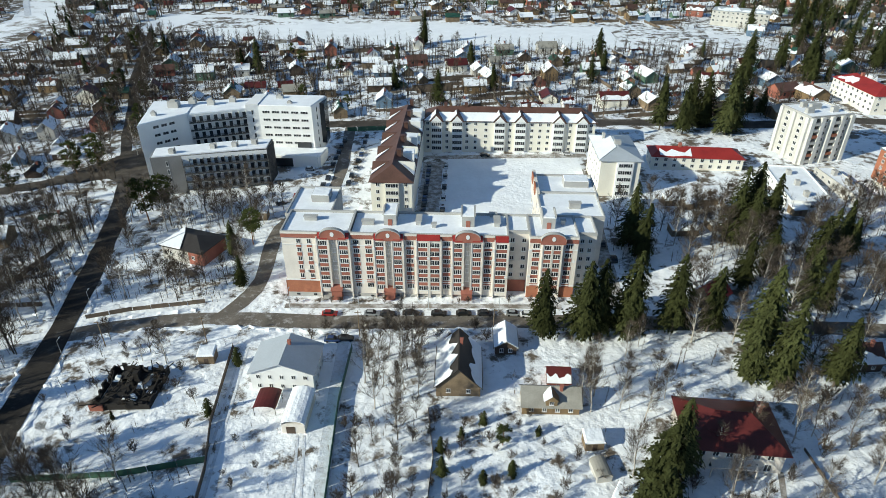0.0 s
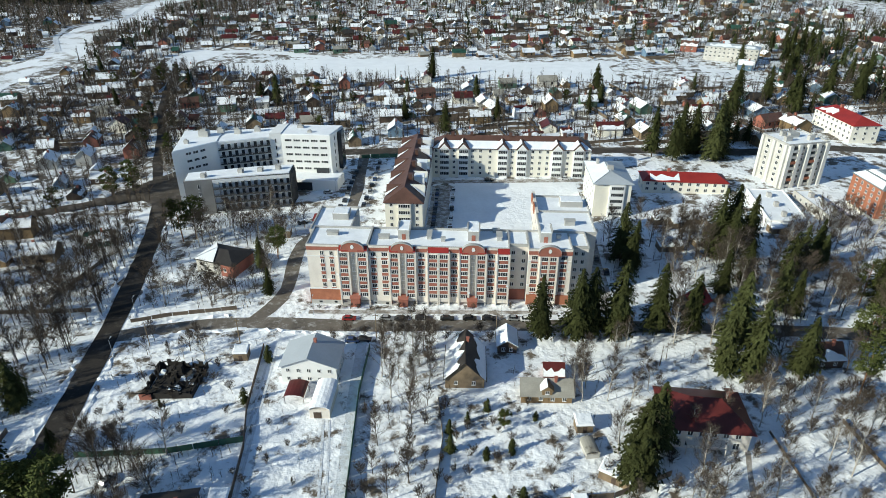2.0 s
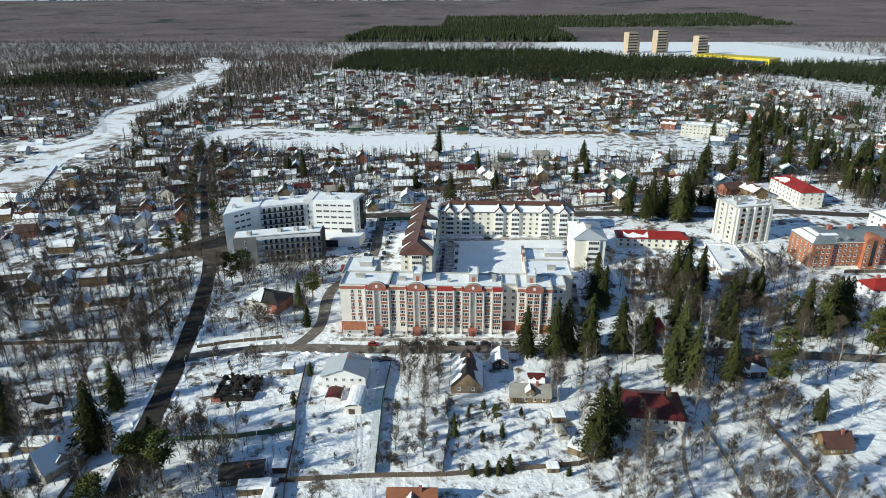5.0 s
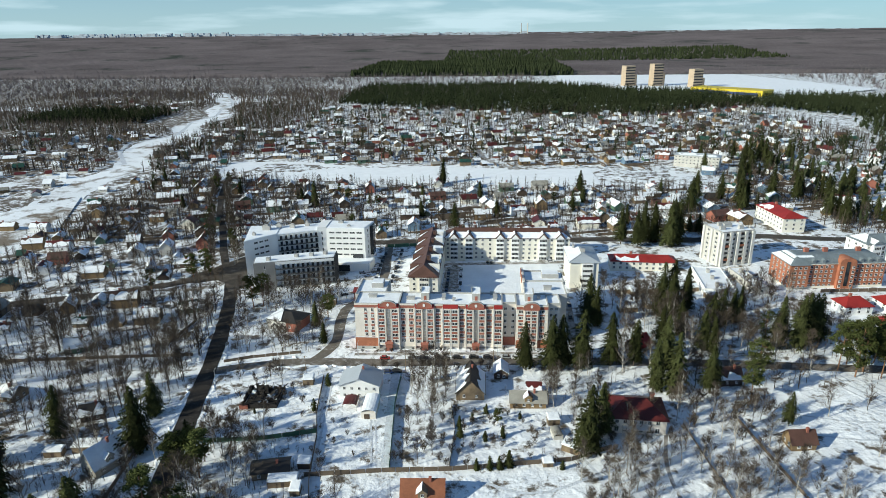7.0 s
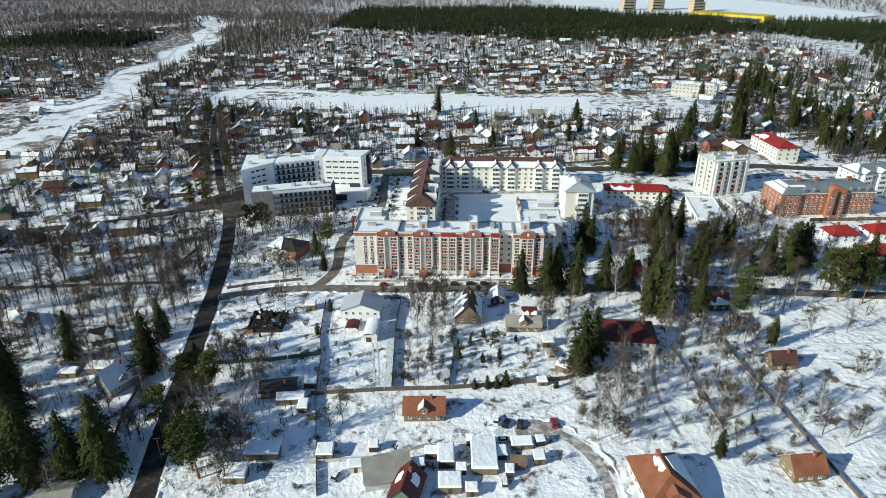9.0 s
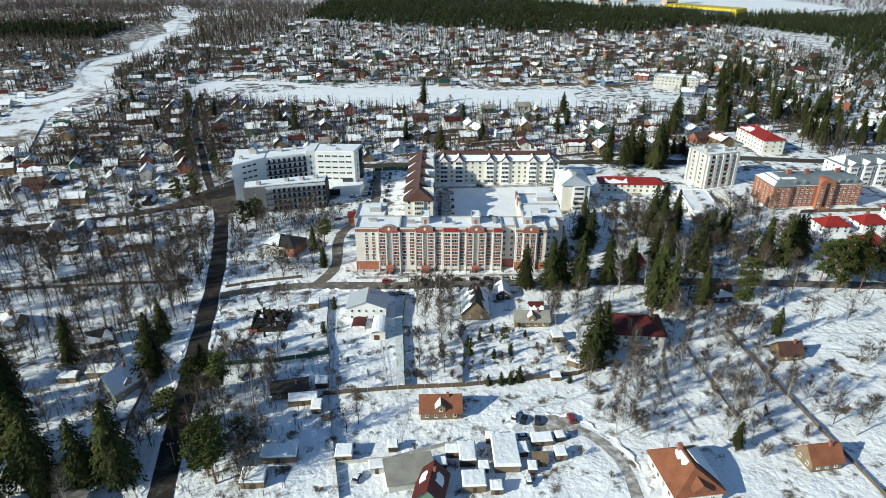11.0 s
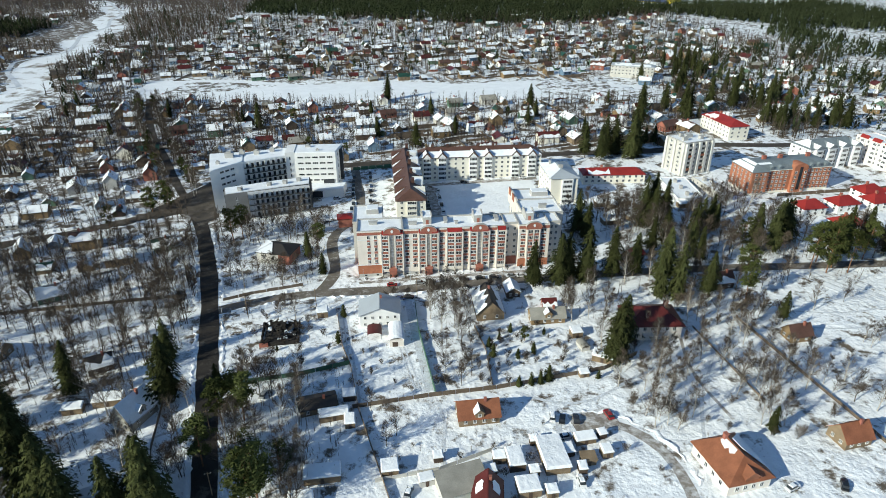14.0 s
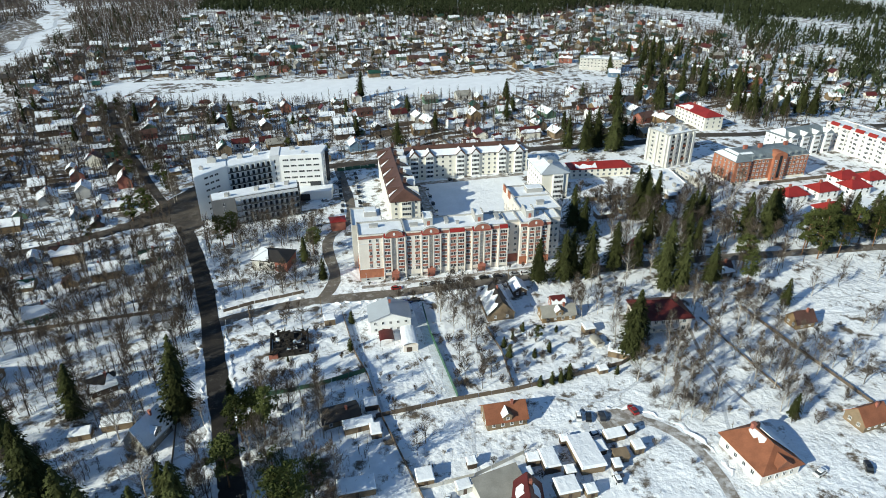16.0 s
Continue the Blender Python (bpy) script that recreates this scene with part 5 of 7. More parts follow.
barrel(T, "cover", -1.7, 1.7, -2.5, 2.5, 1.5, 0.9, M_SLATE)
# villa with white walls and red roof in the foreground
T = thing("villa", 103.8, -123.5, 8, "cream house with red-brown hipped roof patched with snow", "house")
part("wall", Shape().box(-6.5, 6.5, -8, 8, -1, 4.0), M_CREAM, T)
part("roof", hip_roof(-6.5, 6.5, -8, 8, 4.0, 4.8, 0.7, 0.7), M_RUST, T, "red-brown metal roof")
part("roof_snow", Shape().slab((7.0, -6.0, 4.45), (7.0, 7.6, 4.45), (1.2, 3.0, 8.35), (1.8, -1.0, 7.95), 0.16), M_SNOW_ROOF, T, "snow lying on the roof")
jag = [(-0.6, 3.4), (-1.6, 3.9), (-2.0, 2.9), (-2.3, 1.0), (-1.5, 0.6), (-2.2, -0.9), (-1.4, -1.8), (-0.4, -1.4)]
part("roof_snow", Shape().hull([(u, v, 8.8 + u * 4.8 / 7.2 + 0.03) for u, v in jag], [(u, v, 8.8 + u * 4.8 / 7.2 + 0.2) for u, v in jag]), M_SNOW_ROOF, T, "snow lying on the roof")
part("dormer", Shape().box(-2.0, 2.0, -8.3, -3.0, 4.0, 5.6).hull([(-2.5, -8.7, 5.5), (2.5, -8.7, 5.5), (0, -8.7, 7.4)], [(-2.5, -2.5, 5.5), (2.5, -2.5, 5.5), (0, -2.5, 7.4)]), M_RUST, T)
part("chimney", Shape().box(-1.2, -0.2, 3, 4, 7, 10).box(-1.35, -0.05, 2.85, 4.15, 10, 10.2), M_BRICK, T)
window_row(T, (-6.5, -8), (6.5, -8), 1.8, 4, 1.2, 1.5, 1)
window_row(T, (-6.5, 8), (-6.5, -8), 1.8, 4, 1.2, 1.5, 1)
gable_house(143.5, -117, 8, 9, 7, 3.0, 3.6, M_WOOD, M_RUST, "timber house with rust-brown roof", 0.2, cols=3)
gable_house(158.5, -67.5, 5, 8, 6, 2.8, 3.2, M_OCHRE, M_BROWNROOF, "ochre cottage with brown roof", 0.3, cols=2)
gable_house(150, -28, 5, 8, 7, 3, 3.4, M_DARKWOOD, M_BROWNROOF, "dark timber cottage among spruces", 0.4, cols=2)
gable_house(205, -78, -10, 10, 8, 3, 4, M_BRICK, M_RUST, "house with orange-brown roof", 0.3, cols=3)
gable_house(122, -2, 40, 9, 7, 3.4, 3.4, M_WOOD, M_REDROOF, "house with bright red roof among spruces", 0.3, cols=2)
# left side
gable_house(-69, -80.5, 62, 11, 8, 3.6, 5.6, M_SLATE, M_STEEL, "grey house with steep snow-covered roof", 1.0, cols=2, dormer=True)
lean_shed(-80, -72, 5, 9, 4, 2.4)
lean_shed(-90, -75, 5, 6, 3, 2.2)
gable_house(-66, -111, 20, 14, 6, 2.8, 1.6, M_WOOD, M_SLATE, "long low house under snow", 1.0, cols=4)
gable_house(-60, -131, 15, 9, 9, 2.6, 1.2, M_PANEL, M_SLATE, "low garage with white sheet roof", 0.0, chimney=False, cols=1)
gable_house(-12, -83, 12, 11.5, 6.5, 2.6, 1.2, M_WOOD, M_BLACKROOF, "low dwelling with dark felt roof", 0.0, cols=3)
lean_shed(-6.5, -88.5, 8, 9, 3.2, 2.2)
lean_shed(-2.0, -80, 3, 4, 3, 2.2, M_DARKWOOD)
lean_shed(-1.5, -92, 3, 3, 4, 2.0)
lean_shed(-8.5, -112.5, 3, 10, 4.6, 2.4)
lean_shed(-13.5, -121.5, 3, 6.4, 5, 2.4)
lean_shed(-14, -29, 5, 4, 3.5, 2.6)
lean_shed(-22, 49, 3, 4, 4, 3)
gable_house(-90, -52, 25, 8, 7, 2.6, 3, M_DARKWOOD, M_BLACKROOF, "dark cottage among bare trees", 0.5, cols=2)
gable_house(-128, 0, 25, 11, 8, 2.8, 3.4, M_GREENWALL, M_SLATE, "timber cottage with snowy roof", 0.9, cols=3)
gable_house(-132, -40, -10, 11, 7, 2.8, 3, M_WOOD, M_SLATE, "timber cottage with snowy roof", 0.9, cols=3)
gable_house(-95, 42, 20, 9, 7, 2.8, 3, M_GREENWALL, M_GREEN, "green timber cottage with snowy roof", 0.6, cols=2)
# brick hut with half-snowy roof, kiosk
T = thing("brick_building", -37.5, 24, -18, "derelict concrete and brick building with half-snowy roof", "building")
part("wall", Shape().box(-8, 2.5, -6, 6, -1.5, 5.0), M_PANEL, T)
part("wall", Shape().box(2.5, 8, -6, 6, -1.5, 5.0), M_BRICK, T)
part("roof", hip_roof(-8, 8, -6, 6, 5.0, 2.4, 0.5, 1.0), M_BLACKROOF, T)
part("roof_snow", Shape().hull([(-8.3, -6.4, 5.2), (-2.5, 0, 7.55), (-8.3, 6.4, 5.2)], [(-8.3, -6.4, 5.5), (-2.5, 0, 7.9), (-8.3, 6.4, 5.5)]).hull([(-8.0, -6.4, 5.2), (0, -6.4, 5.2), (-2.4, -0.2, 7.5)], [(-8.0, -6.4, 5.45), (0, -6.4, 5.45), (-2.4, -0.2, 7.75)]), M_SNOW, T)
window_row(T, (-8, -6), (8, -6), 2.6, 3, 1.2, 1.4, 1)
T = thing("gatehouse", -8, 56, 5, "small brick gatehouse with red roof", "building")
part("wall", Shape().box(-3.5, 3.5, -3, 3, -1, 5), M_BRICK, T)
part("roof", hip_roof(-3.5, 3.5, -3, 3, 5, 1.2, 0.6, 1.0), M_REDROOF, T)
# burnt-out house
T = thing("burnt_house", -28.8, -40.5, 2, "burnt-out house, charred timbers over a brick base", "ruin")
g = random.Random(3)
for k in range(13):
    u = -6.5 + k
    part("wall_stub", Shape().box(u, u + 0.98, -6.5, -6.1, -1.5, g.uniform(0.6, 2.6)), M_BURNT, T)
    part("wall_stub", Shape().box(u, u + 0.98, 6.1, 6.5, -1.5, g.uniform(0.6, 3.2)), M_BURNT, T)
    part("wall_stub", Shape().box(-6.9, -6.5, u, u + 0.98, -1.5, g.uniform(0.6, 2.6)), M_BURNT, T)
    part("wall_stub", Shape().box(6.5, 6.9, u, u + 0.98, -1.5, g.uniform(0.4, 2.4)), M_BURNT, T)
    if k % 2:
        part("wall_stub", Shape().box(-0.3, 0.3, u, u + 0.98, -1.5, g.uniform(0.8, 3.0)), M_BURNT, T)
part("debris", Shape().box(-6.4, 6.4, -6, 6, -1, 0.9, 0.8), M_BURNT, T)
for k in range(5):
    u, v, w = g.uniform(-4, 3), g.uniform(-4, 3), g.uniform(1.5, 2.6)
    part("roof_sheet", Shape().slab((u, v, g.uniform(1, 2)), (u + w, v + 0.4, g.uniform(1.5, 3)), (u + w - 0.3, v + w, g.uniform(2, 4)), (u - 0.3, v + w, g.uniform(1.5, 3.5)), 0.06), M_BURNT, T)
part("brick_base", Shape().box(-7.2, -4, -6.9, -6.52, -1.5, 1.6), M_BRICK, T)
rng = random.Random(4)
for i in range(70):
    a = (rng.uniform(-6.4, 6.4), rng.uniform(-6, 6), rng.uniform(0.2, 2.6))
    b = (a[0] + rng.uniform(-3.5, 3.5), a[1] + rng.uniform(-3.5, 3.5), a[2] + rng.uniform(-0.5, 2.6))
    part("beam", Shape().rod(a, b, 0.16, 0.12, 4), M_BURNT, T)
part("chimney", Shape().box(0.5, 1.8, 1, 2.2, -1, 4.6), M_BURNT, T)
for i in range(14):
    u, v = rng.uniform(-5, 5), rng.uniform(-5, 5)
    part("snow_heap", Shape().box(u - 1.1, u + 1.1, v - 0.8, v + 0.8, 0, rng.uniform(1.0, 2.2), 0.5), M_SNOW, T)

# ---- village houses, scattered over plots ----
BLOCKED = [(-5, 96, -3, 48), (15, 110, 46, 127), (98, 120, 60, 95), (-90, -5, 62, 124), (120, 172, 80, 104), (172, 228, 60, 124), (205, 335, 6, 140), (240, 285, 150, 205), (235, 290, 350, 395), (-52, -24, 12, 36), (330, 400, 60, 125)]


def road_gap(x, y):
    best = 1e9
    for d, half in ROADS:
        best = min(best, float(np.min(np.hypot(d[:, 0] - x, d[:, 1] - y))) - half)
    return best


def in_field(x, y):
    return -222 < x < 262 and 346 - 0.16 * (x + 215) < y < 438 - 0.19 * (x + 215)


def is_free(x, y, margin):
    for x0, x1, y0, y1 in BLOCKED:
        if x0 - margin < x < x1 + margin and y0 - margin < y < y1 + margin:
            return False
    return not in_field(x, y) and road_gap(x, y) > margin


STYLES = [(M_WOOD, M_SLATE, "weathered timber cottage with snowy slate roof", 0.95), (M_OCHRE, M_BROWNROOF, "ochre cottage with brown roof patched with snow", 0.5), (M_DARKWOOD, M_BLACKROOF, "dark timber cottage with tarred roof", 0.45),
          (M_PALE, M_MAROON, "pale house with dark red roof", 0.3), (M_GREENWALL, M_SLATE, "green timber house under snow", 0.95), (M_WHITE, M_MAROON, "white house with red roof and snow", 0.5),
          (M_BLUEWALL, M_STEEL, "blue timber house with snowy metal roof", 0.8), (M_BRICK, M_BROWNROOF, "brick house with brown roof", 0.5), (M_WOOD, M_GREEN, "timber house with green metal roof", 0.45),
          (M_PANEL, M_SLATE, "grey rendered house under snow", 1.0), (M_OCHRE, M_SLATE, "yellow-brown cottage under snow", 0.9), (M_DARKWOOD, M_SLATE, "dark cottage with thick snow on the roof", 1.0)]
rng = random.Random(11)
TEMPLATES = []
for i, (wall, roof, text, snow) in enumerate(STYLES):
    for big in (0, 1):
        TEMPLATES.append((i, big, wall, roof, text, snow))
first = {}
placed = []


def village(x0, x1, y0, y1, tries, gap, heading):
    for _ in range(tries):
        x, y = rng.uniform(x0, x1), rng.uniform(y0, y1)
        if not is_free(x, y, 7) or any((x - a) ** 2 + (y - b) ** 2 < gap * gap for a, b in placed):
            continue
        placed.append((x, y))
        i, big, wall, roof, text, snow = rng.choice(TEMPLATES)
        rot = heading + rng.choice((0, 90, 0, 180, 90)) + rng.uniform(-8, 8)
        key = (i, big)
        if key not in first:
            w, d = (10.5, 8.0) if big else (7.5, 6.0)
            first[key] = gable_house(x, y, rot, w, d, (4.2 if big else 2.6), (2.8 if big else 2.1), wall, roof, text, snow, cols=2, floors=1, group="village houses", two_sided=False)
        else:
            copy_thing(first[key], pose(x, y, ground_height(x, y), 0, 0, rot) @ Matrix.Diagonal((rng.uniform(0.75, 1.4), rng.uniform(0.8, 1.3), rng.uniform(0.85, 1.25), 1)))


village(-250, 240, 158, 345, 420, 18.5, 12)
village(-260, -118, 85, 160, 60, 18, 15)
village(-240, -110, 10, 60, 25, 22, 15)
village(230, 460, 200, 420, 90, 24, -20)
for x, y, r, w, d in ((128, 60, 5, 6, 4), (134, 57, 8, 5, 4), (141, 61, 3, 7, 5), (148, 56, 10, 5, 5), (139, 42, 12, 8, 5), (126, 38, 4, 9, 5), (152, 44, -8, 6, 4), (170, 52, 10, 5, 4), (176, 44, 5, 7, 4), (165, 62, 3, 4, 4)):
    lean_shed(x, y, r, w, d, 2.3)
village(-330, -250, 60, 330, 30, 26, 10)


# houses of the far village, too many and too small to count
FAR = {}


def far_house(g, x, y, rot):
    _, big, wall, roof, _, snow = g.choice(TEMPLATES)
    w, d, h, r = (10 if big else 7) / 2 * g.uniform(0.7, 1.4), (8 if big else 6) / 2 * g.uniform(0.8, 1.2), (4.2 if big else 2.6), g.uniform(1.2, 3.0)
    m = pose(x, y, ground_height(x, y), 0, 0, rot)
    p = lambda *q: m @ Vector(q)
    FAR.setdefault(wall.name, (Shape(), wall))[0].hull([p(-w, -d, -1), p(w, -d, -1), p(w, d, -1), p(-w, d, -1)], [p(-w, -d, h), p(w, -d, h), p(w, d, h), p(-w, d, h)]).hull([p(-w, -d, h), p(-w, d, h), p(-w, 0, h + r)], [p(w, -d, h), p(w, d, h), p(w, 0, h + r)])
    for side in (-1, 1):
        mat = M_SNOW_ROOF if g.random() < snow * 0.8 else roof
        q = [p(-w - 0.5, side * (d + 0.5), h - 0.5), p(w + 0.5, side * (d + 0.5), h - 0.5), p(w + 0.5, 0, h + r + 0.05), p(-w - 0.5, 0, h + r + 0.05)]
        FAR.setdefault(mat.name, (Shape(), mat))[0].hull(q, [v + Vector((0, 0, 0.3)) for v in q])
    s = FAR.setdefault(M_GLASS.name, (Shape(), M_GLASS))[0]
    for u in (-w * 0.5, w * 0.4):
        s.hull([p(u - 0.6, -d - 0.05, h * 0.35), p(u + 0.6, -d - 0.05, h * 0.35), p(u + 0.6, -d - 0.05, h * 0.75), p(u - 0.6, -d - 0.05, h * 0.75)], [p(u - 0.6, -d + 0.02, h * 0.35), p(u + 0.6, -d + 0.02, h * 0.35), p(u + 0.6, -d + 0.02, h * 0.75), p(u - 0.6, -d + 0.02, h * 0.75)])


def far_village(x0, x1, y0, y1, tries, gap, heading):
    g = random.Random(int(x0 + y0))
    for _ in range(tries):
        x, y = g.uniform(x0, x1), g.uniform(y0, y1)
        if not is_free(x, y, 5) or any((x - a) ** 2 + (y - b) ** 2 < gap * gap for a, b in placed):
            continue
        placed.append((x, y))
        far_house(g, x, y, heading + g.choice((0, 90, 180)) + g.uniform(-10, 10))


far_village(-330, 440, 385, 640, 850, 16, 14)
far_village(-230, 500, 640, 900, 520, 21, 14)
far_village(-250, 250, 152, 345, 200, 11, 12)
far_village(-300, -118, 20, 160, 50, 13, 12)
far_village(250, 520, 200, 640, 160, 17, -15)
far_village(-620, -330, 260, 620, 170, 18, 20)
far_village(-700, -480, 860, 1000, 60, 22, 8)
for shape, mat in FAR.values():
    tagged(part("far_houses", shape, mat), "crowded small houses and sheds of the snowy village", "houses", kind="stuff")


# ---- fences ----
def fence(pts, h, material, label, step=4.5):
    T = thing("fence", pts[0][0], pts[0][1], 0, label, "fence", z=0)
    for (x0, y0), (x1, y1) in zip(pts, pts[1:]):
        length = math.hypot(x1 - x0, y1 - y0)
        k = max(1, int(length / step))
        ang = math.atan2(y1 - y0, x1 - x0)
        nx, ny = -math.sin(ang) * 0.04, math.cos(ang) * 0.04
        for i in range(k):
            a, b = i / k + 0.01 / k, (i + 1) / k - 0.02 / k
            xa, ya, xb, yb = x0 + (x1 - x0) * a, y0 + (y1 - y0) * a, x0 + (x1 - x0) * b, y0 + (y1 - y0) * b
            ring = [(xa - nx, ya - ny), (xb - nx, yb - ny), (xb + nx, yb + ny), (xa + nx, ya + ny)]
            hh = h * random.uniform(0.93, 1.05)
            part("fence_panel", Shape().hull([(x - pts[0][0], y - pts[0][1], gz(x) - 0.3) for x, y in ring], [(x - pts[0][0], y - pts[0][1], gz(x) + hh) for x, y in ring]), material, T)
    return T


fence([(-1, -85), (23.5, -82.6), (46, -81.6), (84, -76.5), (98, -70)], 1.7, M_FENCE, "dark board fence along a garden edge")
fence([(-9, -24), (-5.5, -51), (-2, -64), (1, -86), (11, -128)], 1.6, M_FENCE, "old board fence in the snow")
fence([(-42, -68), (-20, -66), (-2.5, -61.8)], 1.8, M_GREENFENCE, "green sheet-metal fence round a plot")
fence([(22.8, -24), (22.8, -44), (25.9, -82)], 2.0, M_GREENFENCE, "tall sheet-metal fence beside a drive")
fence([(144, -52), (148.6, -87.5), (154, -126), (156, -140)], 1.2, M_FENCE, "weathered yellow-brown board fence")
fence([(125, -56), (128.6, -98.7)], 0.8, M_FENCE, "low dark fence across a field")
fence([(6, -116), (24, -114), (40, -108.5)], 1.5, M_PANEL, "pale plank fence round a yard")
fence([(45, -80), (46, -60), (44, -45)], 1.3, M_FENCE, "old dark board fence in snow")
fence([(-64, -60), (-60, -95), (-52, -125)], 1.6, M_FENCE, "board fence along the road")
fence([(-72, -6), (-110, -8), (-160, -14), (-240, -10)], 1.5, M_FENCE, "long fence beneath bare trees")
fence([(-90, -4), (-86, 30)], 1.5, M_FENCE, "dark board fence under trees")
fence([(-24, -4), (-44, -8), (-56, -12)], 1.4, M_FENCE, "dark pipe-topped fence by the road")
fence([(226, 57), (255, 59), (300, 62)], 1.9, M_FENCE, "dark board fence beside townhouses in snow")
fence([(-6, 138), (18, 140)], 2.2, M_GREENFENCE, "green sheet-metal fence by the street")


plots = Shape()
g = random.Random(31)
for _ in range(1100):
    x, y, a = g.uniform(-260, 330), g.uniform(152, 620), radians(12 + g.choice((0, 90)) + g.uniform(-5, 5))
    half = g.uniform(5, 16)
    dx, dy = math.cos(a) * half, math.sin(a) * half
    if not all(is_free(x + dx * f, y + dy * f, 0.5) for f in (-1, 0, 1)) or any((x - p) ** 2 + (y - q) ** 2 < 80 for p, q in placed):
        continue
    nx, ny, h = -math.sin(a) * 0.08, math.cos(a) * 0.08, g.uniform(1.2, 2.0)
    ring = [(x - dx - nx, y - dy - ny), (x + dx - nx, y + dy - ny), (x + dx + nx, y + dy + ny), (x - dx + nx, y - dy + ny)]
    plots.hull([(p, q, ground_height(p, q) - 0.2) for p, q in ring], [(p, q, ground_height(p, q) + h) for p, q in ring])
tagged(part("far_fences", plots, M_FENCE), "dark board fences between snowy village plots", "fences", kind="stuff")


# ---- utility poles ----
for x, y in ((-17, -22), (-44, -24), (24, -19), (60, -18), (-75, 2), (-82, 40), (-44, -90), (-38, -115), (100, -17), (12, 150), (70, 152), (120, 155)):
    T = thing("utility_pole", x, y, 10, "weathered wooden utility pole in the snow", "pole", "utility poles")
    part("post", Shape().rod((0, 0, -0.5), (0, 0, 8.6), 0.16, 0.11, 7), M_WOOD, T)
    part("crossarm", Shape().box(-0.9, 0.9, -0.06, 0.06, 8.0, 8.14), M_WOOD, T)
    for u in (-0.8, 0.0, 0.8):
        part("insulator", Shape().rod((u, 0, 8.14), (u, 0, 8.36), 0.05, 0.04, 6), M_FRAME, T)


for x, y in ((2, -7), (22, -7), (42, -7), (62, -7), (36, 75), (60, 103), (90, 103), (-10, 90), (-52, -30), (-56, -8)):
    T = thing("street_lamp", x, y, 90, "slim grey street lamp beside the road", "lamp", "street lamps")
    part("pole", Shape().rod((0, 0, -0.3), (0, 0, 6.5), 0.09, 0.06, 6).rod((0, 0, 6.5), (1.1, 0, 6.8), 0.05, 0.04, 5), M_STEEL, T)
    part("lamp_head", Shape().box(0.9, 1.6, -0.14, 0.14, 6.72, 6.86, 0.04), M_STEEL, T)


# ---- cars ----
def car(x, y, rot, colour, material, snowy=False):
    T = thing("car", x, y, rot, f"{colour} car parked " + ("under thick snow" if snowy else "on slushy snow"), "car", "parked cars")
    key = ("car", colour, snowy)
    if key not in MESHES:
        s = Shape()
        prof = [(-2.15, 0.35), (2.15, 0.35), (2.2, 0.75), (1.2, 0.95), (-1.9, 0.98), (-2.2, 0.8)]
        s.hull([(a, -0.86, b) for a, b in prof], [(a, 0.86, b) for a, b in prof])
        cab = [(-1.8, 0.96), (1.15, 0.95), (0.4, 1.45), (-1.3, 1.47)]
        g = Shape().hull([(a, -0.78, b) for a, b in cab], [(a, 0.78, b) for a, b in cab])
        top = Shape().box(-1.25, 0.38, -0.66, 0.66, 1.47, 1.75 if snowy else 1.52, 0.08)
        if snowy:
            top.box(1.1, 2.1, -0.7, 0.7, 0.9, 1.15, 0.1)
        wh = Shape().rod((0, -0.1, 0), (0, 0.1, 0), 0.33, 0.33, 10)
        MESHES[key] = (s.mesh("body", material), g.mesh("cabin", M_GLASS), top.mesh("roof", M_SNOW if snowy else material), wh.mesh("wheel", M_RUBBER))
    b, g, t, w = MESHES[key]
    part("body", b, None, T)
    part("cabin", g, None, T)
    part("roof", t, None, T)
    for u in (-1.35, 1.35):
        for v in (-0.8, 0.8):
            part("wheel", w, None, T, m=Matrix.Translation((u, v, 0.33)))
    return T


rng = random.Random(5)
DULL = [CAR_PAINTS[i] for i in (0, 1, 2, 5, 2, 0, 4, 5)]
for x, y, rot in ((14, -9.5, 3), (26, -9.3, 0), (30.5, -9.4, 2), (37, -9, 0), (45, -9.2, 0), (52, -9, 3), (58, -9, 0), (66, -9, 0), (70, -9.5, 1)):
    c = CAR_PAINTS[3] if x == 14 else rng.choice(DULL)
    car(x, y, rot, *c)
for i in range(9):
    car(36.4, 54 + i * 5, 88, *rng.choice(DULL))
    if i % 2 == 0:
        car(43.5, 54 + i * 5, 90, *rng.choice(DULL))
for i in range(8):
    car(-5 + rng.uniform(-0.4, 0.4), 76 + i * 7, 92, *rng.choice(DULL))
    car(5 + rng.uniform(-0.4, 0.4), 78 + i * 7.5, 92, *rng.choice(DULL))
for x, y, rot, k, sn in ((60.6, -97.5, 75, 1, True), (63.4, -98.7, 70, 5, False), (67.6, -99.2, 80, 0, False), (78, -98.6, 100, 3, False), (62.5, -106, 10, 1, True), (15, -121, 70, 2, True), (-30, -75, 70, 2, False), (17, -21, 0, 4, False), (20.5, -20.5, 0, 5, False),
                         (131, -133, 60, 5, False), (117, -132, 20, 1, True), (62, -123, 90, 1, True), (99, 44, 90, 4, False), (97.5, 30, 90, 0, False), (99.5, 20, 88, 5, False), (-14, 92, 10, 2, True), (-18, 60, 30, 0, True), (60, 106, 0, 5, False), (96, 107, 0, 1, False)):
    car(x, y, rot, *CAR_PAINTS[k], snowy=sn)


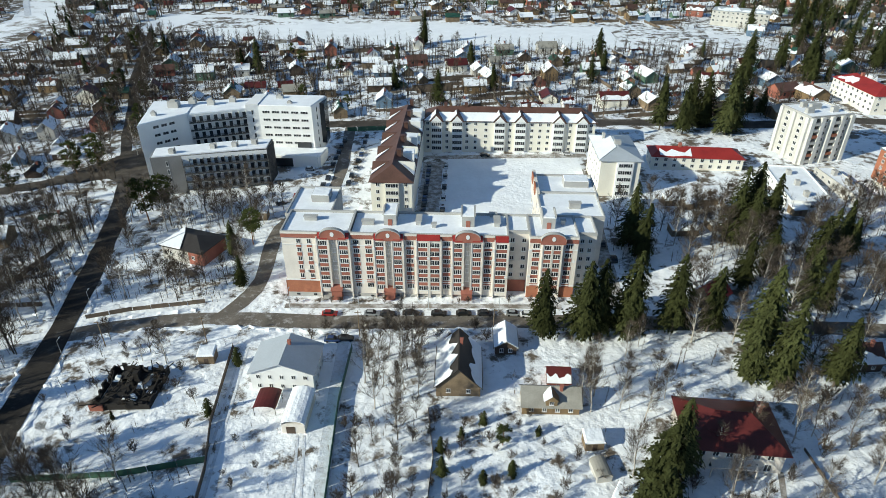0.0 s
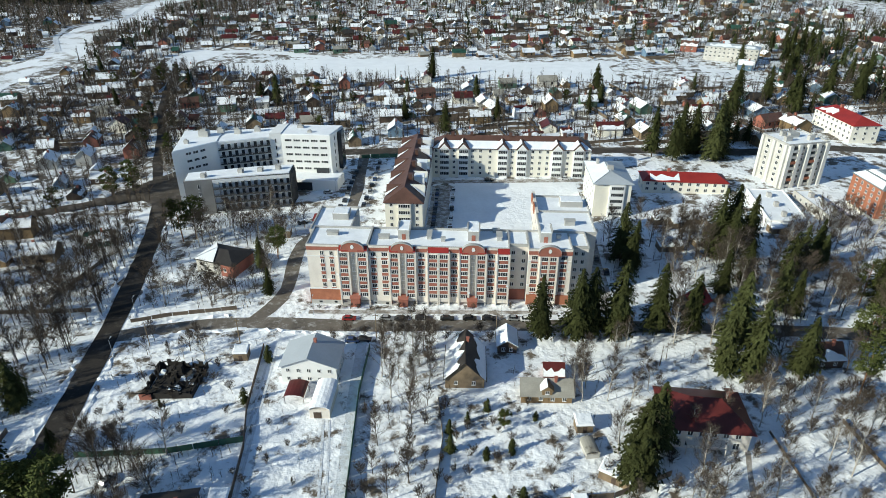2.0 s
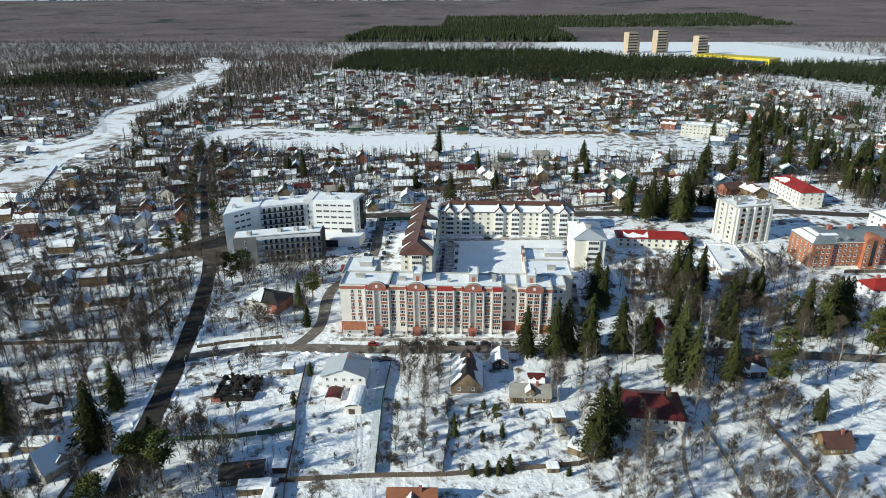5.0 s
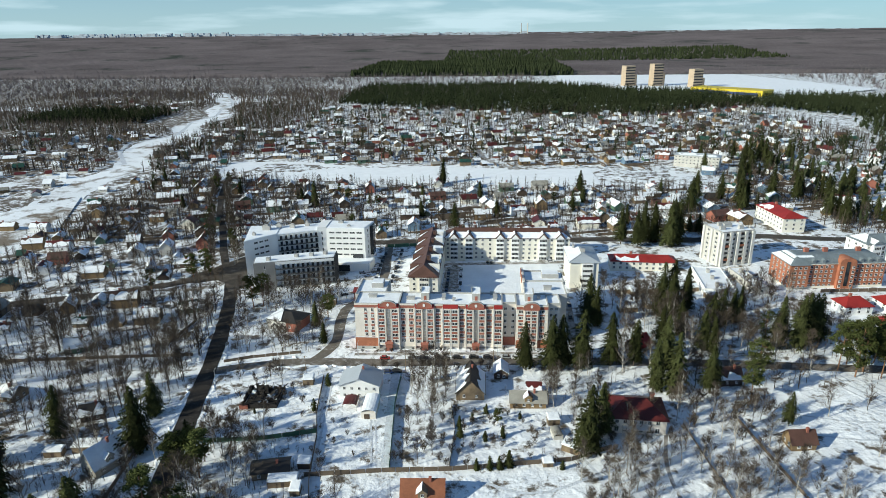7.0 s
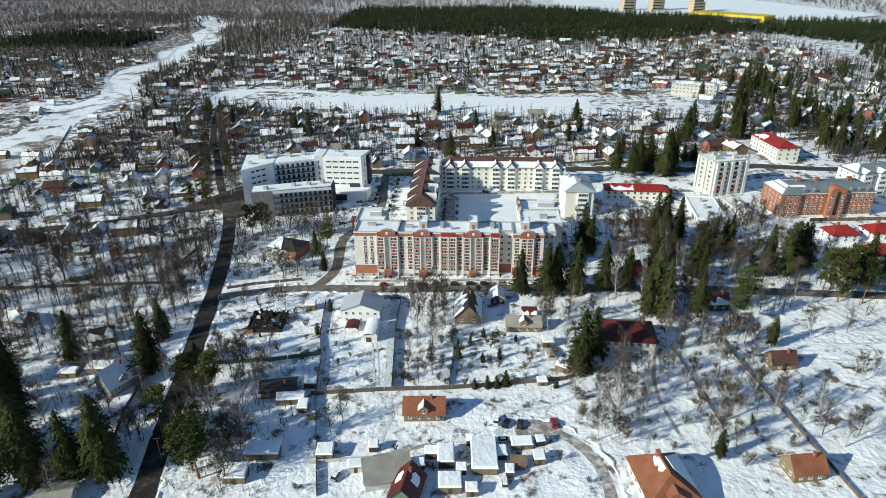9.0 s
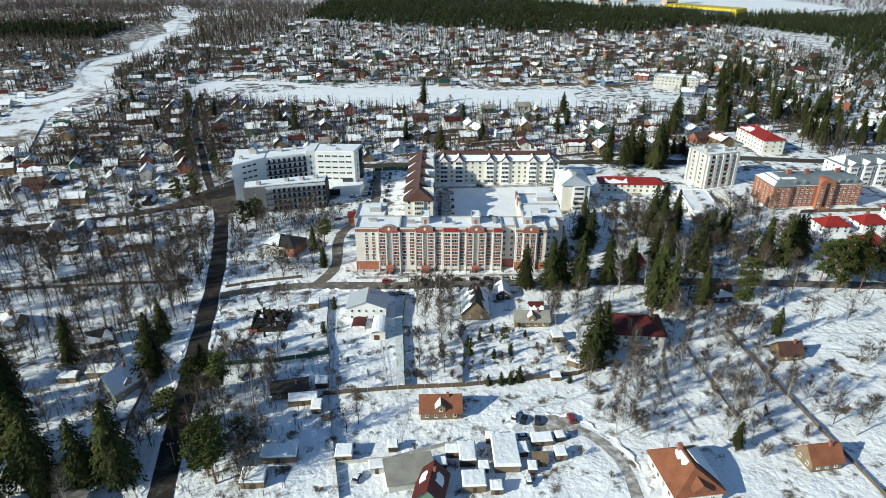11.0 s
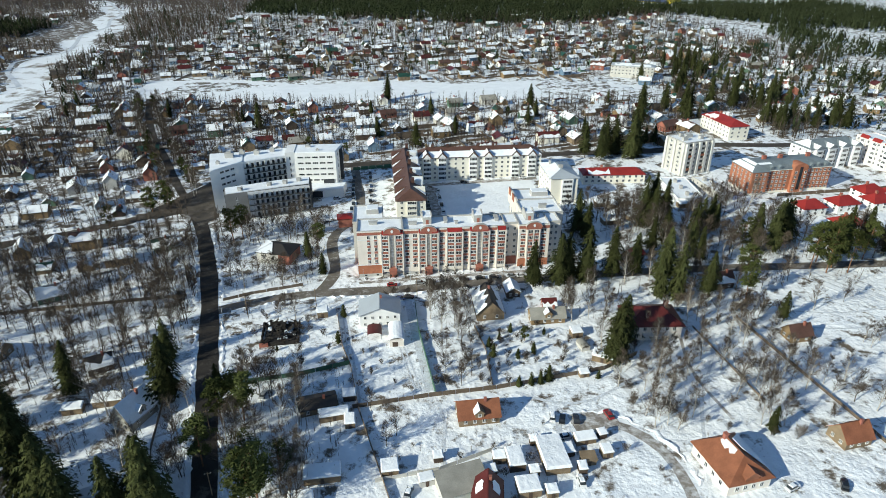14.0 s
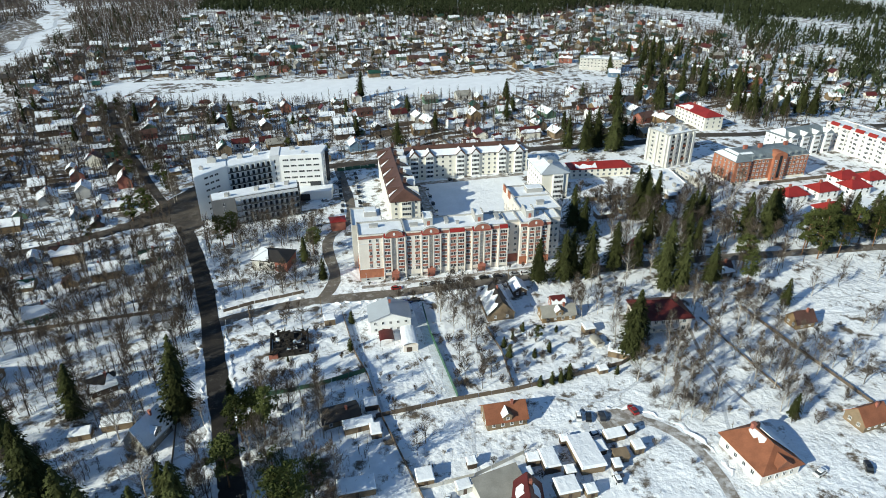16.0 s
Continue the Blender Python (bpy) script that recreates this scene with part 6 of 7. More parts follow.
# ---- trees ----
def spruce_meshes(seed, h=24.0, r=4.2, bare=0.06):
    """Whorls of drooping boughs, each hung with small ragged sprays."""
    g = random.Random(seed)
    t = Shape().rod((0, 0, -0.5), (0, 0, h * 0.5), 0.34, 0.2, 6).rod((0, 0, h * 0.5), (0, 0, h * 0.97), 0.2, 0.03, 5)
    s = Shape()
    k = min(1.0, max(0.4, r / 4.2))
    s.rod((0, 0, h * (bare + 0.04)), (0, 0, h * 0.9), r * 0.55, 0.1, 7)
    ph, ph2 = g.uniform(0, 6.28), g.uniform(0, 6.28)
    layers = int(38 if k > 0.6 else 18)
    for i in range(layers):
        f = i / (layers - 1)
        z = h * (bare + (0.99 - bare) * f)
        rad = r * (1 - f) ** 0.62 * min(1.0, 0.62 + 2.0 * f) * g.uniform(0.78, 1.12) + 0.15
        n = max(5, int(12 - 6 * f))
        off = g.uniform(0, 6.28)
        for b in range(n):
            if g.random() < 0.1:
                continue
            a = off + 6.2832 * b / n + g.uniform(-0.35, 0.35)
            L = rad * g.uniform(0.7, 1.12) * (1 + 0.2 * math.sin(2 * a + ph + 4 * f) + 0.12 * math.sin(3 * a + ph2 - 7 * f))
            c, q = math.cos(a), math.sin(a)
            droop = g.uniform(0.12, 0.45)
            m = max(2, int(L / (0.45 * k)))
            for j in range(m):
                d = L * (0.35 + 0.65 * (j + g.random()) / m)
                side = g.uniform(-0.35, 0.35) * L * 0.5
                px, py, pz = c * d - q * side, q * d + c * side, z + 0.1 * L - droop * d * d / max(L, 0.3)
                w, out, down = g.uniform(0.2, 0.42) * k, g.uniform(0.3, 0.7) * k, g.uniform(0.35, 0.9) * k
                e = g.uniform(-0.4, 0.4) * k
                tip = (px + c * out - q * e, py + q * out + c * e, pz - down)
                s.face((px - q * w, py + c * w, pz + g.uniform(-0.1, 0.25) * k), (px + q * w, py - c * w, pz + g.uniform(-0.1, 0.25) * k), tip)
                if j % 2 == 0:
                    s.face((px - c * 0.6 * k, py - q * 0.6 * k, pz + 0.25 * k), (px - q * w * 1.3, py + c * w * 1.3, pz - 0.15 * k), (px + c * out * 0.8 + q * w, py + q * out * 0.8 - c * w, pz - 0.1 * k))
    return t, s


def pine_meshes(seed, h=20.0, low=0.45):
    g = random.Random(seed)
    lean = (g.uniform(-0.6, 0.6), g.uniform(-0.6, 0.6))
    t = Shape().rod((0, 0, -0.5), (lean[0], lean[1], h * 0.9), 0.28, 0.08, 6)
    s = Shape()
    for i in range(58):
        f = g.uniform(low, 1.0)
        rad = 4.0 * math.sin(math.pi * min(1, (1.08 - f) / (1.2 - low))) * g.uniform(0.25, 1.15) + 0.3
        a = g.uniform(0, 6.28)
        cx, cy, cz = math.cos(a) * rad + lean[0] * f, math.sin(a) * rad + lean[1] * f, h * f
        if i % 3 == 0:
            t.rod((lean[0] * f, lean[1] * f, cz - 0.8), (cx, cy, cz), 0.08, 0.03, 3)
        for _ in range(34):
            d = Vector((g.gauss(0, 1), g.gauss(0, 1), g.gauss(0, 0.6)))
            p = Vector((cx, cy, cz)) + d * 0.55
            u = Vector((g.uniform(-1, 1), g.uniform(-1, 1), g.uniform(-0.6, 0.8))).normalized() * g.uniform(0.3, 0.65)
            v = u.orthogonal().normalized() * 0.2
            s.face(p - u - v, p + u, p - u + v)
    return t, s


def bare_meshes(seed, h=14.0, spread=0.34, twigs=6, stems=1):
    g = random.Random(seed)
    t, s = Shape(), Shape()

    def flat(a, b, w):
        d = Vector(b) - Vector(a)
        v = d.cross(Vector((g.uniform(-1, 1), g.uniform(-1, 1), g.uniform(-1, 1)))).normalized() * w
        s.face(Vector(a) - v, Vector(b), Vector(a) + v)

    for st in range(stems):
        lean = Vector((g.uniform(-1, 1), g.uniform(-1, 1), 0)) * (0.06 if stems == 1 else 0.3) * h
        knots = [Vector((0, 0, -0.4)) + Vector((g.uniform(-1, 1), g.uniform(-1, 1), 0)) * (0 if stems == 1 else 0.6)]
        for i in range(1, 6):
            f = i / 5
            knots.append(knots[0] + lean * f + Vector((g.uniform(-0.2, 0.2), g.uniform(-0.2, 0.2), h * f * 0.96)))
        rad = 0.013 * h
        for i in range(5):
            t.rod(knots[i], knots[i + 1], rad * (1 - i * 0.19), rad * (1 - (i + 1) * 0.19) + 0.008, 5)
        for _ in range(int(32 / stems) + 4):
            f = g.uniform(0.2, 0.97)
            k = min(4, int(f * 5))
            p = knots[k].lerp(knots[k + 1], f * 5 - k)
            a = g.uniform(0, 6.28)
            L = h * spread * (1.15 - f) * g.uniform(0.6, 1.2) + 0.4
            dirn = Vector((math.cos(a), math.sin(a), g.uniform(0.8, 2.0))).normalized()
            q = p + dirn * L
            t.rod(p, q, 0.05 * (1.25 - f) + 0.015, 0.012, 3)
            for _ in range(6):
                ff = g.uniform(0.25, 1.0)
                b = p.lerp(q, ff)
                d2 = (dirn + Vector((g.uniform(-1, 1), g.uniform(-1, 1), g.uniform(-0.3, 0.8))) * 0.7).normalized()
                e = b + d2 * L * g.uniform(0.3, 0.6)
                flat(b, e, 0.035)
                for _ in range(twigs):
                    b2 = b.lerp(e, g.uniform(0.1, 1.0))
                    d3 = (d2 + Vector((g.uniform(-1, 1), g.uniform(-1, 1), g.uniform(-0.4, 0.8))) * 0.8).normalized()
                    flat(b2, b2 + d3 * g.uniform(0.06, 0.14) * h, 0.021)
    return t, s


def tree_kind(name, label, trunk, crown, mat_trunk, mat_crown, category="tree"):
    T = thing(name, 0, 0, 0, label, category)
    part("trunk", trunk, mat_trunk, T)
    part("crown", crown, mat_crown, T)
    return T


SPRUCES = [tree_kind("spruce_tree", "tall dark green spruce in the snow", *spruce_meshes(i, 24, 5.3 + 0.5 * (i % 3), (0.06, 0.12, 0.05, 0.16, 0.08)[i]), M_BARK, M_NEEDLE) for i in range(5)]
PINES = [tree_kind("pine_tree", "pine with bare reddish trunk and high crown", *pine_meshes(20 + i, 19, (0.35, 0.22, 0.45)[i]), M_PINEBARK, M_PINE) for i in range(3)]
BIRCHES = [tree_kind("birch_tree", "leafless birch with a pale trunk", *bare_meshes(40 + i, 16, 0.3), M_BIRCH, M_TWIG) for i in range(4)]
BARES = [tree_kind("bare_tree", "leafless grey-brown tree in snow", *bare_meshes(60 + i, 13, 0.4), M_BARK, M_TWIG) for i in range(5)]
BUSHES = [tree_kind("bush", "leafless brown bush in snow", *bare_meshes(80 + i, 5, 0.5, 5, 4), M_BARK, M_TWIG, "bush") for i in range(4)]
JUNIPERS = [tree_kind("conifer_shrub", "small dark evergreen shrub in a garden", *spruce_meshes(90 + i, 5, 1.5, 0.02), M_BARK, M_NEEDLE, "shrub") for i in range(2)]
USED = set()
rng = random.Random(21)
STANDING = []


def plant(kinds, x, y, size=1.0, wide=None):
    T = rng.choice(kinds)
    m = pose(x, y, ground_height(x, y), rng.uniform(-2, 2), rng.uniform(-2, 2), rng.uniform(0, 360)) @ Matrix.Diagonal((*[(wide or 1.0) * size] * 2, size, 1))
    if T not in USED:
        USED.add(T)
        T.matrix_world = m
    else:
        c = copy_thing(T, Matrix.Identity(4))
        c.matrix_world = m
    STANDING.append((x, y))


# spruces that can be told apart
for x, y, s in ((73, -18.6, 0.91), (83.7, -19.4, 1.04), (88, -17.5, 1.0), (96, -16, 1.07), (107.8, -16, 1.0), (117, -16, 0.88), (126.3, -25.3, 1.14), (121.2, -34.2, 0.88), (127.9, -36, 1.05), (140.4, -36.6, 0.87), (107.5, 20, 0.85), (106, 29, 0.95)):
    plant(SPRUCES, x, y, s)
for x, y, s in ((96.5, -62, 0.85), (148, -3.5, 0.8), (147, 37, 1.1), (140.5, 33, 1.1), (153, 36, 0.95), (143.5, 27, 1.0), (164, 19.5, 0.8), (171, 24, 0.7), (179, 36, 0.55), (157, 12, 0.85), (133, 4, 0.75)):
    plant(SPRUCES, x, y, s)
for x, y, s in ((179, -2.5, 0.75), (187.7, -3.3, 1.03), (192.5, 1, 1.0), (200, 7, 0.9), (183, 4, 0.9), (196, 3, 0.95), (218, -8, 0.95), (228, -8, 0.9), (236, -14, 0.9), (243, -4, 0.85), (252, -12, 0.8)):
    plant(SPRUCES, x, y, s)
for x, y, s in ((153, -42.5, 0.9), (174.8, 0, 0.95), (199, -25, 1.25), (204, -21, 1.2), (195, -20, 1.1), (208, -26, 1.05), (201, -15, 1.1), (222, -16, 1.0), (231, -20, 1.0), (212, -14, 0.9)):
    plant(PINES, x, y, s, 0.9)
for x, y, s in ((143, 137, 1.0), (152, 131, 1.0), (158, 143, 1.1), (165, 142, 1.1), (171, 130, 1.2), (176, 138, 1.2), (181, 146, 1.1), (207, 208, 1.1), (222, 239, 1.0), (238, 234, 1.0)):
    plant(SPRUCES, x, y, s)
for x, y, s in ((245, 215, 1.2), (252, 222, 1.0), (281, 245, 1.1), (294, 235, 1.0), (300, 242, 0.9), (318, 246, 0.8), (318, 236, 0.9), (348, 210, 0.9), (135, 260, 0.9), (123, 214, 0.7), (36, 178, 0.8), (-80, 243, 0.9), (20, 315, 1.0)):
    plant(SPRUCES, x, y, s)
for x, y, s in ((-76, -119, 1.25), (-70, -125, 1.2), (-88, -108, 1.3), (-51.4, -121, 1.2), (-56, -113, 0.9), (-60.5, -74, 1.1), (-94, -66, 0.9), (-66.7, -51.4, 0.75), (-24, 23, 0.55), (-15.8, 5, 0.45), (90, -71.2, 1.05), (123, -112, 0.45), (160, -57, 0.55), (-96, -95, 1.1), (-108, -80, 1.0), (-82, -131, 1.2), (-60, -122, 1.0), (-104, -118, 1.2), (-118, -96, 1.0), (-46, -68, 0.4)):
    plant(SPRUCES, x, y, s)
for x, y, s in ((-38, -84, 1.0), (-34.5, -86, 0.95), (-41, -87, 0.85), (-24, -122, 1.1), (-27, -119, 1.0), (-20, -112, 0.8), (-43, -104, 0.9), (-30, -108, 0.85), (-62, 44, 0.95), (-58, 47, 0.9), (-114, 89, 0.8), (-109, 98, 0.8), (-105, 92, 0.7), (-20, 30, 0.7), (162, -26, 0.9), (-130, 70, 0.7), (61, -56, 0.35)):
    plant(PINES, x, y, s, 1.15)
for x, y, s in ((53.6, -81, 0.9), (58, -80.5, 1.0), (61, -80.5, 1.0), (64, -79.5, 1.3), (56.6, -66, 0.8), (62.6, -64, 0.9), (48, -64, 1.1), (47.5, -58, 0.9), (80.7, -80.5, 0.7), (-5.7, -30.6, 1.1), (-7, -48, 1.0), (52, -54, 0.7), (57, -50, 0.8), (69, -53, 0.6), (-29, -50, 0.5)):
    plant(JUNIPERS, x, y, s)


def grove(kinds, x0, x1, y0, y1, count, lo, hi, margin=2.0, gap=2.5):
    done = 0
    for _ in range(count * 4):
        if done >= count:
            break
        x, y = rng.uniform(x0, x1), rng.uniform(y0, y1)
        if not is_free(x, y, margin) or any((x - a) ** 2 + (y - b) ** 2 < gap * gap for a, b in STANDING[-250:]) or any((x - a) ** 2 + (y - b) ** 2 < 36 for a, b in placed):
            continue
        plant(kinds, x, y, rng.uniform(lo, hi))
        done += 1


MIX = BARES + BIRCHES
grove(MIX, -200, -74, -60, 44, 80, 0.8, 1.35)
grove(MIX, -54, -14, -125, -66, 34, 0.7, 1.2)
grove(MIX + BUSHES, -58, -24, -32, -18, 8, 0.5, 0.8)
grove(MIX, -90, -66, -40, 40, 16, 0.9, 1.25)
grove(MIX, -62, -14, -4, 60, 40, 0.7, 1.1)
grove(MIX, -160, -60, -140, -60, 40, 0.8, 1.3)
grove(BIRCHES, 27, 42, -52, -22, 16, 0.75, 1.0)
grove(BUSHES + BARES[:2], 27, 46, -80, -48, 22, 0.5, 0.9)
grove(BUSHES, 46, 82, -76, -48, 14, 0.4, 0.7)
grove(BIRCHES, 80, 100, -48, -20, 10, 0.6, 1.0)
grove(BIRCHES, 84, 132, -110, -66, 26, 0.6, 1.0)
grove(BUSHES, 120, 165, -60, -40, 14, 0.8, 1.3)
grove(MIX, 125, 215, -112, -40, 26, 0.5, 0.9)
grove(BIRCHES, 86, 145, -112, -40, 20, 0.7, 1.05)
grove(BUSHES, 84, 145, -115, -64, 24, 0.5, 1.0)
grove(BUSHES, 24, 82, -80, -46, 18, 0.4, 0.8)
grove(MIX, 118, 260, -35, 60, 60, 0.8, 1.2)
grove(SPRUCES, 212, 300, -40, 4, 10, 0.7, 1.0)
grove(SPRUCES, 140, 180, -10, 46, 4, 0.5, 0.8)
grove(BIRCHES, 90, 150, -100, -40, 8, 0.75, 1.1)
grove(MIX, 150, 215, -112, -62, 14, 0.6, 1.0)
grove(MIX, 100, 210, -30, 50, 40, 0.8, 1.2)
grove(MIX, 190, 330, -130, -50, 24, 0.6, 1.0)
grove(BUSHES, 0, 90, -3.8, -1.5, 18, 0.3, 0.5, 0.0)
grove(BUSHES, -58, -4, -60, -26, 16, 0.4, 0.8)
grove(BUSHES, 4, 90, -128, -86, 14, 0.3, 0.6)
grove(BUSHES, 0, 90, -22, -16, 12, 0.4, 0.8, 0.5)
grove(BUSHES, -4, 16, -80, -56, 8, 0.4, 0.6)
grove(BARES, 0, 20, -106, -86, 3, 0.6, 0.9)
grove(MIX, -240, 330, 150, 345, 60, 0.6, 1.0)
for (x0, y0), (x1, y1) in zip(VILLAGE_ROAD[1:], VILLAGE_ROAD[2:7]):
    length = math.hypot(x1 - x0, y1 - y0)
    for i in range(int(length / 7)):
        for side in (-1, 1):
            f, off = (i + rng.random()) * 7 / length, side * rng.uniform(4.5, 9)
            x, y = x0 + (x1 - x0) * f - (y1 - y0) / length * off, y0 + (y1 - y0) * f + (x1 - x0) / length * off
            plant(PINES, x, y, rng.uniform(0.5, 0.8)) if rng.random() < 0.14 else plant(MIX, x, y, rng.uniform(0.8, 1.25))
grove(SPRUCES, 230, 380, 170, 420, 40, 0.7, 1.05)
grove(SPRUCES + PINES, -260, 260, 150, 345, 30, 0.4, 0.7)
grove(MIX, -230, 260, 335, 352, 26, 0.5, 0.8, 0.0)
grove(BARES, -60, 200, 385, 412, 24, 0.5, 0.8, 0.0)


# ---- distant woods ----
def woods(name, label, material, count, where, lo, hi, wide, seed, tiers=2):
    g = random.Random(seed)
    s = Shape()
    done = 0
    while done < count:
        x, y = where(g)
        done += 1
        h = g.uniform(lo, hi)
        r = wide * h
        z = ground_height(x, y)
        if tiers == 0:
            # a ragged crown of separate boughs
            for k in range(15):
                f = 0.14 + 0.86 * (k + g.random()) / 15
                rr, a = r * min(1.0, 2.2 * f) * (1.02 - f) ** 0.6 * g.uniform(0.35, 1.1), g.uniform(0, 6.28)
                cx, cy, cz = x + math.cos(a) * rr, y + math.sin(a) * rr, z + h * f
                w, b = h * 0.09 * (1.25 - f), g.uniform(-0.6, 0.6)
                c, q = math.cos(a + b), math.sin(a + b)
                s.face((cx - q * w, cy + c * w, cz - 0.2 * w), (cx + q * w, cy - c * w, cz + 0.3 * w), (cx + c * w, cy + q * w, cz - 1.9 * w))
                s.face((cx - q * w * 0.8, cy + c * w * 0.8, cz - w), (cx + q * w * 0.8, cy - c * w * 0.8, cz - w), (cx - c * w * 0.4, cy - q * w * 0.4, cz + 1.5 * w))
            continue
        for k in range(tiers):
            z0, z1 = z + h * (0.12 + 0.4 * k), z + h * (0.72 + 0.3 * k)
            rr = r * (1 - 0.4 * k)
            off = g.uniform(0, 6.28)
            ring = [(x + math.cos(off + 1.2566 * i) * rr * g.uniform(0.7, 1.2), y + math.sin(off + 1.2566 * i) * rr * g.uniform(0.7, 1.2), z0 + g.uniform(-0.1, 0.1) * h) for i in range(5)]
            tip = (x + g.uniform(-0.15, 0.15) * r, y + g.uniform(-0.15, 0.15) * r, z1)
            for i in range(5):
                s.face(ring[i], ring[(i + 1) % 5], tip)
    return tagged(part(name, s, material), label, "forest", kind="stuff")


def bare_woods(name, label, material, count, where, lo, hi, seed, branches=17, thick=1.0):
    """Leafless trees too far off to count: a stem and a fan of thin branches each."""
    g = random.Random(seed)
    v, f = [], []
    for _ in range(count):
        x, y = where(g)
        h = g.uniform(lo, hi)
        z = ground_height(x, y)
        lx, ly = g.uniform(-0.08, 0.08) * h, g.uniform(-0.08, 0.08) * h
        for k in range(branches):
            a, w = g.uniform(0, 6.28), (0.045 + 0.003 * h if k else 0.08 + 0.008 * h) * thick
            f0 = g.uniform(0.22, 0.97) if k else 0.0
            r = h * g.uniform(0.1, 0.34) * (1.12 - f0) if k else 0.0
            x0, y0, z0 = x + lx * f0, y + ly * f0, z + h * f0 - (0.0 if k else 0.3)
            z1 = z0 + r * g.uniform(0.5, 1.5) if k else z + h
            b = g.uniform(0, 3.14)
            dx, dy = math.cos(b) * w, math.sin(b) * w
            n = len(v)
            v += [(x0 - dx, y0 - dy, z0), (x0 + dx, y0 + dy, z0), (x0 + math.cos(a) * r, y0 + math.sin(a) * r, z1)] if k else [(x - dx, y - dy, z0), (x + dx, y + dy, z0), (x + lx, y + ly, z1)]
            f.append((n, n + 1, n + 2))
    me = bpy.data.meshes.new(name)
    me.from_pydata(v, [], f)
    me.materials.append(material)
    return tagged(new(name, me), label, "forest", kind="stuff")


BENDS = [(a + (c - a) * i / 5, b + (d - b) * i / 5) for (a, b), (c, d) in zip(MEADOW_BENDS, MEADOW_BENDS[1:]) for i in range(5)]


def spread(x0, x1, y0, y1):
    return lambda g: (g.uniform(x0, x1), g.uniform(y0, y1))


def pine_belt(g):
    while True:
        x, y = g.uniform(-220, 900), g.uniform(680, 1330)
        near = 870 - 0.55 * (x + 12) if x < 190 else 765 + max(0.0, x - 316) * 0.6
        far = 1330 if x < 120 else 1390 - 0.8 * (x - 120)
        if x > 520:
            near, far = max(600, 874 - 1.3 * (x - 520)), 1010
        if near < y < far + 20 * math.sin(x * 0.03):
            return x, y


def not_plain(x0, x1, y0, y1):
    def pick(g):
        while True:
            x, y = g.uniform(x0, x1), g.uniform(y0, y1)
            if not (200 < x < 900 and 1040 < y < 1690):
                return x, y
    return pick


def off_field(x0, x1, y0, y1):
    def pick(g):
        while True:
            x, y = g.uniform(x0, x1), g.uniform(y0, y1)
            if is_free(x, y, 1.0):
                return x, y
    return pick


def off_meadow(x0, x1, y0, y1):
    """Thickets broken by open boggy clearings."""
    def pick(g):
        while True:
            x, y = g.uniform(x0, x1), g.uniform(y0, y1)
            gap = min(math.hypot(x - a, y - b) for a, b in BENDS)
            if noise.noise((x * 0.008, y * 0.006, 3.0)) > -0.3 and gap > 27 and not (-420 < x < -255 and 128 < y < 372 and y > 130 - 1.2 * (x + 255) - 60):
                return x, y
    return pick


def pine_slope(g):
    """Pine wood broken by clearings on the east side."""
    while True:
        x, y = g.uniform(400, 950), g.uniform(120, 700)
        if noise.noise((x * 0.011, y * 0.011, 7.0)) > -0.1 and x > 490 + 0.3 * (y - 400) and y > 90 + 0.25 * (x - 330):
            return x, y


woods("far_conifers", "belt of dark conifers behind the village", M_FARCONIFER, 8500, pine_belt, 12, 20, 0.2, 1, 0)
woods("far_conifers", "scattered conifers of the far village", M_FARCONIFER, 520, off_field(-330, 520, 420, 900), 8, 17, 0.19, 2, 0)
woods("far_conifers", "conifers on the rising ground", M_FARCONIFER, 1700, pine_slope, 10, 20, 0.2, 3, 0)
woods("far_conifers", "conifers among the eastern houses", M_FARCONIFER, 240, off_field(300, 520, 170, 520), 10, 20, 0.2, 9, 0)
bare_woods("far_thicket", "bare trees among the eastern houses", M_TWIG, 1100, off_field(290, 560, 150, 600), 5, 14, 22, 30, 1.6)
woods("far_conifers", "distant conifer forest", M_FARCONIFER, 5500, spread(-340, 330, 1690, 2350), 14, 24, 0.34, 4)
woods("far_conifers", "distant conifer forest behind the construction plain", M_FARCONIFER, 4500, spread(-100, 1250, 2350, 3000), 14, 24, 0.34, 8)
woods("far_conifers", "dark conifer stand west of the creek", M_FARCONIFER, 700, spread(-680, -480, 720, 840), 12, 20, 0.24, 5, 0)
woods("far_conifers", "scattered conifers on the boggy west side", M_FARCONIFER, 260, off_meadow(-700, -250, 180, 1000), 8, 18, 0.2, 6, 0)
bare_woods("far_thicket", "bare brown trees round the far village", M_TWIG, 9000, off_field(-340, 520, 385, 900), 5, 14, 5, 18, 2.1)
bare_woods("far_thicket", "bare brown garden trees and bushes", M_TWIG, 4200, off_field(-260, 330, 150, 360), 3, 13, 15, 34, 1.6)
bare_woods("far_thicket", "bare undergrowth between road and woods", M_TWIG, 1700, off_field(-240, -64, -130, 60), 1.5, 6, 16, 26, 1.0)
bare_woods("far_thicket", "tall bare trees of the neglected wood", M_TWIG, 600, off_field(-260, -66, -70, 110), 9, 18, 26, 110, 0.95)
bare_woods("far_thicket", "tall bare trees beside the village road", M_TWIG, 420, off_field(-230, -88, 110, 350), 8, 17, 27, 80, 0.9)
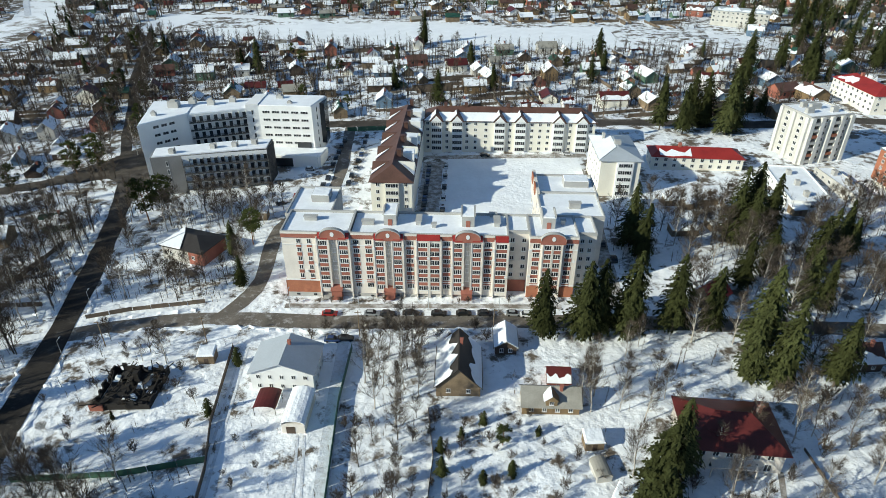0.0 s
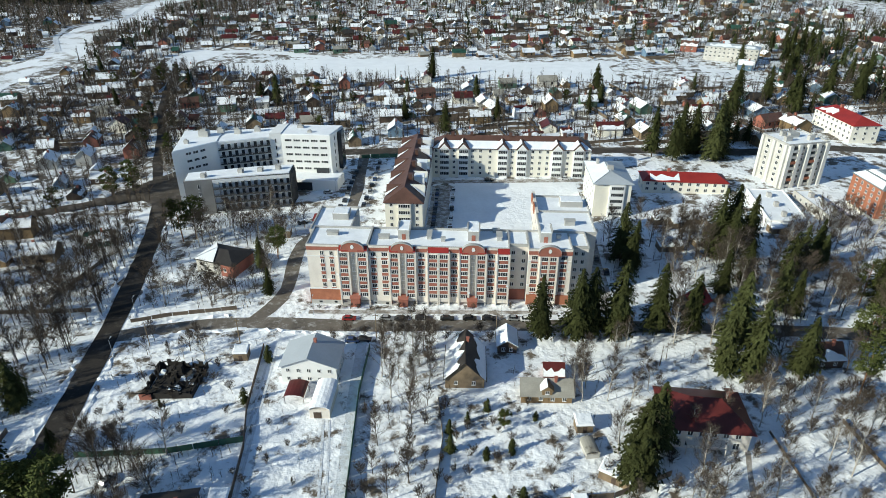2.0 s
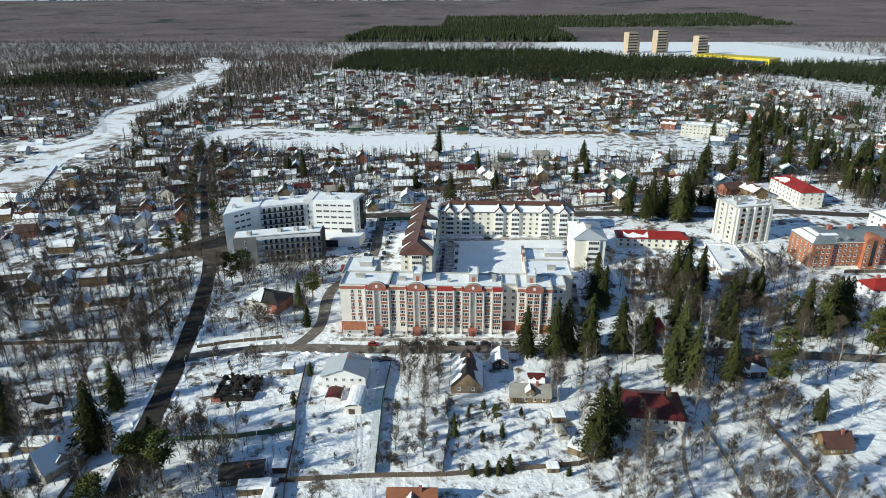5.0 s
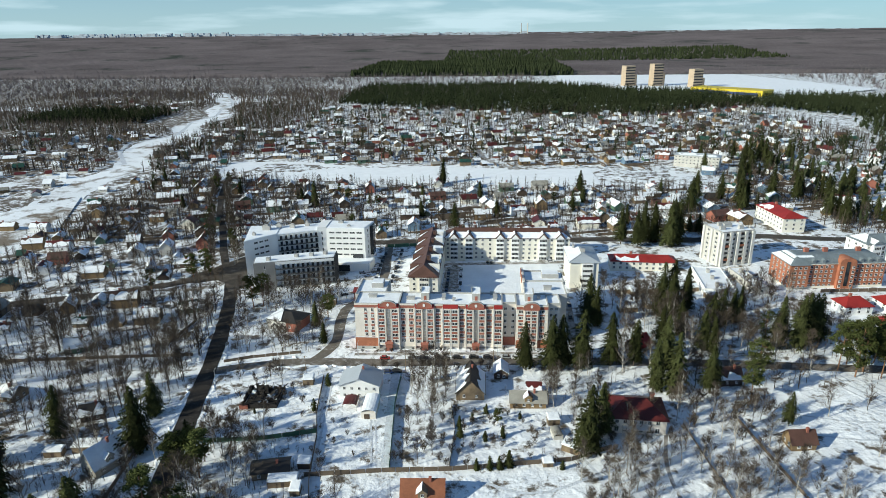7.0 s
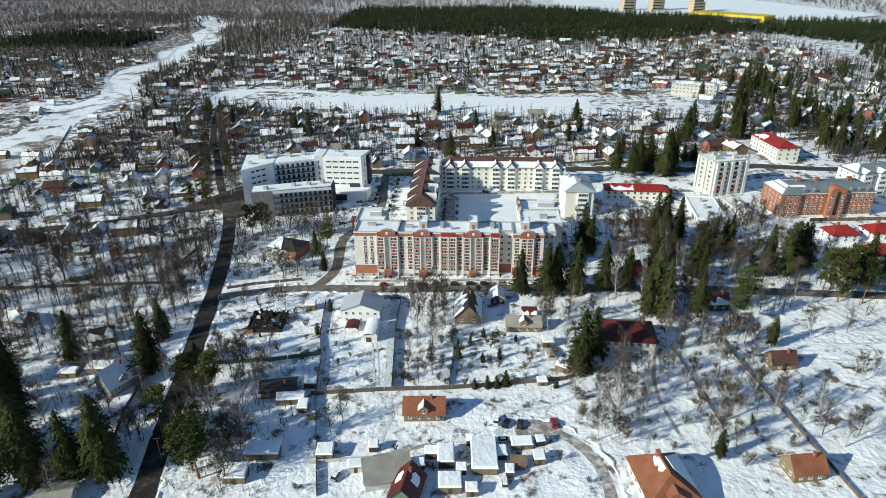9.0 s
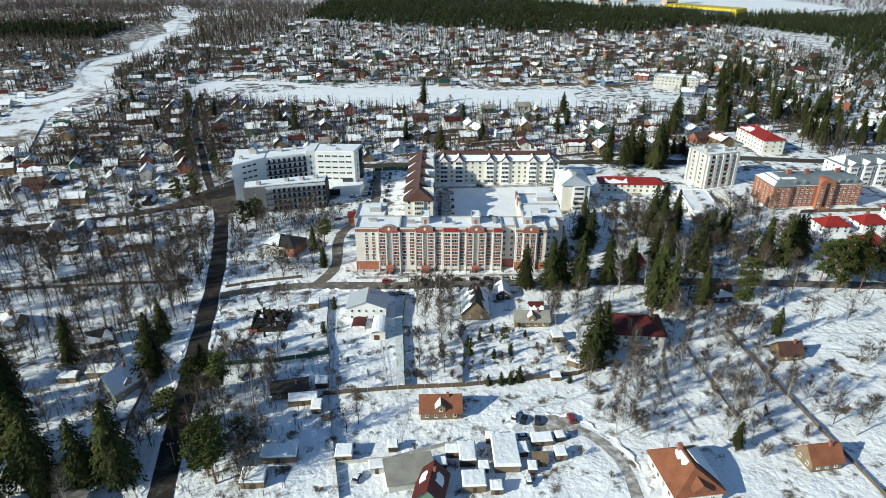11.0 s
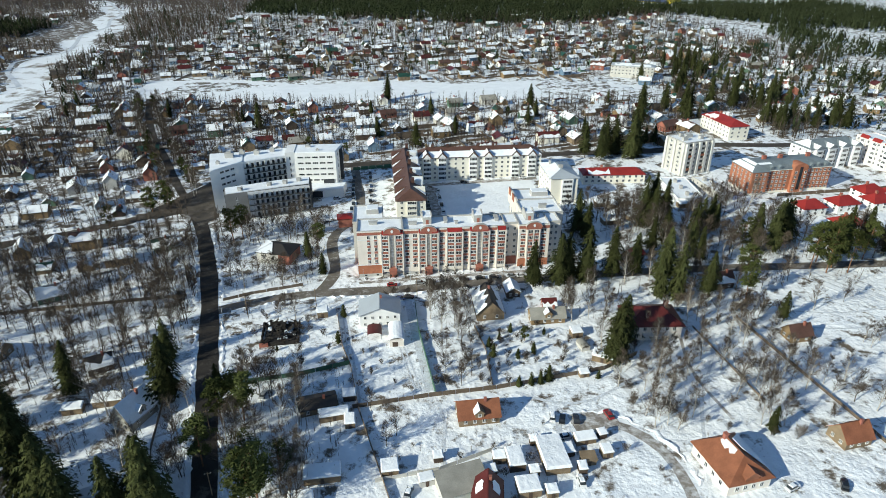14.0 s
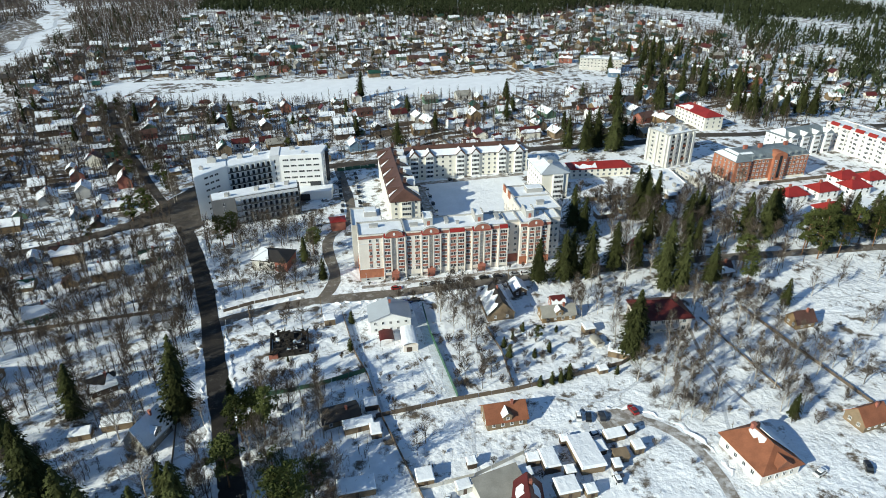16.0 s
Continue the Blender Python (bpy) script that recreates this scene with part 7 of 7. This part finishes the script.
bare_woods("far_thicket", "bare saplings among the spruces", M_TWIG, 500, off_field(100, 260, -34, 62), 2, 8, 17)
bare_woods("far_thicket", "bare saplings beside the side road", M_TWIG, 320, off_field(-58, -20, -4, 62), 1.5, 5, 18)
bare_woods("far_thicket", "bare bushes and saplings in the gardens", M_TWIG, 260, off_field(-50, 140, -112, -16), 1.0, 4, 21, 26, 0.7)
bare_woods("far_thicket", "bare saplings in the neglected plots", M_TWIG, 420, off_field(-52, -4, -128, -64), 1.5, 5, 19)
bare_woods("far_thicket", "bare thickets on the boggy west side", M_TWIG, 17000, off_meadow(-900, -215, 140, 1250), 5, 14, 6, 20, 3.0)
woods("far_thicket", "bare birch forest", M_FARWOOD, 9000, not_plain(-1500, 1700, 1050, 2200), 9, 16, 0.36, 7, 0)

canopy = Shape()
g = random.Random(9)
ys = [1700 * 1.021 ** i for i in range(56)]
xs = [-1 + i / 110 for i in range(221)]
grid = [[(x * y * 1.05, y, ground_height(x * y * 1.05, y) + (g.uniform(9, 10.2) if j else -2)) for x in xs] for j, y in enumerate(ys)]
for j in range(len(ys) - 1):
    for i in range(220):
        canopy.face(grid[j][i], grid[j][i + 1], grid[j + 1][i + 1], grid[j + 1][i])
tagged(part("far_forest", canopy, M_FARWOOD), "endless bare forest tinted hazy grey-brown to the horizon", "forest", kind="stuff")

# the city on the skyline
city = Shape()
for i in range(420):
    u = g.uniform(-0.72, 0.08) if i < 330 else g.uniform(0.0, 0.6)
    y = g.uniform(4350, 4600)
    x = u * y
    z = ground_height(x, y)
    w, h = g.uniform(8, 26), (g.uniform(6, 34) if i < 330 else g.uniform(3, 9)) * (0.8 if u < -0.4 else 0.5)
    city.box(x - w, x + w, y - 10, y + 10, z - 5, z + h + 8)
tagged(part("distant_city", city, M_CITY), "pale, haze-tinted tower blocks of a city on the skyline", "city", kind="stuff")
for x in (330, 375):
    y = 4450
    tagged(part("factory_chimney", Shape().rod((x, y, 60), (x, y, 170), 4, 3, 8), M_PANEL), "tall distant factory chimney", "chimney")
